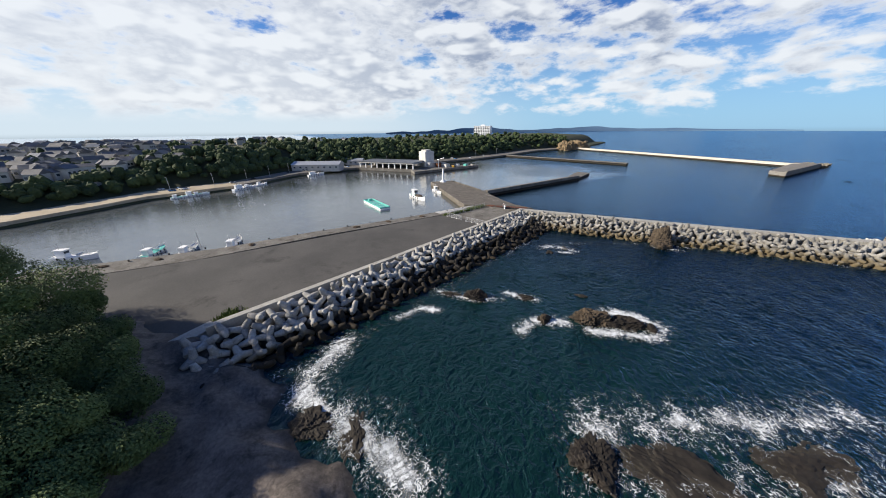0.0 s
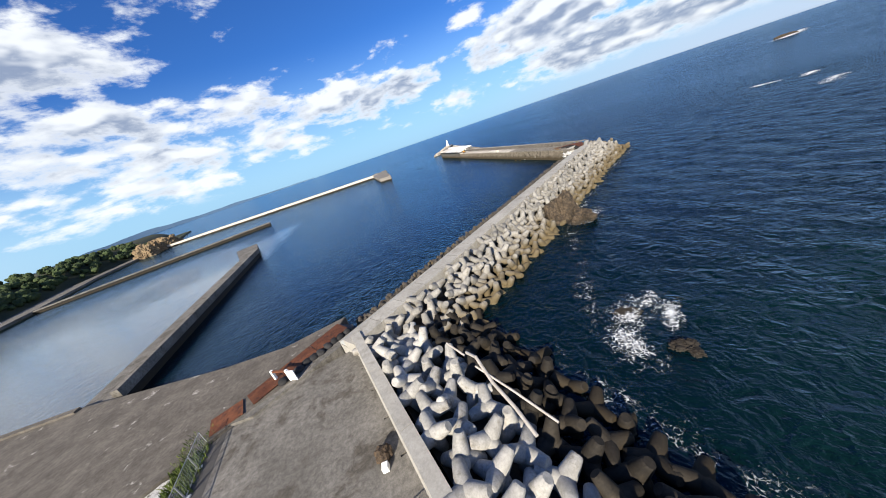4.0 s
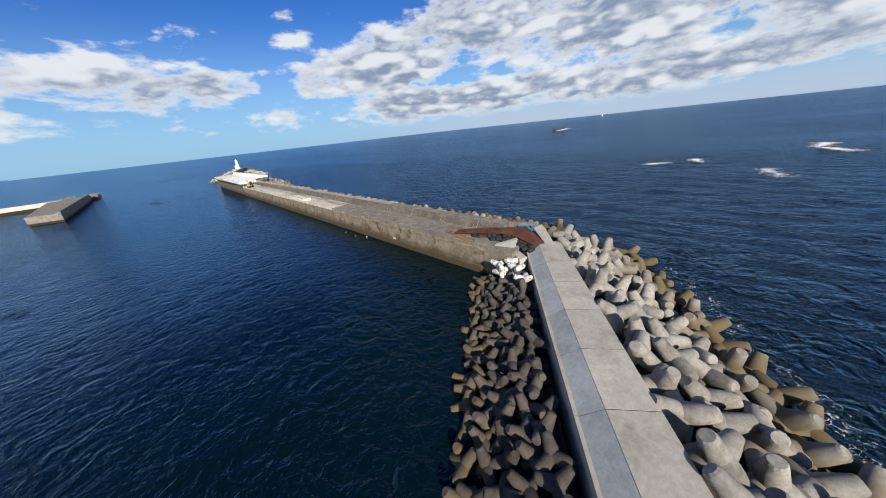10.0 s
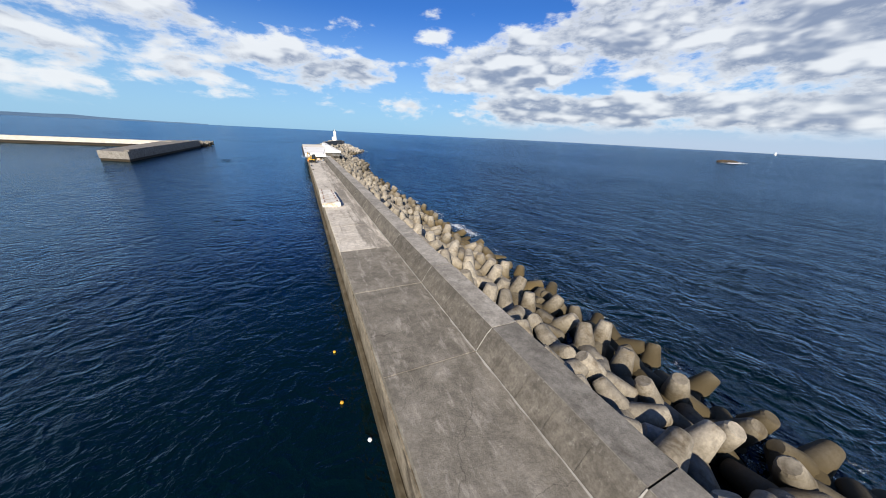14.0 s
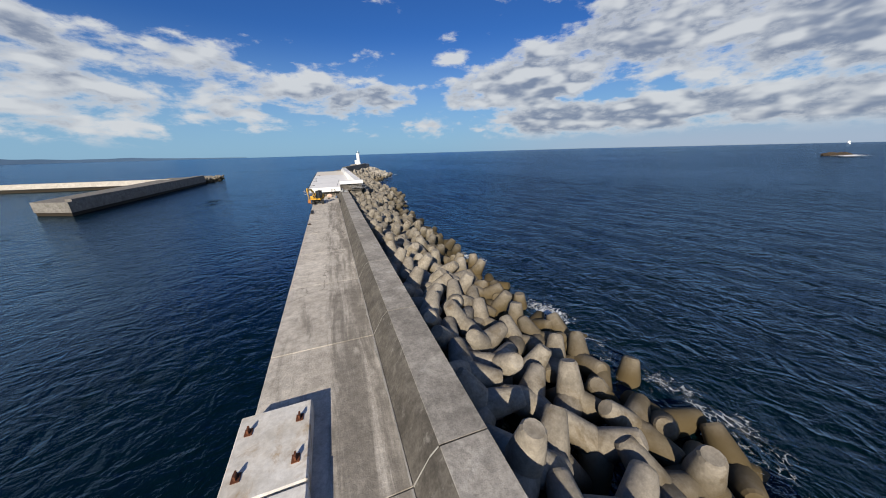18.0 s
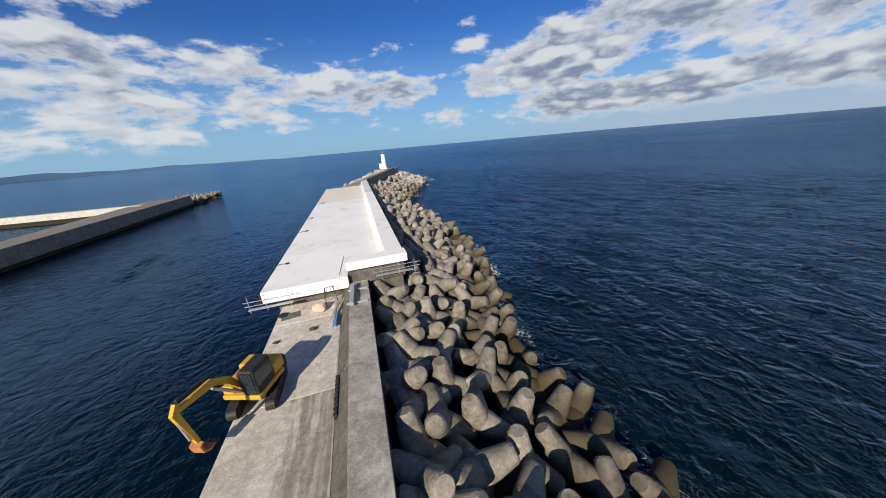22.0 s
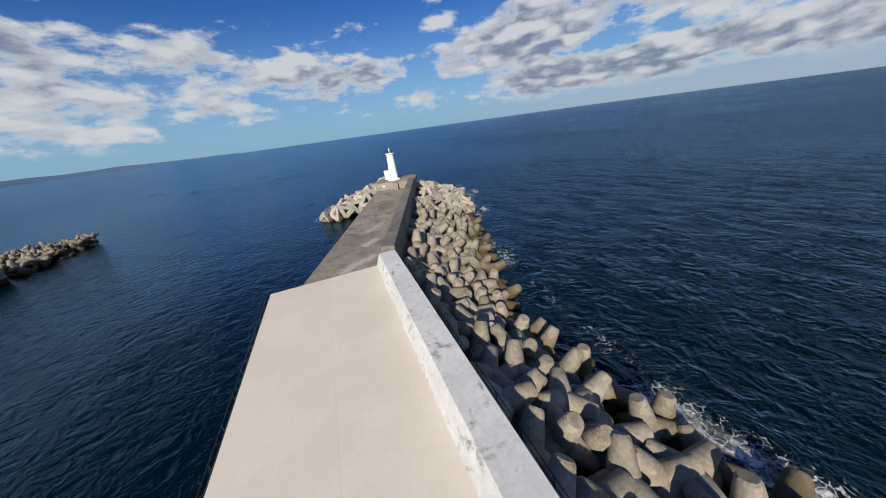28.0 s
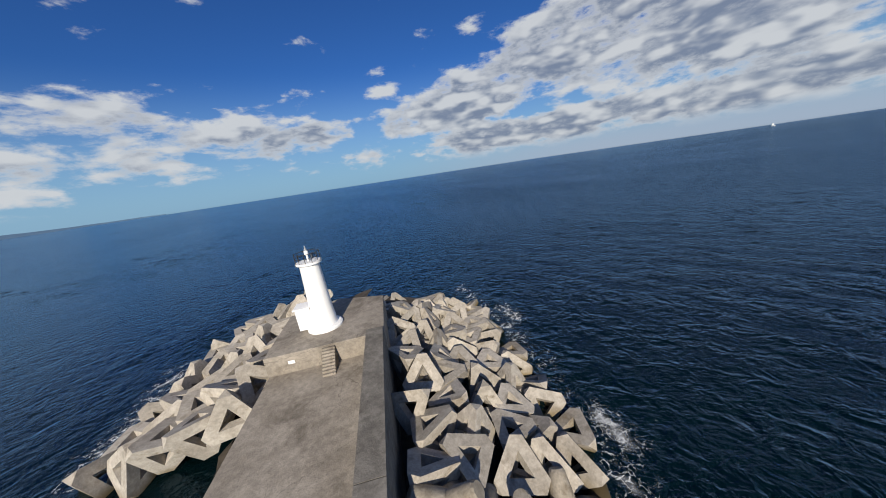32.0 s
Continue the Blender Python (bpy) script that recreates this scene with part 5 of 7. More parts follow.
def near_bushes():
    rng = random.Random(5)
    spots = ((-66, -230, 19, 8), (-58, -224, 15, 6.5), (-51, -219, 12, 5.5), (-47, -214.5, 8.5, 4), (-56, -232, 18, 8), (-47, -225, 15, 6.5), (-41, -219, 12, 5.5), (-38, -213.5, 9, 4.5), (-75, -240, 22, 9),
             (-62, -240, 22, 9), (-48, -234, 19, 8), (-38, -226, 15, 7), (-32, -218, 11, 5.5), (-30, -225, 14, 6), (-86, -250, 24, 10), (-40, -236, 20, 8), (-62, -222, 10, 4.2), (-70, -227, 12, 5))
    for x, y, top, r in spots:
        h = r * 1.15
        t = thing("scrub_tree", (x, y, top - h), 0, "dense dark green coastal scrub tree", "tree", "scrub on the headland")
        bm = bmesh.new()
        for k in range(4):
            a = rng.uniform(0, 6.28)
            rod(bm, (0, 0, -5.0), (math.cos(a) * r * 0.4, math.sin(a) * r * 0.4, h * 0.6), 0.16, 6)
        part("trunk", bm, M_TRUNK, t)
        ob = new("crown", leaf_cloud(rng, int(3400 * r), r, r, h * 0.75, 0.17, M_LEAF, "crown"))
        ob.parent = t
        ob.location = (0, 0, h * 0.45)


near_bushes()


SHORE_D = (-3, 0, 3, 27, 33, 46, 60, 90, 170, 300, 600)
BLUFF = (-2, 2.2, 2.4, 2.8, 7, 15, 20.5, 23, 24, 22, 15)
TOWN = (-2, 2.2, 2.4, 2.8, 5.0, 10.5, 13.5, 16.5, 22, 25, 20)


def shore_height(k, d, x, y):
    """Height of the far shore d metres inland: an open slope with the town, then a steep wooded bluff."""
    f = min(1.0, max(0.0, (k - 2.6) / 1.2))
    h = float(np.interp(d, SHORE_D, TOWN)) * (1 - f) + float(np.interp(d, SHORE_D, BLUFF)) * f
    n = 0.16 * noise.noise(Vector((x - d, y - d * 0.25, 0)) * 0.012)
    return h * (1 + n) if h > 4 else h


def shore_land():
    """Town shore: low quay strip, then a wooded ridge."""
    V, F = [], []
    line = [(-190, -340), (-207, -300), (-229, -277), (-246, -262), (-262, -216), (-303, -176), (-318, -140), (-322, -60), (-330, 40), (-352, 120), (-392, 220), (-402, 330), (-430, 420), (-520, 620)]
    for k, (x, y) in enumerate(line):
        for d in SHORE_D:
            V.append((x - d, y - d * 0.25, shore_height(k, d, x, y)))
    depth = SHORE_D
    c = len(depth)
    for i in range(len(line) - 1):
        for j in range(c - 1):
            q = i * c + j
            F.append((q, q + c, q + c + 1, q + 1))
    tagged(new("ground", mesh_from("ground", V, F, M_SOIL, True)), "low shore with a harbour road and wooded ridge behind", "shore", "", "structure")
    # road and quay strip
    strip = thing("shore_quay", (0, 0, 0), 0, "pale concrete harbour road along the far shore", "quay", kind="structure")
    for (ax, ay), (bx, by) in zip(line[:11], line[1:12]):
        sand = ay < -255
        part("quay_section", prism([(ax + 1, ay), (bx + 1, by), (bx - 26, by - 6), (ax - 26, ay - 6)][::-1], -2.0, 2.7), M_SAND if sand else M_APRON, strip, "pale sand beach" if sand else "")
    return line


SHORE = shore_land()


def crown_shapes(rng, count):
    """A few lumpy tree crowns made of many leaf-clump facets, to be set out many times."""
    bm = bmesh.new()
    bmesh.ops.create_icosphere(bm, subdivisions=2, radius=1.0)
    bv = np.array([tuple(v.co) for v in bm.verts])
    bf = [tuple(v.index for v in f.verts) for f in bm.faces]
    bm.free()
    out = []
    for c in range(count):
        off = Vector((c * 3.7, c * 1.3, c))
        V, F = [], []
        for lump in range(5):
            a = rng.uniform(0, 6.28)
            cen = np.array((math.cos(a) * 0.5, math.sin(a) * 0.5, rng.uniform(-0.25, 0.35))) * (lump > 0)
            r = 0.72 if lump == 0 else rng.uniform(0.35, 0.55)
            k = np.array([1 + 0.30 * noise.noise(Vector(v) * 2.2 + off * (lump + 1)) + 0.28 * noise.noise(Vector(v) * 5.5 + off) for v in bv])
            base = len(V)
            V += (cen + bv * k[:, None] * r).tolist()
            F += [tuple(q + base for q in f) for f in bf]
        out.append((np.array(V), F))
    return out


def far_woods():
    """Trees on the bluff and behind it: many crowns, joined, past counting."""
    rng = random.Random(21)
    shapes = crown_shapes(rng, 5)
    V, F, T, base = [], [], [], 0

    def plant(k, s, d):
        nonlocal base
        (ax, ay), (bx, by) = SHORE[k], SHORE[k + 1]
        x, y = ax + (bx - ax) * s, ay + (by - ay) * s
        r = rng.uniform(2.8, 5.0)
        g = shore_height(k + s, d, x, y)
        sv, sf = shapes[rng.randrange(5)]
        a = rng.uniform(0, 6.28)
        rot = np.array(((math.cos(a), -math.sin(a), 0), (math.sin(a), math.cos(a), 0), (0, 0, rng.uniform(0.85, 1.25))))
        V.append(sv @ rot.T * r + np.array((x - d, y - d * 0.25, g + r * 0.75)))
        F.extend(tuple(q + base for q in f) for f in sf)
        T.append(np.full(len(sv), rng.random()))
        base += len(sv)

    for k in range(len(SHORE) - 2):
        L = math.dist(SHORE[k], SHORE[k + 1])
        near = max(0.12, 1.0 - max(0, k - 6) * 0.14)
        for _ in range(int(L * (1.7 if k >= 3 else 0.75) * near)):
            plant(k, rng.random(), rng.uniform(29, 66) if k >= 3 else rng.uniform(29, 46))
        for _ in range(int(L * 0.75 * near)):
            s, d = rng.random(), 62 + abs(rng.gauss(0, 1)) * 70
            if noise.noise(Vector((SHORE[k][0] - d, SHORE[k][1] + s * L, 0)) * 0.02) > (0.12 if k >= 3 else 0.05):
                continue
            plant(k, s, d)
    me = mesh_from("far_woods", np.vstack(V).tolist(), F, M_TREE)
    tone = me.attributes.new("tone", "FLOAT", "POINT")
    tone.data.foreach_set("value", np.concatenate(T))
    tagged(new("far_woods", me), "dense dark green wooded bluff behind the harbour", "woods", "", "stuff")


far_woods()


def house(name, x, y, w, d, h, turn, roof_h, mat, roof, label, z=2.7, rows=1, cols=4, category="house", group=""):
    t = thing(name, (x, y, z), turn, label, category, group)
    part("wall", boxed(-w / 2, w / 2, -d / 2, d / 2, -1.0, h), mat, t)
    bm = bmesh.new()
    e = 0.5
    a = [bm.verts.new(p) for p in ((-w / 2 - e, -d / 2 - e, h), (w / 2 + e, -d / 2 - e, h), (w / 2 + e, d / 2 + e, h), (-w / 2 - e, d / 2 + e, h))]
    r0, r1 = bm.verts.new((-w / 2 - e, 0, h + roof_h)), bm.verts.new((w / 2 + e, 0, h + roof_h))
    for f in ((a[0], a[1], r1, r0), (a[2], a[3], r0, r1), (a[1], a[2], r1), (a[3], a[0], r0), (a[3], a[2], a[1], a[0])):
        bm.faces.new(f)
    part("roof", bm, roof, t)
    for side in (-1, 1):
        for r in range(rows):
            for c in range(cols):
                cx = -w / 2 + w * (c + 0.5) / cols
                zc = h * (r + 0.55) / rows
                hh, ww = min(0.7, h / rows * 0.25), min(0.9, w / cols * 0.3)
                part("window", boxed(cx - ww, cx + ww, side * d / 2 - 0.04, side * d / 2 + 0.04, zc - hh, zc + hh), M_GLASS, t)
    return t


def town():
    rng = random.Random(33)
    # fish market hall on its own deck over the water
    m = thing("market_hall", (-303, -80, 0), 39, "low fish market hall with a dark roof on white columns", "hall")
    part("platform", boxed(-34, 34, -16, 16, -2, 2.8), M_APRON, m)
    part("roof", boxed(-32, 32, -14, 14, 8.2, 9.2), M_SOLAR, m, "dark sheet roof")
    part("roof_edge", boxed(-32.3, 32.3, -14.3, 14.3, 7.5, 8.2), M_PLASTER, m)
    part("core", boxed(-20, 20, -2, 11, 2.8, 7.5), M_BLACK, m)
    for i in range(10):
        for y in (-13, 13):
            part("column", boxed(-31 + i * 6.88 - 0.5, -31 + i * 6.88 + 0.5, y - 0.5, y + 0.5, 2.8, 7.5), M_WHITE, m)
    # ice tower
    t = thing("ice_tower", (-288, -47, 0), 8, "white windowless ice plant tower on the wharf", "tower")
    part("tower_body", boxed(-6, 6, -5.5, 5.5, 2.5, 18.0, 0.1), M_PLASTER, t)
    part("tower_cap", boxed(-4, 4, -3.5, 3.5, 18.0, 19.5), M_PLASTER, t)
    part("loading_frame", boxed(6, 11, -4, 4, 2.5, 7.5), M_GREY, t, "grey steel loading frame")
    part("slot_window", boxed(-6.06, -5.9, -1, 1, 14, 16), M_GLASS, t)
    w = thing("wharf", (0, 0, 0), 0, "dark piled wharf under the tower", "wharf", kind="structure")
    part("wharf_deck", prism([(-256, -76), (-261, -35), (-266, 5), (-273, 6), (-277, -24), (-312, -30), (-322, -66), (-290, -70)], -2, 2.6), M_APRON, w)
    # gear on the wharf between the tower and its tip
    for x, y, a, w, d, hh, mat, label, cat in ((-272, -33, 8, 9, 5, 3.2, M_PLASTER, "small pale wharf hut with a flat roof", "hut"), (-270, -20, 5, 5, 3, 2.2, M_GREY, "grey steel container on the wharf", "container"), (-269, -10, 12, 4, 2.4, 1.8, M_TEAL, "stack of teal fish crates on the wharf", "crates"), (-276, -40, 0, 6, 4, 4.2, M_RUST, "rusty steel bin on the wharf", "bin"), (-265, -28, 8, 3, 2, 1.6, M_YELLOW, "yellow forklift parked on the wharf", "forklift"), (-281, -30, 15, 7, 5, 3.0, M_SHEET, "low green wharf shed", "shed"), (-268, -2, 3, 3, 1.6, 1.2, M_WOOD, "stack of bleached pallets on the wharf", "pallets")):
        g = thing(cat, (x, y, 2.6), a, label, cat)
        part("body", boxed(-w / 2, w / 2, -d / 2, d / 2, 0, hh, 0.08), mat, g)
        part("top", boxed(-w / 2 - 0.15, w / 2 + 0.15, -d / 2 - 0.15, d / 2 + 0.15, hh, hh + 0.2), M_SOLAR if hh > 2.5 else mat, g)
    crane = thing("wharf_crane", (-267, -44, 2.6), 20, "thin grey steel jib crane on the wharf", "crane")
    part("mast", rod(bmesh.new(), (0, 0, 0), (0, 0, 8.5), 0.3, 8), M_GREY, crane)
    part("jib", rod(bmesh.new(), (-1.5, 0, 8.2), (7.5, 0, 10.5), 0.18, 8), M_GREY, crane)
    # long white-roofed shed
    house("net_shed", -325, -150, 46, 18, 5.5, 62, 2.6, M_PLASTER, M_GREY, "long low shed with a pale grey sheet roof", cols=8, category="shed")
    house("net_shed", -352, -112, 30, 14, 5.0, 62, 2.0, M_PLASTER, M_GREY, "low harbour shed with a grey sheet roof", cols=6, category="shed")
    # seaside hotel, far off
    h = thing("hotel", (-595, 257, 18), 38, "large white rectangular hotel block on the headland", "hotel")
    part("wall", boxed(-21, 21, -10, 10, -2, 31), M_WHITE, h)
    part("roof_plant", boxed(-5, 5, -4, 4, 31, 34), M_WHITE, h)
    for r in range(8):
        for c in range(9):
            part("window", boxed(-20 + c * 4.55, -17.2 + c * 4.55, -10.12, -9.9, 1 + r * 3.7, 3.1 + r * 3.7), M_GLASS, h)
    h.scale = (0.92, 0.92, 0.88)
    # houses of the town on the south-west slope, a few roofs behind the woods
    for k in range(185):
        i = rng.choice((0, 0, 1, 1, 2, 2, 3)) if k < 165 else rng.choice((4, 5, 6))
        (ax, ay), (bx, by) = SHORE[i], SHORE[i + 1]
        s, d = rng.random(), 54 + 290 * rng.random() ** 1.3 if k < 165 else rng.uniform(120, 230)
        x, y = ax + (bx - ax) * s, ay + (by - ay) * s
        g = shore_height(i + s, d, x, y)
        w = rng.uniform(6.5, 10.5)
        white = rng.random()
        house("house", x - d, y - d * 0.25, w, rng.uniform(5.5, 8), rng.uniform(3.6, 5.6), rng.choice((20, 70, 110, 160)) + rng.uniform(-6, 6), rng.uniform(1.8, 2.8), M_PLASTER, M_ROOF if white > 0.25 else M_SOLAR, "small town house with a grey tiled roof" if white > 0.25 else "small town house with a dark sheet roof", z=g, rows=1, cols=3, group="houses of the town")
    # ribbed concrete slope under the town
    wall = thing("slope_wall", (-264, -304, 2.9), 65.7, "grey ribbed concrete retaining slope under the houses", "retaining wall", kind="structure")
    part("slope", slope_bm(13, 14, 11.5), M_CAP, wall)
    for i in range(7):
        part("rib", slope_bm(0.3, 13.6, 11.6, -12 + i * 4.0), M_FACE, wall)
    for i in range(6):
        part("cross_rib", boxed(-12.5, 12.5, 1.6 + i * 2.2, 2.3 + i * 2.2, 1.5 + i * 1.8, 2.05 + i * 1.8), M_FACE, wall)


def slope_bm(half, run, rise, at=0.0):
    """A wedge that leans back along +y."""
    bm = bmesh.new()
    lo = [bm.verts.new((at - half, y, z)) for y, z in ((0, 0), (run, rise), (run + 3, rise), (run + 3, -2), (0, -2))]
    hi = [bm.verts.new((at + half, v.co.y, v.co.z)) for v in lo]
    bm.faces.new(lo)
    bm.faces.new(hi[::-1])
    for i in range(5):
        j = (i + 1) % 5
        bm.faces.new((lo[i], lo[j], hi[j], hi[i]))
    return bm


town()


def piers():
    p = thing("light_pier", (0, 0, 0), 0, "old stone-coloured pier with a patched top", "pier", kind="structure")
    part("pier_body", prism([(-99.5, -83.5), (-104, -95), (-113, -99.5), (-124, -108), (-196, -90), (-192, -74), (-150, -77.5), (-121, -84.5), (-110, -86)][::-1], -2, 3.0, 0.1), M_PIER, p)
    part("pier_wall", sweep([(-0.6, 3.0), (-0.6, 3.4), (0.6, 3.4), (0.6, 3.0)], (-150, -78.3), (-191, -75)), M_PIER, p)
    b = thing("beacon", (-190.5, -82.5, 3.0), 0, "slim white harbour beacon with a flared foot", "beacon")
    part("foot", lathe([(3.0, 0), (2.2, 0.7), (1.5, 1.6), (1.1, 3.0)], 20), M_WHITE, b)
    part("shaft", lathe([(1.1, 3.0), (0.8, 8.0), (0.75, 10.0), (0.95, 10.2), (0.95, 10.5), (0.3, 10.6)], 20), M_WHITE, b)
    part("lamp", lathe([(0.3, 10.6), (0.3, 11.4), (0.1, 11.6)], 12), M_WHITE, b)
    b.scale = (0.8, 0.8, 0.85)
    q = thing("inner_pier", (0, 0, 0), 0, "long grey pier with a low wall in the harbour", "pier", kind="structure")
    # dark body paints the pier's shaded, tide-wet side below the lighter top
    part("pier_body", sweep([(-4.0, -2), (-4.0, 1.6), (4.0, 1.6), (4.0, -2)], (-147.8, -77.6), (-158, 24)), M_DARK, q)
    part("pier_top", sweep([(-4.15, 1.6), (-4.15, 2.05), (4.0, 2.05), (4.0, 1.6)], (-147.8, -77.6), (-158, 24)), M_APRON, q)
    part("pier_wall", sweep([(2.6, 2.0), (2.8, 3.6), (4.02, 3.6), (4.02, 2.0)], (-147.8, -77.6), (-158, 24)), M_APRON, q)
    part("pier_tip", prism([(-162, 20), (-153.5, 22), (-166, 54), (-176, 50)], -2, 1.6), M_DARK, q)
    part("pier_tip_top", prism([(-162, 20), (-153.4, 22), (-165.9, 54.2), (-176, 50)], 1.6, 2.1), M_APRON, q)
    r = thing("far_pier", (0, 0, 0), 0, "thin dark pier across the harbour mouth", "pier", kind="structure")
    part("pier_body", sweep([(-3, -2), (-3, 2.0), (3, 2.0), (3, -2)], (-352, 118), (-190, 154)), M_DARK, r)
    part("pier_top", sweep([(-3.1, 2.0), (-3.1, 2.6), (3.1, 2.6), (3.1, 2.0)], (-352, 118), (-190, 154)), M_APRON, r)
    o = thing("outer_breakwater", (0, 0, 0), 0, "long pale concrete outer breakwater", "breakwater", kind="structure")
    # body sides coloured near-black for their shade and the tide mark
    part("arm_body", sweep([(-6, -2), (-6, 1.7), (2, 1.7), (2, -2)], (-400, 330), (-84, 268)), M_DARK, o)
    part("arm_top", sweep([(-6.1, 1.7), (-6.1, 2.6), (-1, 2.6), (-0.5, 4.2), (2.1, 4.2), (2.1, 1.7)], (-400, 330), (-84, 268)), M_DECK, o)
    part("head_body", prism([(-72.4, 174.3), (-73.0, 281), (-91, 284), (-83.5, 180.0)], -2, 1.0), M_DARK, o)
    part("head_top", prism([(-72.2, 174.1), (-72.8, 281.2), (-91.2, 284.2), (-83.7, 179.8)], 1.0, 4.0, 0.05), M_TOP, o)
    part("head_wall", prism([(-72.3, 176.0), (-72.9, 281.0), (-74.6, 281.0), (-74.0, 176.4)], 4.0, 4.7, 0.05), M_TOP, o)
    rng = random.Random(4)
    heap("rubble_tip", tetrapod_arrays(2.0, 8), [Matrix.Translation((-80 - rng.uniform(-9, 9), 290 + rng.uniform(-6, 20), rng.uniform(-0.6, 2.0))) @ any_turn(rng) for _ in range(90)], M_OLD, "heap of concrete blocks on the outer breakwater tip", "concrete blocks")
    mound("rubble_tip_core", (-87, 312), (-87, 282), 14.0, lambda w: 1.2 - 1.5 * abs(w - 0.5), 0.6)


piers()


def backdrop():
    """Far coast; its distance haze is painted into the hills' blue."""
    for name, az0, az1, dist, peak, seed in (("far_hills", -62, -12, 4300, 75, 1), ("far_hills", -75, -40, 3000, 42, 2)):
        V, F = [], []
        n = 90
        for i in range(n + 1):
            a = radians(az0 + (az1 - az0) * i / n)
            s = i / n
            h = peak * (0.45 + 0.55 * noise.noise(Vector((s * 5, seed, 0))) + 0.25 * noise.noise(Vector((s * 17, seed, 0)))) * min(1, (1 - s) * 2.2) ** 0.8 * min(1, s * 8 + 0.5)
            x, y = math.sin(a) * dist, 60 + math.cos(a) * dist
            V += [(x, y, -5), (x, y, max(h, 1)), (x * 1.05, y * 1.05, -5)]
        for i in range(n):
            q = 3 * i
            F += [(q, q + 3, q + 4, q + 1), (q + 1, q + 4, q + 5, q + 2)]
        tagged(new("backdrop", mesh_from("backdrop", V, F, M_HAZE)), "far coast hills with the haze painted in blue", "hills", "", "structure")


backdrop()
# tan cliff at the root of the outer breakwater
for i, (x, y, w) in enumerate(((-398, 318, 16), (-405, 345, 18), (-412, 372, 18), (-392, 296, 12))):
    rock(x, y, w, 14, 15, 30.0 + i, 1.0, "tan eroded sea cliff under the woods", M_CLIFF, "cliff")


# ---- things on the breakwater ----
def excavator():
    ex = thing("excavator", (-4.55, 130.9, DECK_Z), 0, "yellow tracked excavator with a black cab, bucket lowered", "excavator")
    for side in (-1, 1):
        x = side * 0.98
        bm = bmesh.new()
        prof = []
        for k in range(9):
            a = math.pi / 2 + math.pi * k / 8
            prof.append((-1.35 + 0.36 * math.cos(a), 0.38 + 0.36 * math.sin(a)))
        for k in range(9):
            a = -math.pi / 2 + math.pi * k / 8
            prof.append((1.35 + 0.36 * math.cos(a), 0.38 + 0.36 * math.sin(a)))
        lo = [bm.verts.new((x - 0.25, y, z)) for y, z in prof]
        hi = [bm.verts.new((x + 0.25, y, z)) for y, z in prof]
        bm.faces.new(lo)
        bm.faces.new(hi[::-1])
        for i in range(len(prof)):
            j = (i + 1) % len(prof)
            bm.faces.new((lo[i], hi[i], hi[j], lo[j]))
        tr = part("track", bm, M_BLACK, ex, "black crawler track")
        for i in range(13):
            y = -1.5 + i * 0.25
            part("track_pad", boxed(x - 0.27, x + 0.27, y - 0.08, y + 0.08, 0.73, 0.77), M_BLACK, tr)
    part("undercarriage", boxed(-0.75, 0.75, -0.7, 0.7, 0.25, 0.75, 0.05), M_BLACK, ex)
    part("slew_ring", lathe([(0.5, 0.75), (0.5, 0.95)], 20), M_BLACK, ex)
    up = pose(0, 0, 0.95, 0, 0, -110.5)

    def upper(name, bm, mat, label=""):
        bm.transform(up)
        return part(name, bm, mat, ex, label)

    upper("platform", boxed(-1.1, 1.25, -1.15, 1.15, 0.0, 0.3, 0.04), M_YELLOW)
    upper("engine_cover", boxed(-1.35, -0.25, -1.13, 1.13, 0.3, 1.15, 0.12), M_YELLOW)
    upper("counterweight", boxed(-1.62, -1.1, -1.15, 1.15, 0.05, 1.0, 0.16), M_BLACK, "dark rounded counterweight")
    upper("side_tank", boxed(-0.3, 1.15, -1.14, -0.45, 0.3, 0.85, 0.06), M_YELLOW)
    cab = upper("cab", boxed(-0.35, 1.25, 0.2, 1.13, 0.3, 1.95, 0.1), M_BLACK, "black operator cab")
    for bm in (boxed(1.245, 1.262, 0.3, 1.03, 0.75, 1.8), boxed(-0.2, 1.1, 1.125, 1.142, 0.85, 1.8), boxed(-0.2, 1.1, 0.188, 0.205, 0.95, 1.8)):
        bm.transform(up)
        part("window", bm, M_GLASS, cab)
    bm = bmesh.new()
    for i in range(6):
        rod(bm, (1.3, 0.3 + i * 0.146, 0.7), (1.3, 0.3 + i * 0.146, 1.9), 0.014, 6)
    for z in (0.72, 1.1, 1.5, 1.88):
        rod(bm, (1.3, 0.28, z), (1.3, 1.05, z), 0.014, 6)
    bm.transform(up)
    part("guard", bm, M_BLACK, cab, "dark bar guard over the front window")

    def beam(points, widths, half):
        bm = bmesh.new()
        rings = []
        for k, ((x, z), w) in enumerate(zip(points, widths)):
            a = points[max(0, k - 1)]
            b = points[min(len(points) - 1, k + 1)]
            d = Vector((b[0] - a[0], 0, b[1] - a[1])).normalized()
            nrm = Vector((-d.z, 0, d.x))
            c = Vector((x, -0.12, z))
            rings.append([bm.verts.new(c + nrm * w + Vector((0, s, 0))) for s in (-half, half)] + [bm.verts.new(c - nrm * w + Vector((0, s, 0))) for s in (half, -half)])
        for r0, r1 in zip(rings, rings[1:]):
            for i in range(4):
                bm.faces.new((r0[i], r0[(i + 1) % 4], r1[(i + 1) % 4], r1[i]))
        bm.faces.new(rings[0])
        bm.faces.new(rings[-1][::-1])
        return bm

    upper("boom", beam([(0.75, 0.5), (1.5, 1.75), (2.3, 2.35), (4.25, 2.55)], (0.13, 0.19, 0.19, 0.11), 0.12), M_YELLOW, "yellow bent boom")
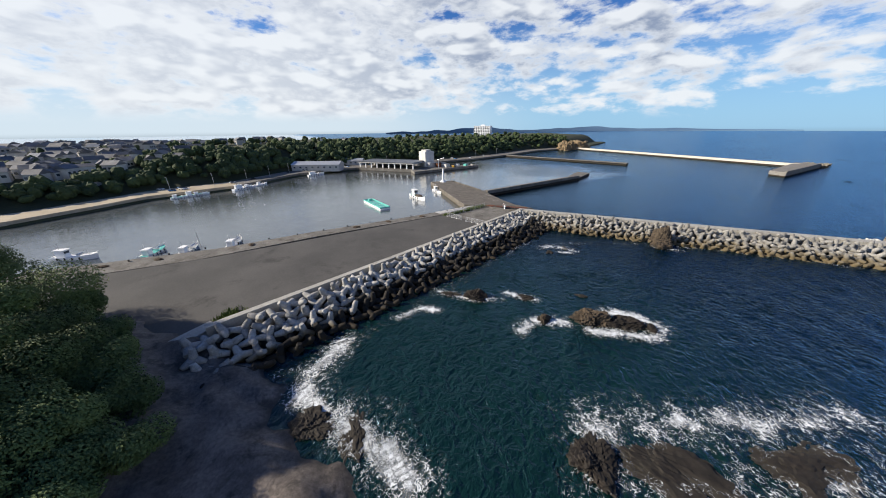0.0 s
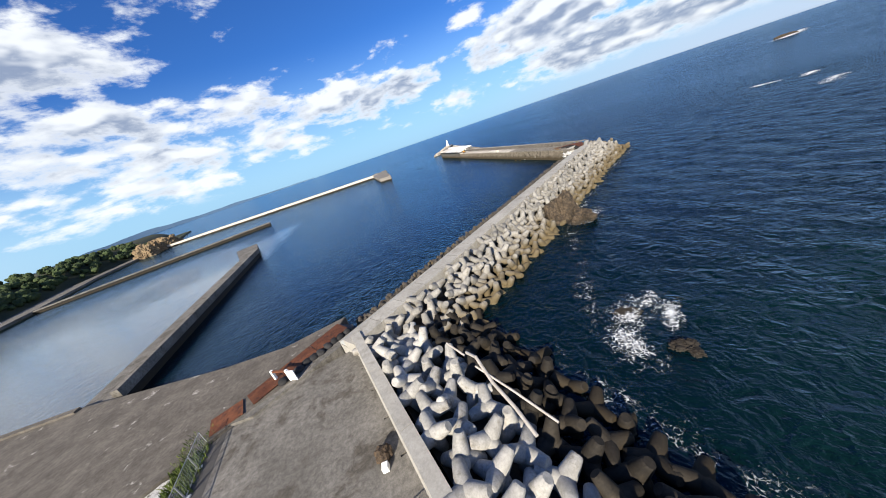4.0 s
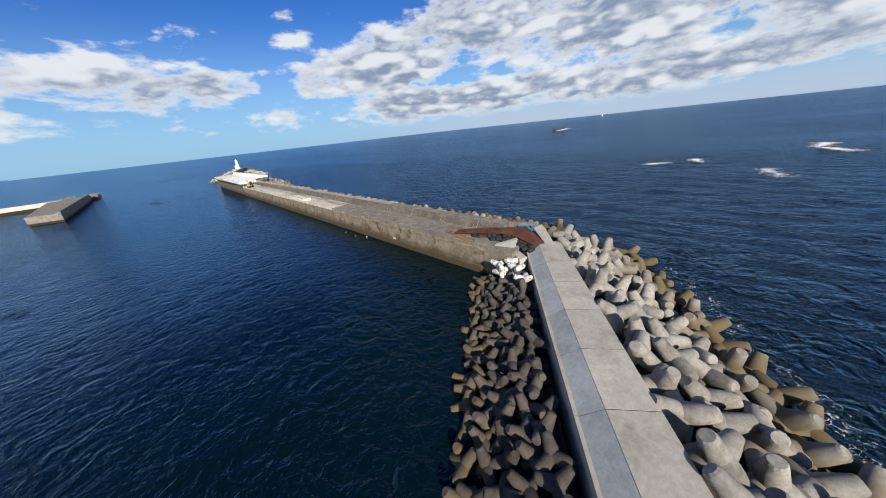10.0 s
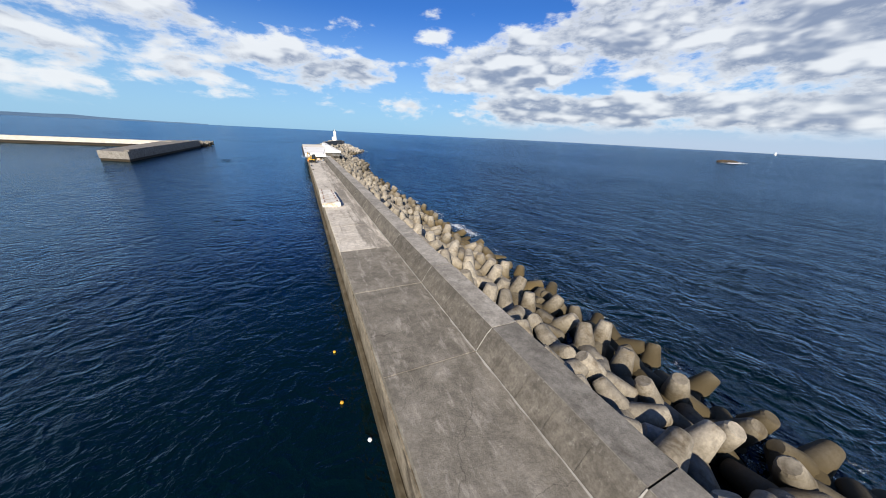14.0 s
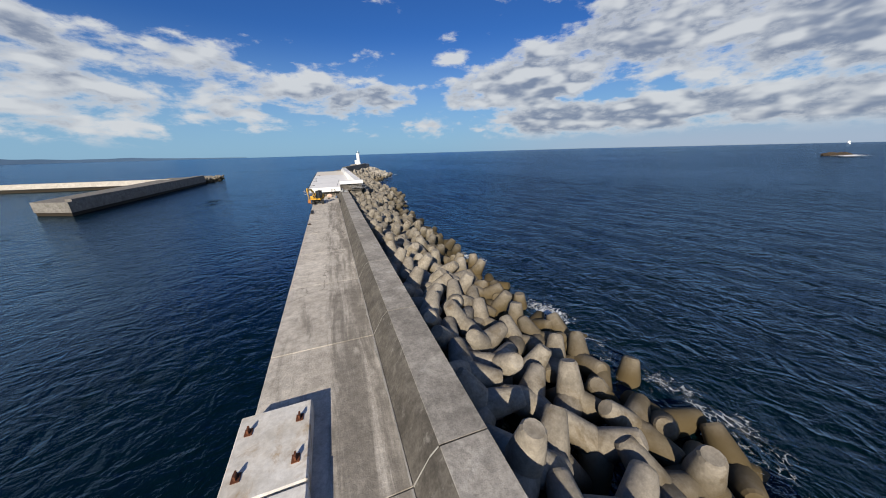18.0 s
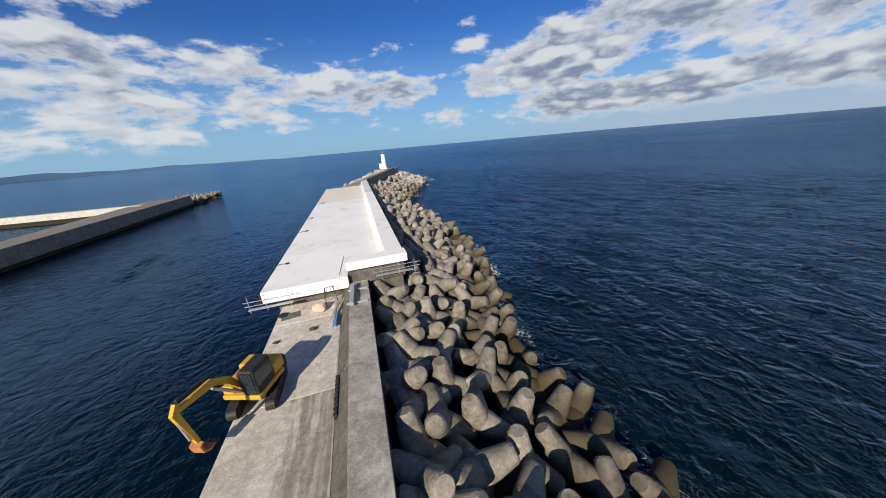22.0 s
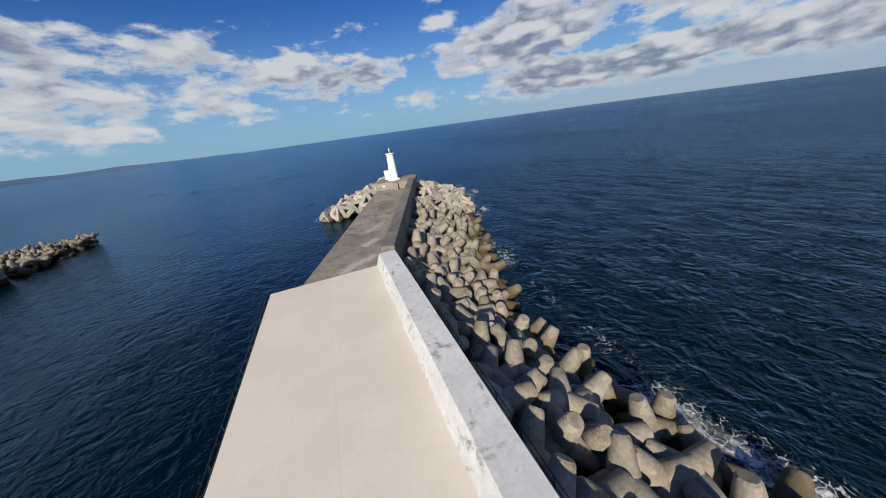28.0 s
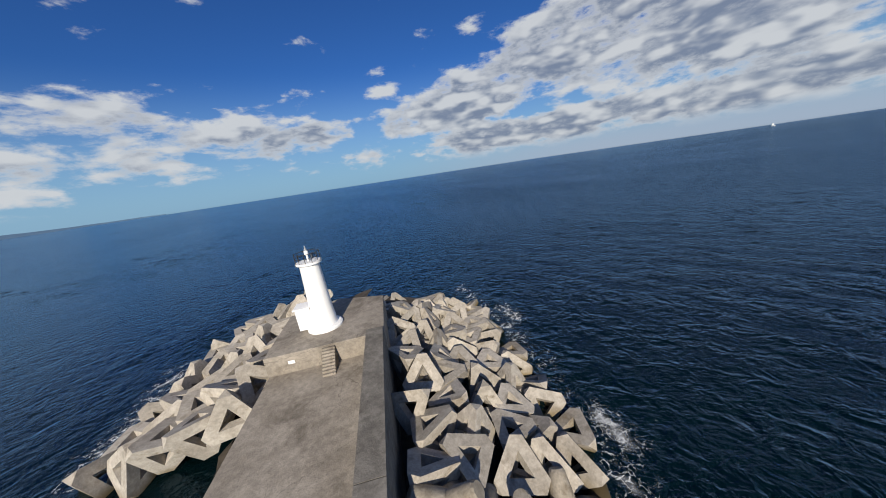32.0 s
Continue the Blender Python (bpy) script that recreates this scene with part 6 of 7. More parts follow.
    upper("stick", beam([(4.05, 2.85), (4.3, 2.5), (3.95, 0.35)], (0.10, 0.15, 0.09), 0.10), M_YELLOW, "yellow dipper stick")
    bm = bmesh.new()
    rod(bm, (2.2, -0.12, 2.75), (4.0, -0.12, 2.95), 0.07)
    bm.transform(up)
    part("stick_cylinder", bm, M_BLACK, ex)
    for y in (-0.36, 0.12):
        bm = rod(bmesh.new(), (1.0, y, 0.35), (2.2, y, 1.85), 0.065)
        bm.transform(up)
        part("boom_cylinder", bm, M_GREY, ex)
    bm = rod(bmesh.new(), (4.35, -0.12, 2.1), (4.2, -0.12, 0.75), 0.05)
    bm.transform(up)
    part("bucket_cylinder", bm, M_GREY, ex)
    bk = bmesh.new()
    prof = [(3.95, 0.4), (4.25, 0.25), (4.15, -0.35), (3.75, -0.62), (3.35, -0.5), (3.45, -0.4), (3.75, -0.48), (4.05, -0.28), (4.12, 0.15), (3.9, 0.28)]
    prof = [(3.95 + (x - 3.95) * 0.78, 0.35 + (z - 0.35) * 0.78) for x, z in prof]
    a = [bk.verts.new((x, -0.42, z)) for x, z in prof]
    b = [bk.verts.new((x, 0.18, z)) for x, z in prof]
    bk.faces.new(a)
    bk.faces.new(b[::-1])
    for i in range(len(prof)):
        j = (i + 1) % len(prof)
        bk.faces.new((a[i], b[i], b[j], a[j]))
    bucket = upper("bucket", bk, M_ORANGE, "rust-orange worn bucket")
    for i in range(4):
        t = boxed(3.28, 3.52, -0.40 + i * 0.17, -0.33 + i * 0.17, -0.36, -0.29)
        t.transform(up)
        part("tooth", t, M_BLACK, bucket)


excavator()


def deck_blocks():
    for x0, x1, y0, y1, h in ((-6.0, -3.15, 57.6, 62.2, 0.74), (-5.9, -3.2, 62.3, 66.0, 0.72), (-5.82, -3.22, 66.1, 69.6, 0.70)):
        b = thing("concrete_block", ((x0 + x1) / 2, (y0 + y1) / 2, DECK_Z + 0.015), 0, "long white concrete block with rusty lifting brackets", "concrete block", "white blocks on the deck")
        w, l = (x1 - x0) / 2, (y1 - y0) / 2
        part("body", boxed(-w, w, -l, l, 0, h, 0.05), M_WBLOCK, b)
        n = 2
        for i in range(n):
            for sx in (-0.68, 0.68):
                yy = -l + (i + 0.5) * 2 * l / n
                bm = boxed(sx * w - 0.13, sx * w + 0.13, yy - 0.16, yy + 0.16, h, h + 0.035)
                box(bm, sx * w - 0.03, sx * w + 0.03, yy - 0.12, yy + 0.12, h + 0.03, h + 0.22)
                part("bracket", bm, M_RUST, b, "rusty lifting bracket")


deck_blocks()


def slab_site():
    # pale sack, sheets and gear at the foot of the new slab
    bm = bmesh.new()
    bmesh.ops.create_icosphere(bm, subdivisions=3, radius=0.62)
    for v in bm.verts:
        v.co *= 1 + 0.25 * noise.noise(v.co * 2.5) - 0.22 * abs(noise.noise(v.co * 5.5))
        v.co = Vector((v.co.x * 1.15, v.co.y * 0.9, max(v.co.z * 0.75, -0.34)))
    sack = part("bulk_bag", bm, surface("peach_cloth", (0.60, 0.40, 0.30), (0.68, 0.50, 0.40), 2.0, 0.85, 0.4, 8.0), smooth=True)
    sack.matrix_basis = pose(-1.9, 140.2, DECK_Z + 0.36)
    tagged(sack, "slumped peach-coloured bulk bag on the deck", "bag")
    sheet = part("ply_sheet", boxed(-0.8, 0.8, -0.55, 0.55, 0, 0.05, 0.01), M_SHEET)
    sheet.matrix_basis = pose(-4.5, 140.4, DECK_Z + 0.015, 0, 0, 8)
    tagged(sheet, "grey-green plywood sheet lying on the deck", "board")
    beam = thing("steel_beam", (0.85 + 0.45, 138.8, CREST_Z + 0.01), -2, "pale steel beam on two cross bars on the wall crest", "beam")
    part("beam", boxed(-0.16, 0.16, -1.9, 1.9, 0.16, 0.5, 0.02), M_GREY, beam)
    for y in (-1.3, 1.25):
        part("cross_bar", boxed(-0.5, 1.3, y - 0.05, y + 0.05, 0.0, 0.16), M_GREY, beam)
    ladder = thing("folded_ladder", (-0.9, 141.1, DECK_Z), 15, "thin dark steel trestle leaning at the slab front", "trestle")
    for x in (-0.5, 0.5):
        for y in (-0.35, 0.35):
            part("leg", rod(bmesh.new(), (x * 1.2, y * 1.3, 0), (x * 0.7, y * 0.5, 1.9), 0.03, 6), M_BLACK, ladder)
    for z in (0.6, 1.2, 1.85):
        k = 1.2 - 0.26 * z
        part("rung", rod(bmesh.new(), (-0.5 * k, 0, z), (0.5 * k, 0, z), 0.025, 6), M_BLACK, ladder)
    lean = thing("leaning_ladder", (0.92, 142.4, 6.956), 0, "thin dark steel ladder leaning on the white return wall", "ladder")
    for y in (-0.22, 0.22):
        part("rail", rod(bmesh.new(), (-0.75, y, 0.0), (-0.02, y, 1.75), 0.025, 6), M_BLACK, lean)
    for i in range(6):
        k = (i + 0.5) / 6
        part("rung", rod(bmesh.new(), (-0.75 + 0.73 * k, -0.22, 1.75 * k), (-0.75 + 0.73 * k, 0.22, 1.75 * k), 0.018, 6), M_BLACK, lean)
    pile = thing("timber_pile", (-0.35, 139.4, DECK_Z), -6, "loose timber boards and blue sheet against the wall foot", "boards")
    rng = random.Random(2)
    for i in range(8):
        bm = boxed(-0.06, 0.06, -1.5, 1.5, 0, 0.05)
        bm.transform(pose(rng.uniform(-0.25, 0.3), rng.uniform(-0.5, 0.8), 0.05 + i * 0.06, rng.uniform(-4, 12), rng.uniform(-20, 20), rng.uniform(-12, 12)))
        part("board", bm, M_WOOD, pile)
    bm = boxed(-0.2, 0.2, -1.0, 1.0, 0, 0.04)
    bm.transform(pose(0.15, -1.9, 0.3, 0, -35, 4))
    part("blue_sheet", bm, M_BLUE, pile, "blue plastic sheet")
    drum = part("hose_coil", lathe([(0.25, 0), (0.42, 0.02), (0.42, 0.12), (0.25, 0.14)], 20), M_BLACK)
    drum.matrix_basis = pose(-5.2, 140.7, DECK_Z + 0.02)
    tagged(drum, "black hose coil on the deck", "hose")
    # bracket scaffold round the slab edges
    sc = thing("edge_scaffold", (0, 0, 0), 0, "tubular bracket scaffold along the slab edges", "scaffold")
    for i in range(34):
        y = 142 + i * 2.28
        bm = rod(bmesh.new(), (-6.72, y, 5.85), (-7.5, y, 5.85), 0.03, 6)
        rod(bm, (-7.15, y, 5.85), (-7.15, y, 6.9), 0.025, 6)
        part("bracket", bm, M_BLACK, sc)
    for z in (6.25, 6.85):
        part("rail", rod(bmesh.new(), (-7.15, 141.6, z), (-7.15, 218.5, z), 0.022, 6), M_BLACK, sc)
    part("toe_board", boxed(-7.5, -6.8, 141.6, 218.5, 5.88, 5.91), M_BLACK, sc)
    for i in range(34):
        y = 144 + i * 2.25
        part("post", rod(bmesh.new(), (7.35, y, 5.8), (7.35, y, 7.5), 0.025, 6), M_BLACK, sc)
    for z in (6.9, 7.4):
        part("rail", rod(bmesh.new(), (7.35, 142.4, z), (7.35, 218.5, z), 0.022, 6), M_BLACK, sc)
    for z in (5.95, 6.35):
        part("rail", rod(bmesh.new(), (-8.2, 141.25, z), (-3.4, 141.25, z), 0.03, 6), M_GREY, sc)
        part("rail", rod(bmesh.new(), (3.4, 141.75, z + 0.75), (8.2, 141.75, z + 0.75), 0.03, 6), M_GREY, sc)
    part("plank", boxed(-7.9, -4.2, 141.0, 141.4, 5.6, 5.65), M_GREY, sc)
    part("plank", boxed(3.6, 7.4, 141.5, 141.95, 6.35, 6.4), M_GREY, sc)
    for x in (-7.8, -6.4, -4.4, 4.2, 6.0, 7.6):
        yy, zz = (141.2, 5.3) if x < 0 else (141.72, 5.9)
        part("upright", rod(bmesh.new(), (x, yy, zz), (x, yy, zz + 1.6), 0.025, 6), M_GREY, sc)
    # small tools on the slab
    for x, y, a in ((-5.6, 189.5, 40), (-6.1, 163.0, 20), (-6.2, 172.5, 70), (-6.3, 148.5, 10)):
        bm = bmesh.new()
        rod(bm, (-0.5, 0, 0.04), (0.0, 0.1, 0.04), 0.035, 6)
        rod(bm, (0.0, 0.1, 0.04), (0.45, -0.15, 0.04), 0.035, 6)
        box(bm, 0.4, 0.75, -0.3, 0.0, 0.0, 0.14)
        ob = part("work_tool", bm, M_BLACK)
        ob.matrix_basis = pose(x, y, 6.956, 0, 0, a)
        tagged(ob, "small dark tool and cable lying on the slab", "tool")


slab_site()


def wall_ladder():
    for y in (128.6,):
        t = thing("rung_row", (0.12, y, DECK_Z + 0.25), 0, "row of dark steel rungs on the wall face", "ladder")
        for i in range(9):
            part("rung", boxed(-0.1, 0.1, -1.5 + i * 0.36, -1.32 + i * 0.36, 0.0, 0.35), M_BLACK, t)


wall_ladder()


# ---- quay things ----
def mesh_fence(name, p, q, h, panels, label):
    a, b = Vector((*p, 0)), Vector((*q, 0))
    t = thing(name, (0, 0, 0), 0, label, "fence")
    for i in range(panels):
        u, v = a.lerp(b, i / panels), a.lerp(b, (i + 0.97) / panels)
        z0, z1 = 2.62, 2.62 + h
        bm = bmesh.new()
        for s, e in (((u.x, u.y, z0), (u.x, u.y, z1)), ((v.x, v.y, z0), (v.x, v.y, z1)), ((u.x, u.y, z1), (v.x, v.y, z1)), ((u.x, u.y, z0 + 0.1), (v.x, v.y, z0 + 0.1))):
            rod(bm, s, e, 0.05, 6)
        pan = part("panel_frame", bm, M_GREY, t)
        wires = bmesh.new()
        n = 10
        for k in range(1, n):
            w = u.lerp(v, k / n)
            rod(wires, (w.x, w.y, z0 + 0.1), (w.x, w.y, z1), 0.012, 4)
        for k in range(1, 8):
            z = z0 + h * k / 8
            rod(wires, (u.x, u.y, z), (v.x, v.y, z), 0.012, 4)
        part("wire_mesh", wires, M_GREY, pan)
        part("foot", boxed(u.x - 0.4, u.x + 0.4, u.y - 0.2, u.y + 0.2, 2.55, 2.72, 0.03), M_SLAB, t, "pale concrete fence foot")


mesh_fence("mesh_fence", (-111.6, -124.6), (-115.6, -101.0), 2.0, 7, "galvanised wire mesh fence beside the grass strip")
mesh_fence("barrier_fence", (-110.8, -126.0), (-102.0, -123.9), 1.9, 3, "galvanised mesh barrier panels across the quay")
mesh_fence("barrier_fence", (-99.6, -123.2), (-91.0, -120.2), 1.9, 3, "galvanised mesh barrier panels across the quay")


def quay_things():
    for x, y, a, w, l, z in ((-114.4, -98.2, 22, 1.7, 4.0, 3.06), (-110.0, -95.4, 36, 1.6, 4.6, 3.2), (-106.0, -92.4, 36, 1.6, 5.2, 3.35), (-101.6, -89.2, 36, 1.7, 5.4, 3.5)):
        ob = part("steel_plate", boxed(-l / 2, l / 2, -w, w, 0, 0.04), M_RUST)
        ob.matrix_basis = pose(x, y, z, 0, -2, a)
        tagged(ob, "rusty red-brown steel road plate on sandbags", "steel plate", "plates by the quay corner")
    bm = bmesh.new()
    bmesh.ops.create_icosphere(bm, subdivisions=2, radius=0.75)
    for v in bm.verts:
        v.co = Vector((v.co.x * 1.2, v.co.y, v.co.z * 0.8)) * (1 + 0.12 * noise.noise(v.co * 3))
    bag = part("sandbag", bm, M_BAG, smooth=True)
    tagged(bag, "large bulging black sandbag", "sandbag", "sandbags by the quay corner")
    rng = random.Random(9)
    for i in range(10):
        m = pose(-107.6 + i * 0.98, -95.6 + i * 0.72 + rng.uniform(-0.2, 0.2), 3.05, 0, 0, rng.uniform(0, 360))
        if i:
            copy_thing(bag, m)
        else:
            bag.matrix_basis = m
    base = part("plate_bed", prism([(-117, -99.5), (-110.5, -100), (-99.5, -92.5), (-97.8, -87.5), (-101, -85), (-112, -93.5)][::-1], -1.0, 2.95), M_APRON)
    tagged(base, "rough concrete bed under the steel plates", "ramp", "", "structure")
    gate = thing("white_gate", (-107.6, -95.2, 2.55), 62, "white and rust-streaked steel gate frame at the quay end", "gate")
    for y in (-1.4, 1.4):
        part("post", boxed(-0.18, 0.18, y - 0.18, y + 0.18, 0, 2.3, 0.02), M_WHITE, gate)
    part("bar", boxed(-0.12, 0.12, -1.4, 1.4, 1.95, 2.2), M_RUST, gate, "rusty top bar")
    part("board", boxed(-0.06, 0.06, -2.6, -1.4, 0.4, 2.1), M_WHITE, gate)
    pot = thing("net_bundle", (-93.4, -113.2, 2.55), 0, "dark bundled net beside a pale bucket", "net")
    bm = bmesh.new()
    bmesh.ops.create_icosphere(bm, subdivisions=3, radius=0.8)
    for v in bm.verts:
        v.co *= 1 + 0.35 * noise.noise(v.co * 3)
        v.co.z = max(v.co.z, -0.4) + 0.4
    part("net", bm, M_NET, pot)
    part("bucket", boxed(-0.2, 0.4, -1.5, -0.8, 0, 0.6, 0.05), M_WHITE, pot)
    # grass strip with weeds
    rng = random.Random(12)
    V, F = [], []
    for k in range(5200):
        s = rng.random()
        x = -111.8 - 4.0 * s + rng.uniform(-1.4, 0.6) - (2.4 if s > 0.55 else 0) * rng.random()
        y = -126.5 + 27.5 * s + rng.uniform(-0.8, 0.8)
        if noise.noise(Vector((x, y, 0)) * 0.5) < -0.12 - 0.3 * s:
            continue
        h, a, w = rng.uniform(0.25, 0.95), rng.uniform(0, 6.28), rng.uniform(0.05, 0.14)
        dx, dy = math.cos(a) * w, math.sin(a) * w
        lx, ly = rng.uniform(-0.3, 0.3), rng.uniform(-0.3, 0.3)
        q = len(V)
        V += [(x - dx, y - dy, 2.55), (x + dx, y + dy, 2.55), (x + lx, y + ly, 2.55 + h)]
        F.append((q, q + 1, q + 2))
    tagged(new("grass", mesh_from("grass", V, F, M_GRASS)), "overgrown green weeds along the fence", "grass", "", "stuff")
    V, F = [], []
    for k in range(1400):
        x, y = -66.5 + rng.gauss(0, 1.6), -205.5 + rng.gauss(0, 1.3)
        h, a = rng.uniform(0.3, 1.3), rng.uniform(0, 6.28)
        dx, dy = math.cos(a) * 0.12, math.sin(a) * 0.12
        q = len(V)
        V += [(x - dx, y - dy, 2.55), (x + dx, y + dy, 2.55), (x + rng.uniform(-0.4, 0.4), y + rng.uniform(-0.4, 0.4), 2.55 + h)]
        F.append((q, q + 1, q + 2))
    tagged(new("grass", mesh_from("grass", V, F, M_GRASS)), "yellow-green weed clump by the parapet end", "grass", "", "stuff")
    # pale patched slope between apron and water
    sl = thing("quay_slope", (0, 0, 0), 0, "pale peeling concrete slope into the harbour", "slope", kind="structure")
    part("slope", prism([(-120.0, -127.5), (-116.2, -126.5), (-117.6, -104.0), (-121.3, -104.5)], 2.3, 2.57, 0.02), M_PEEL, sl)
    # concrete strip along the parapet foot
    st = thing("gutter_strip", (0, 0, 0), 0, "grey concrete strip along the parapet foot", "paving", kind="structure")
    a, b = Vector((-97.2, -94.6, 0)), Vector((-62.8, -209.0, 0))
    for i in range(24):
        p, q = a.lerp(b, i / 24 + 0.001), a.lerp(b, (i + 1) / 24 - 0.001)
        part("strip_slab", sweep([(-0.12, 2.3), (-0.12, 2.575), (2.1, 2.575), (2.1, 2.3)], p.xy, q.xy), M_APRON, st)
    up = part("upper_apron", prism([(-113.6, -100.5), (-110.6, -124.0), (-90.4, -119.0), (-97.6, -94.2), (-108.5, -96.5)], 2.3, 2.585), M_APRON)
    tagged(up, "worn brown-grey concrete at the closed quay end", "paving", "", "structure")
    part("end_slab", prism([(-66.4, -208.6), (-61.3, -216.4), (-58.6, -214.6), (-63.6, -207.4)], 1.5, 3.6, 0.05), M_CAP, st, "pale concrete end slab of the parapet")
    # bollards and clutter along the quay edge
    bol = part("bollard", lathe([(0.22, 0), (0.2, 0.35), (0.34, 0.4), (0.34, 0.52), (0.2, 0.58)], 12), M_BLACK)
    tagged(bol, "short black iron mooring bollard", "bollard", "bollards on the quay")
    for i in range(14):
        y = -112 - i * 9.5
        m = pose(-118.9 + 0.4 * math.sin(i), y, 2.48)
        if i:
            copy_thing(bol, m)
        else:
            bol.matrix_basis = m
    for x, y, a in ((-117.0, -152, 20), (-116.2, -166, 70), (-115.6, -203, 10), (-116, -228, 40), (-117.5, -241, 80), (-116.4, -136, 30)):
        n = thing("net_heap", (x, y, 2.5), a, "low brown heap of fishing net on the apron", "net", "net heaps on the quay")
        bm = bmesh.new()
        bmesh.ops.create_icosphere(bm, subdivisions=3, radius=1.0)
        for v in bm.verts:
            v.co = Vector((v.co.x * 1.6, v.co.y * 0.9, max(v.co.z, -0.1) * 0.5)) * (1 + 0.3 * noise.noise(v.co * 2.5 + Vector((x, y, 0))))
        part("net", bm, M_NET, n)
    pole = part("mast_pole", rod(bmesh.new(), (0, 0, 0), (0, 0, 7.0), 0.06, 8), M_GREY)
    pole.matrix_basis = pose(-117.5, -217.0, 2.5, 0, 6, 0)
    tagged(pole, "thin grey pole at the quay edge", "pole")
    # driftwood on the armour
    for pts, r in ((((-82.6, -108.3, 5.6), (-82.0, -110.2, 6.2), (-81.6, -113.0, 5.2), (-80.8, -116.0, 4.6), (-80.4, -118.6, 4.2)), 0.17), (((-82.4, -110.8, 5.7), (-80.3, -114.6, 5.0), (-78.3, -118.4, 4.2)), 0.11), (((-84.2, -105.2, 5.35), (-82.9, -107.8, 4.95)), 0.12)):
        bm = bmesh.new()
        for p, q in zip(pts, pts[1:]):
            rod(bm, p, q, r, 8)
        tagged(part("driftwood", bm, M_WOOD), "bleached driftwood trunk stranded on the tetrapods", "driftwood", "driftwood on the armour")


quay_things()


# ---- boats ----
def boat(x, y, turn, length, beam, deck_mat, label, cabin=True, load=False):
    t = thing("fishing_boat", (x, y, 0.0), turn, label, "boat", "boats in the harbour")
    bm = bmesh.new()
    rings = []
    for k in range(9):
        s = k / 8
        w = beam / 2 * (0.86 + 0.14 * math.sin(min(1, s * 1.4) * math.pi / 2)) * (1 - max(0, (s - 0.62) / 0.38) ** 2.0 * 0.97)
        sheer = length * (0.085 + 0.06 * max(0, s - 0.45) ** 1.6 * 2.4)
        xx = -length / 2 + length * s
        rings.append([bm.verts.new(p) for p in ((xx, -w, sheer), (xx - 0.04 * length * s, -w * 0.78, -0.3), (xx - 0.04 * length * s, w * 0.78, -0.3), (xx, w, sheer))])
    for a, b in zip(rings, rings[1:]):
        for i in range(3):
            bm.faces.new((a[i], a[i + 1], b[i + 1], b[i]))
    bm.faces.new(rings[0])
    bm.faces.new(rings[-1][::-1])
    hull = part("hull", bm, M_WHITE, t, "white hull")
    bm = bmesh.new()
    rings = []
    for k in range(9):
        s = k / 8
        w = beam / 2 * 0.9 * (0.86 + 0.14 * math.sin(min(1, s * 1.4) * math.pi / 2)) * (1 - max(0, (s - 0.62) / 0.38) ** 2.0 * 0.97)
        z = length * (0.06 + 0.06 * max(0, s - 0.45) ** 1.6 * 2.0)
        xx = -length / 2 + length * s * 0.985 + 0.05
        rings.append([bm.verts.new((xx, -w, z)), bm.verts.new((xx, w, z))])
    for a, b in zip(rings, rings[1:]):
        bm.faces.new((a[0], a[1], b[1], b[0]))
    part("deck", bm, deck_mat, t)
    L = length
    if cabin:
        part("cabin", boxed(-L * 0.36, -L * 0.16, -beam * 0.26, beam * 0.26, L * 0.05, L * 0.24, 0.05 * L / 10), M_WHITE, t)
        part("cabin_window", boxed(-L * 0.165, -L * 0.155, -beam * 0.22, beam * 0.22, L * 0.16, L * 0.215), M_GLASS, t)
        part("cabin_roof", boxed(-L * 0.38, -L * 0.13, -beam * 0.3, beam * 0.3, L * 0.24, L * 0.252), M_WHITE, t)
        part("mast", rod(bmesh.new(), (-L * 0.3, 0, L * 0.25), (-L * 0.3, 0, L * 0.42), 0.006 * L, 6), M_GREY, t)
        part("bow_rail", rod(rod(bmesh.new(), (L * 0.44, 0, L * 0.14), (L * 0.53, 0, L * 0.19), 0.005 * L, 6), (L * 0.3, 0, L * 0.1), (L * 0.3, 0, L * 0.24), 0.005 * L, 6), M_GREY, t)
        part("winch", rod(bmesh.new(), (0.1 * L, -beam * 0.25, L * 0.12), (0.1 * L, beam * 0.25, L * 0.12), 0.03 * L, 10), M_GREY, t)
    if load:
        b2 = bmesh.new()
        bmesh.ops.create_icosphere(b2, subdivisions=3, radius=1.0)
        for v in b2.verts:
            v.co = Vector((v.co.x * L * 0.2, v.co.y * beam * 0.36, max(v.co.z, -0.2) * L * 0.06)) * (1 + 0.3 * noise.noise(v.co * 3))
            v.co += Vector((L * 0.06, 0, L * 0.085))
        part("net_load", b2, M_NET, t, "brown nets piled on deck")
    for i in range(4):
        part("fender", rod(bmesh.new(), (-L * 0.3 + i * L * 0.16, -beam * 0.5, L * 0.02), (-L * 0.3 + i * L * 0.16, -beam * 0.5, L * 0.08), 0.013 * L, 8), M_BLACK, t)
    return t


boat(-161.8, -116.6, 0, 19, 4.6, M_TEAL, "white fishing boat with a teal deck and piled nets", load=True)
boat(-172.5, -97.2, -6, 13, 3.4, M_WHITE, "white fishing boat moored at the pier")
boat(-138.8, -254.5, 66, 14, 3.6, M_WHITE, "white fishing boat moored along the quay")
boat(-131.5, -233.0, 160, 11, 3.6, M_TEAL, "teal and white fishing boat moored at the quay")
boat(-127.5, -222.6, 160, 11, 3.2, M_FACE, "blue-decked white boat moored at the quay")
boat(-126.5, -209.0, 165, 12, 3.4, M_GREY, "grey-decked work boat moored at the quay")


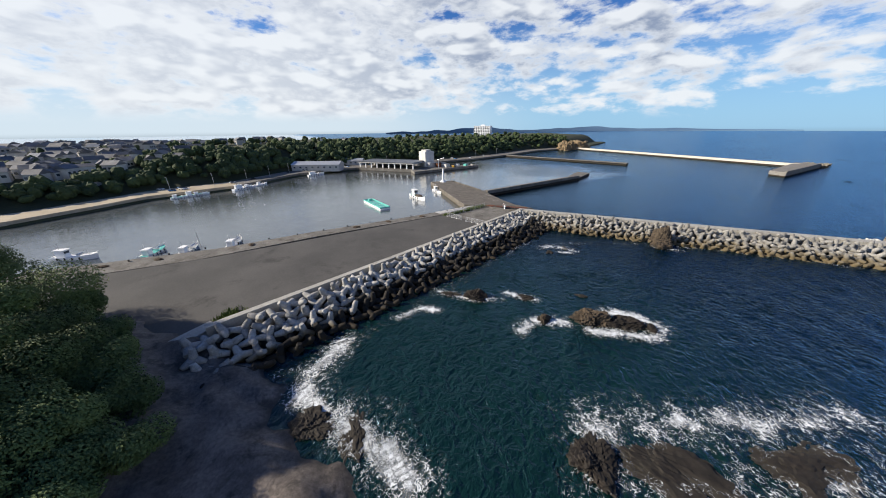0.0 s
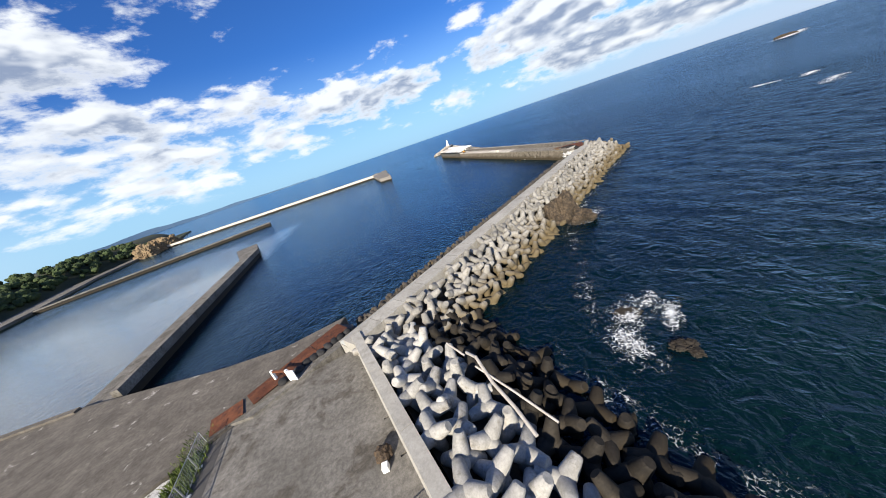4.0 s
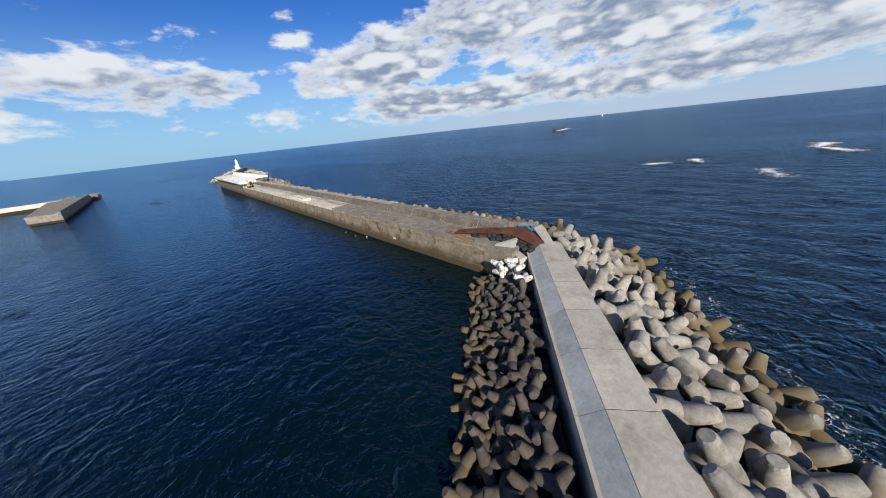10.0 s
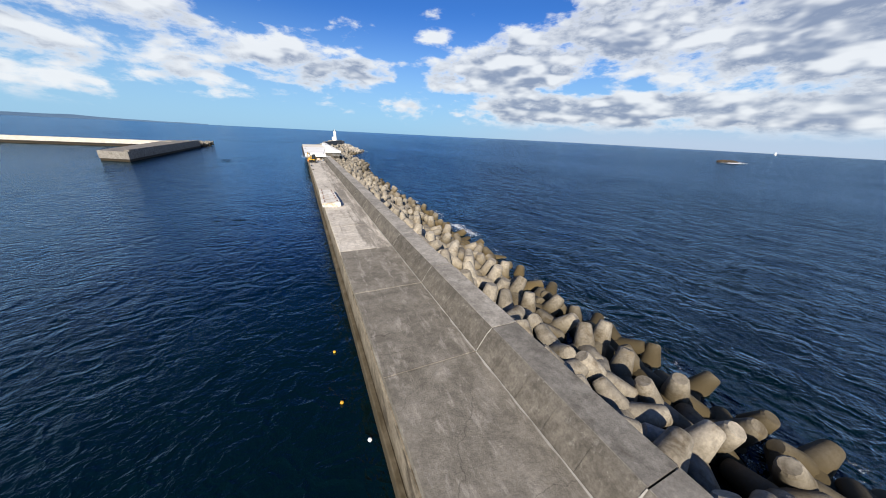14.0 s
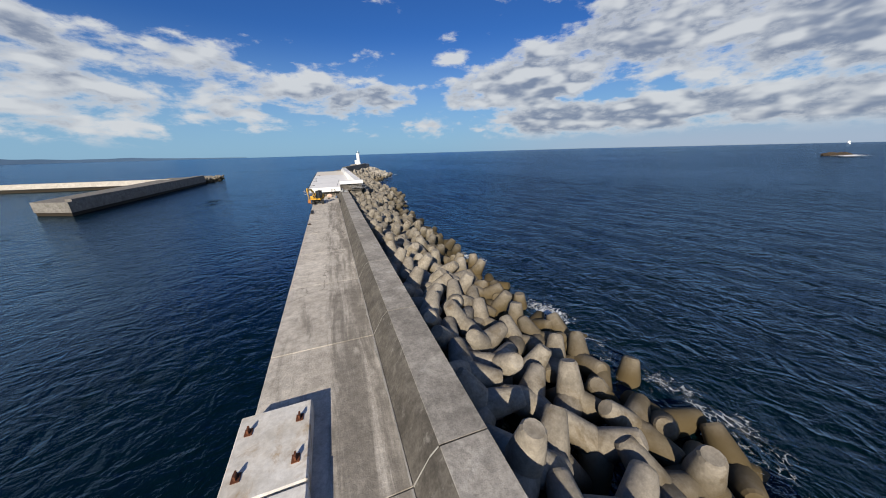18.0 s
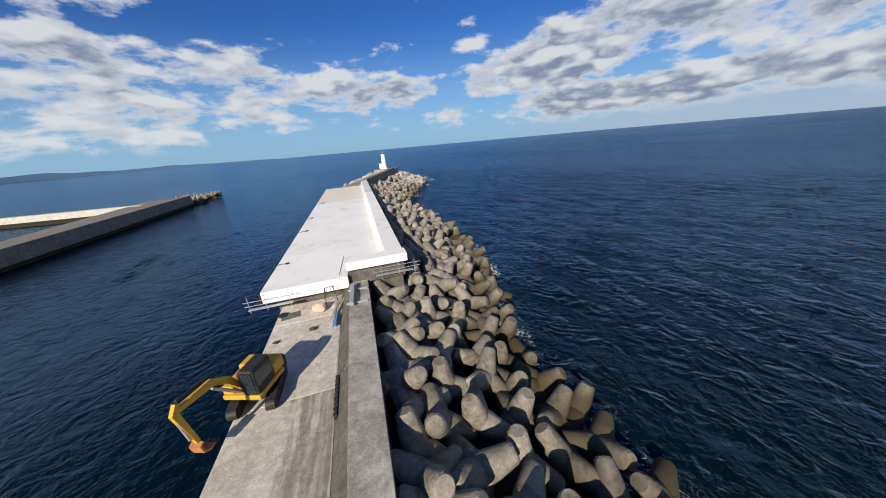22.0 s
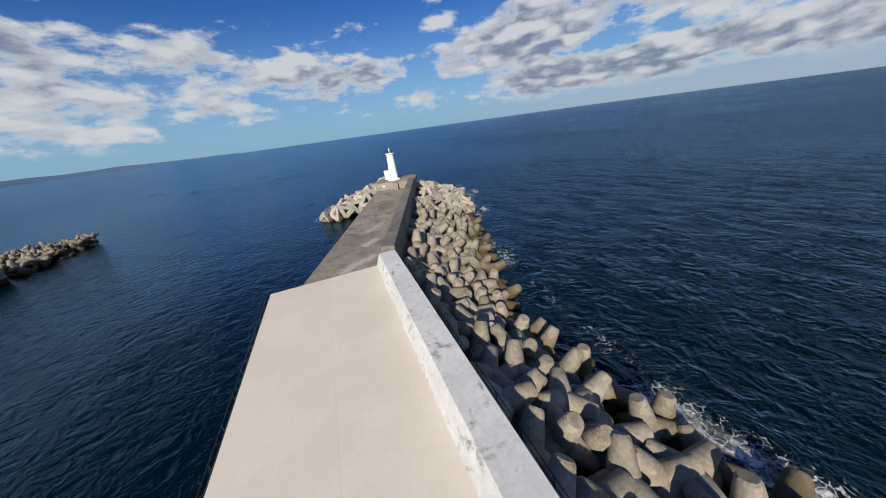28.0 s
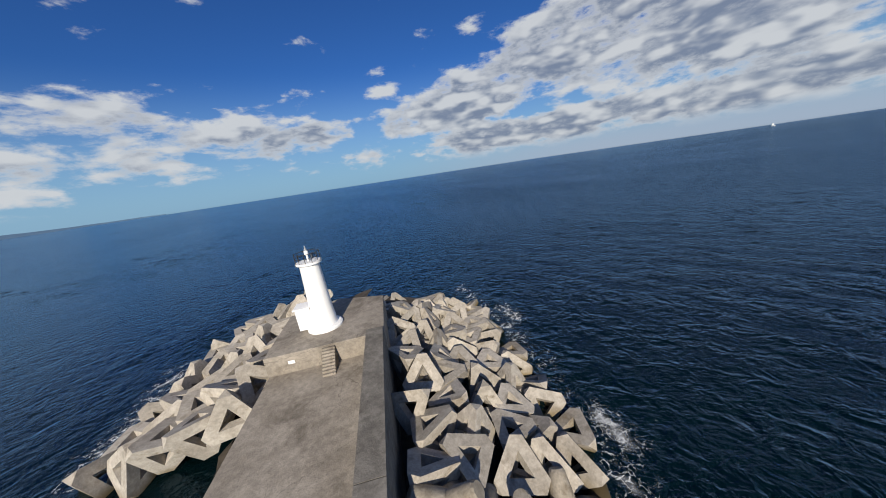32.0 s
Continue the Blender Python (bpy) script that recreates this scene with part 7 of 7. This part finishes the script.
def raft():
    t = thing("flat_barge", (-158.2, -144.4, 0.0), 5, "flat teal work barge floating in the harbour", "barge")
    part("pontoon", boxed(-12, 12, -2.8, 2.8, -0.3, 0.9, 0.12), M_WHITE, t, "white hull")
    part("deck", boxed(-11.7, 11.7, -2.5, 2.5, 0.9, 0.96), M_TEAL, t)
    for y in (-2.7, 2.7):
        part("bulwark", boxed(-12, 12, y - 0.12, y + 0.12, 0.9, 1.5, 0.03), M_TEAL, t)
    for x in (-11.9, 11.9):
        part("bulwark", boxed(x - 0.12, x + 0.12, -2.6, 2.6, 0.9, 1.5, 0.03), M_TEAL, t)
    part("engine_box", boxed(-10.5, -8.5, -0.8, 0.8, 0.96, 2.0, 0.06), M_TEAL, t)
    for x in (-6, -1, 4, 8):
        part("deck_rib", boxed(x - 0.08, x + 0.08, -2.4, 2.4, 0.96, 1.12), M_WHITE, t)


raft()
rng_b = random.Random(44)
for k in range(9):
    i = rng_b.choice((3, 4, 4, 5))
    (ax, ay), (bx, by) = SHORE[i], SHORE[i + 1]
    s = rng_b.random()
    boat(ax + (bx - ax) * s + 7, ay + (by - ay) * s, math.degrees(math.atan2(by - ay, bx - ax)), rng_b.uniform(9, 16), 3.4, rng_b.choice((M_WHITE, M_TEAL)), "small white fishing boat moored along the far shore")


def car(x, y, turn, mat):
    t = thing("parked_car", (x, y, 2.72), turn, "small parked car on the far harbour road", "car", "cars on the far shore")
    bm = boxed(-2.0, 2.0, -0.82, 0.82, 0.25, 0.85, 0.1)
    part("body", bm, mat, t)
    part("cabin", boxed(-1.3, 0.8, -0.72, 0.72, 0.85, 1.45, 0.18), M_GLASS, t)
    for px in (-1.25, 1.25):
        for py in (-0.78, 0.78):
            part("wheel", rod(bmesh.new(), (px, py - 0.1, 0.32), (px, py + 0.1, 0.32), 0.32, 12), M_BLACK, t)


for k in range(26):
    i = rng_b.choice((3, 4, 5, 6, 7, 8))
    (ax, ay), (bx, by) = SHORE[i], SHORE[i + 1]
    s = rng_b.random()
    car(ax + (bx - ax) * s - rng_b.uniform(8, 22), ay + (by - ay) * s, rng_b.uniform(0, 360), rng_b.choice((M_WHITE, M_WHITE, M_BLACK, M_GREY, M_BLUE)))

for x, y, mat, label in ((-7.6, 27.4, M_YELLOW, "small round yellow float on the water"), (-7.65, 22.3, M_YELLOW, "small round yellow float on the water"), (-6.5, 19.1, M_WHITE, "small pale float beside the breakwater wall")):
    ob = part("buoy", lathe([(0.02, -0.09), (0.10, -0.05), (0.125, 0.04), (0.10, 0.11), (0.03, 0.135)], 14), mat, smooth=True)
    ob.matrix_basis = pose(x, y, 0.0)
    tagged(ob, label, "buoy", "floats by the arm")


def street_lamps():
    for i, s in ((3, 0.2), (3, 0.7), (4, 0.15), (4, 0.55), (4, 0.95), (5, 0.5), (6, 0.3), (6, 0.8), (7, 0.4), (8, 0.2), (8, 0.8)):
        (ax, ay), (bx, by) = SHORE[i], SHORE[i + 1]
        t = thing("street_lamp", (ax + (bx - ax) * s - 9, ay + (by - ay) * s, 2.7), 0, "tall grey lamp post on the harbour road", "lamp post", "lamp posts on the far shore")
        part("pole", rod(bmesh.new(), (0, 0, 0), (0, 0, 9.0), 0.11, 8), M_GREY, t)
        part("arm", rod(bmesh.new(), (0, 0, 8.9), (1.8, 0, 9.3), 0.07, 6), M_GREY, t)
        part("lamp_head", boxed(1.5, 2.3, -0.16, 0.16, 9.2, 9.38, 0.04), M_GREY, t)


street_lamps()


def far_ship():
    t = thing("ship", (2080, 680, 0), 200, "small white ship on the horizon", "ship")
    hull = prism([(-22, -4), (16, -4.4), (24, 0), (16, 4.4), (-22, 4)], -1, 4.0)
    part("hull", hull, M_WHITE, t)
    part("superstructure", boxed(-18, -6, -3.2, 3.2, 4.0, 12.0, 0.2), M_WHITE, t)
    part("funnel", boxed(-16, -13, -1, 1, 12.0, 15.0, 0.2), M_GREY, t)
    part("mast", rod(bmesh.new(), (10, 0, 4), (10, 0, 13), 0.3, 8), M_GREY, t)


far_ship()

# small things on the straight arm
mat_strip = part("rubber_fender", boxed(-0.22, 0.22, -1.6, 1.6, 0, 0.12, 0.03), M_BLACK)
mat_strip.matrix_basis = pose(-5.38, 119.5, DECK_Z + 0.016, 0, 0, 0)
tagged(mat_strip, "long black rubber fender lying at the deck edge", "fender")
for x, y, r in ((-4.26, 10.0, 0.16), (-3.6, 9.6, 0.12), (-5.3, 108.3, 0.2), (-2.2, 137.2, 0.22), (-4.9, 136.4, 0.16)):
    bm = bmesh.new()
    bmesh.ops.create_icosphere(bm, subdivisions=2, radius=r)
    for v in bm.verts:
        v.co = Vector((v.co.x * 1.5, v.co.y, max(v.co.z * 0.7, -r * 0.4))) * (1 + 0.4 * noise.noise(v.co * 9 + Vector((x, y, 0))))
    ob = part("weed_clump", bm, M_NET)
    ob.matrix_basis = pose(x, y, DECK_Z + r * 0.4 + 0.012)
    tagged(ob, "small dark clump of dried weed on the deck", "seaweed", "weed clumps on the deck")
tyre = thing("rope_fender", (-5.8, 8.6, 1.25), 0, "pale rope fender on the lower ledge", "fender")
for k in range(3):
    part("roll", rod(bmesh.new(), (-0.15 + 0.05 * k, -0.5 + 0.35 * k, 0.16), (0.12, -0.25 + 0.35 * k, 0.2), 0.15, 10), M_CAP, tyre)

# ---- foam ----
foam_patch([(17.5, -8), (17.2, 40), (16.0, 80), (15.6, 130), (18.2, 165), (20.5, 195), (22, 205), (24, 221)], 3.0, 0.30)
foam_patch([(23, 221), (26.5, 238), (33.5, 250), (38.5, 263), (43, 284)], 3.0, 0.48)
for pts, sp, w in (([(17.2, 77), (16.6, 80)], 2.4, 0.85), ([(16.0, 96), (17.2, 93)], 2.4, 0.8), ([(15.4, 136), (16.4, 142)], 3.0, 0.8), ([(23.4, 222), (25, 226)], 3.2, 0.75), ([(34.5, 249), (35.5, 252)], 2.4, 0.9), ([(42, 268), (43, 272)], 2.6, 0.85), ([(18.4, 50), (17.6, 56)], 2.5, 0.85), ([(21.2, 190), (20.2, 197)], 3.4, 0.88), ([(20.8, 168), (21.0, 159)], 2.8, 0.92), ([(20.4, 153), (19.8, 149)], 2.2, 0.8), ([(17.6, 68), (18.2, 63)], 2.0, 0.68)):
    foam_patch(pts, sp, w)
foam_patch([(-66, -107), (-50, -80), (-33, -65), (-12, -50), (9, -36)], 3.0, 0.36)
foam_patch([(-47, -200), (-50, -183), (-55, -167), (-61, -149), (-68, -127), (-73, -109)], 4.0, 0.32)
foam_patch([(-20, -184), (-27, -187), (-33, -190), (-40, -194), (-45, -192), (-50, -186)], 5.5, 0.95)
foam_patch([(-27, -186), (-32, -190)], 8.0, 0.66)
foam_patch([(-50.5, -164.5), (-53, -167.5), (-52.2, -173)], 2.6, 1.0)
foam_patch([(-32.5, -143), (-36, -147.5), (-34.8, -152.5)], 4.0, 0.98)
foam_patch([(-30, -131), (-25, -127), (-20, -126.5), (-19.5, -131), (-23.5, -136), (-27, -140)], 3.4, 0.95)
foam_patch([(-58, -160), (-52, -156), (-47, -149)], 3.2, 0.82)
foam_patch([(-48, -145), (-42, -141)], 3.0, 0.82)
foam_patch([(-66, -113), (-62, -108), (-58, -107)], 4.6, 0.66)
foam_patch([(-60, -112), (-57, -109)], 2.0, 0.9)
foam_patch([(-14, -160), (-8, -149), (-2, -137), (5, -126)], 8.5, 0.66)
foam_patch([(-9, -165), (0, -150), (8, -136)], 7.0, 0.58)
foam_patch([(-46, -79), (-40, -76)], 3.6, 0.72)
foam_patch([(106, -12), (110, -17)], 4.5, 1.0)
foam_patch([(113, -26), (120, -24)], 4.5, 0.95)
foam_patch([(140, -64), (152, -58), (166, -60)], 6.5, 1.0)
foam_patch([(86, -47), (96, -44)], 5.0, 0.9)
foam_patch([(470, 196), (505, 205), (552, 232)], 17.0, 1.2, 0.7, cell=3.0)
foam_patch([(-4, 276), (0, 290)], 4.5, 0.6)

# rust that has run from the road plates over the deck
foam_patch([(-3.6, -6.4), (-4.2, -8.4), (-4.8, -10.6), (-5.0, -12.0)], 1.0, 1.25, DECK_Z + 0.024, 0.15, M_OCHRE)
foam_patch([(-3.4, -5.6), (-2.9, -5.0), (-1.4, -5.9)], 1.0, 1.1, DECK_Z + 0.024, 0.15, M_OCHRE)
# lime dried on the deck of the head
foam_patch([ends(217.6, -70.4)[:2], ends(219.2, -69.4)[:2]], 1.5, 1.15, END_Z + 0.006, 0.15, M_LIME)
foam_patch([ends(209.4, -71.4)[:2], ends(211.0, -70.6)[:2], ends(213.0, -68.6)[:2]], 1.8, 0.95, END_Z + 0.006, 0.15, M_LIME)
foam_patch([ends(223.0, -71.8)[:2], ends(227.5, -69.4)[:2]], 2.0, 0.72, END_Z + 0.006, 0.15, M_LIME)
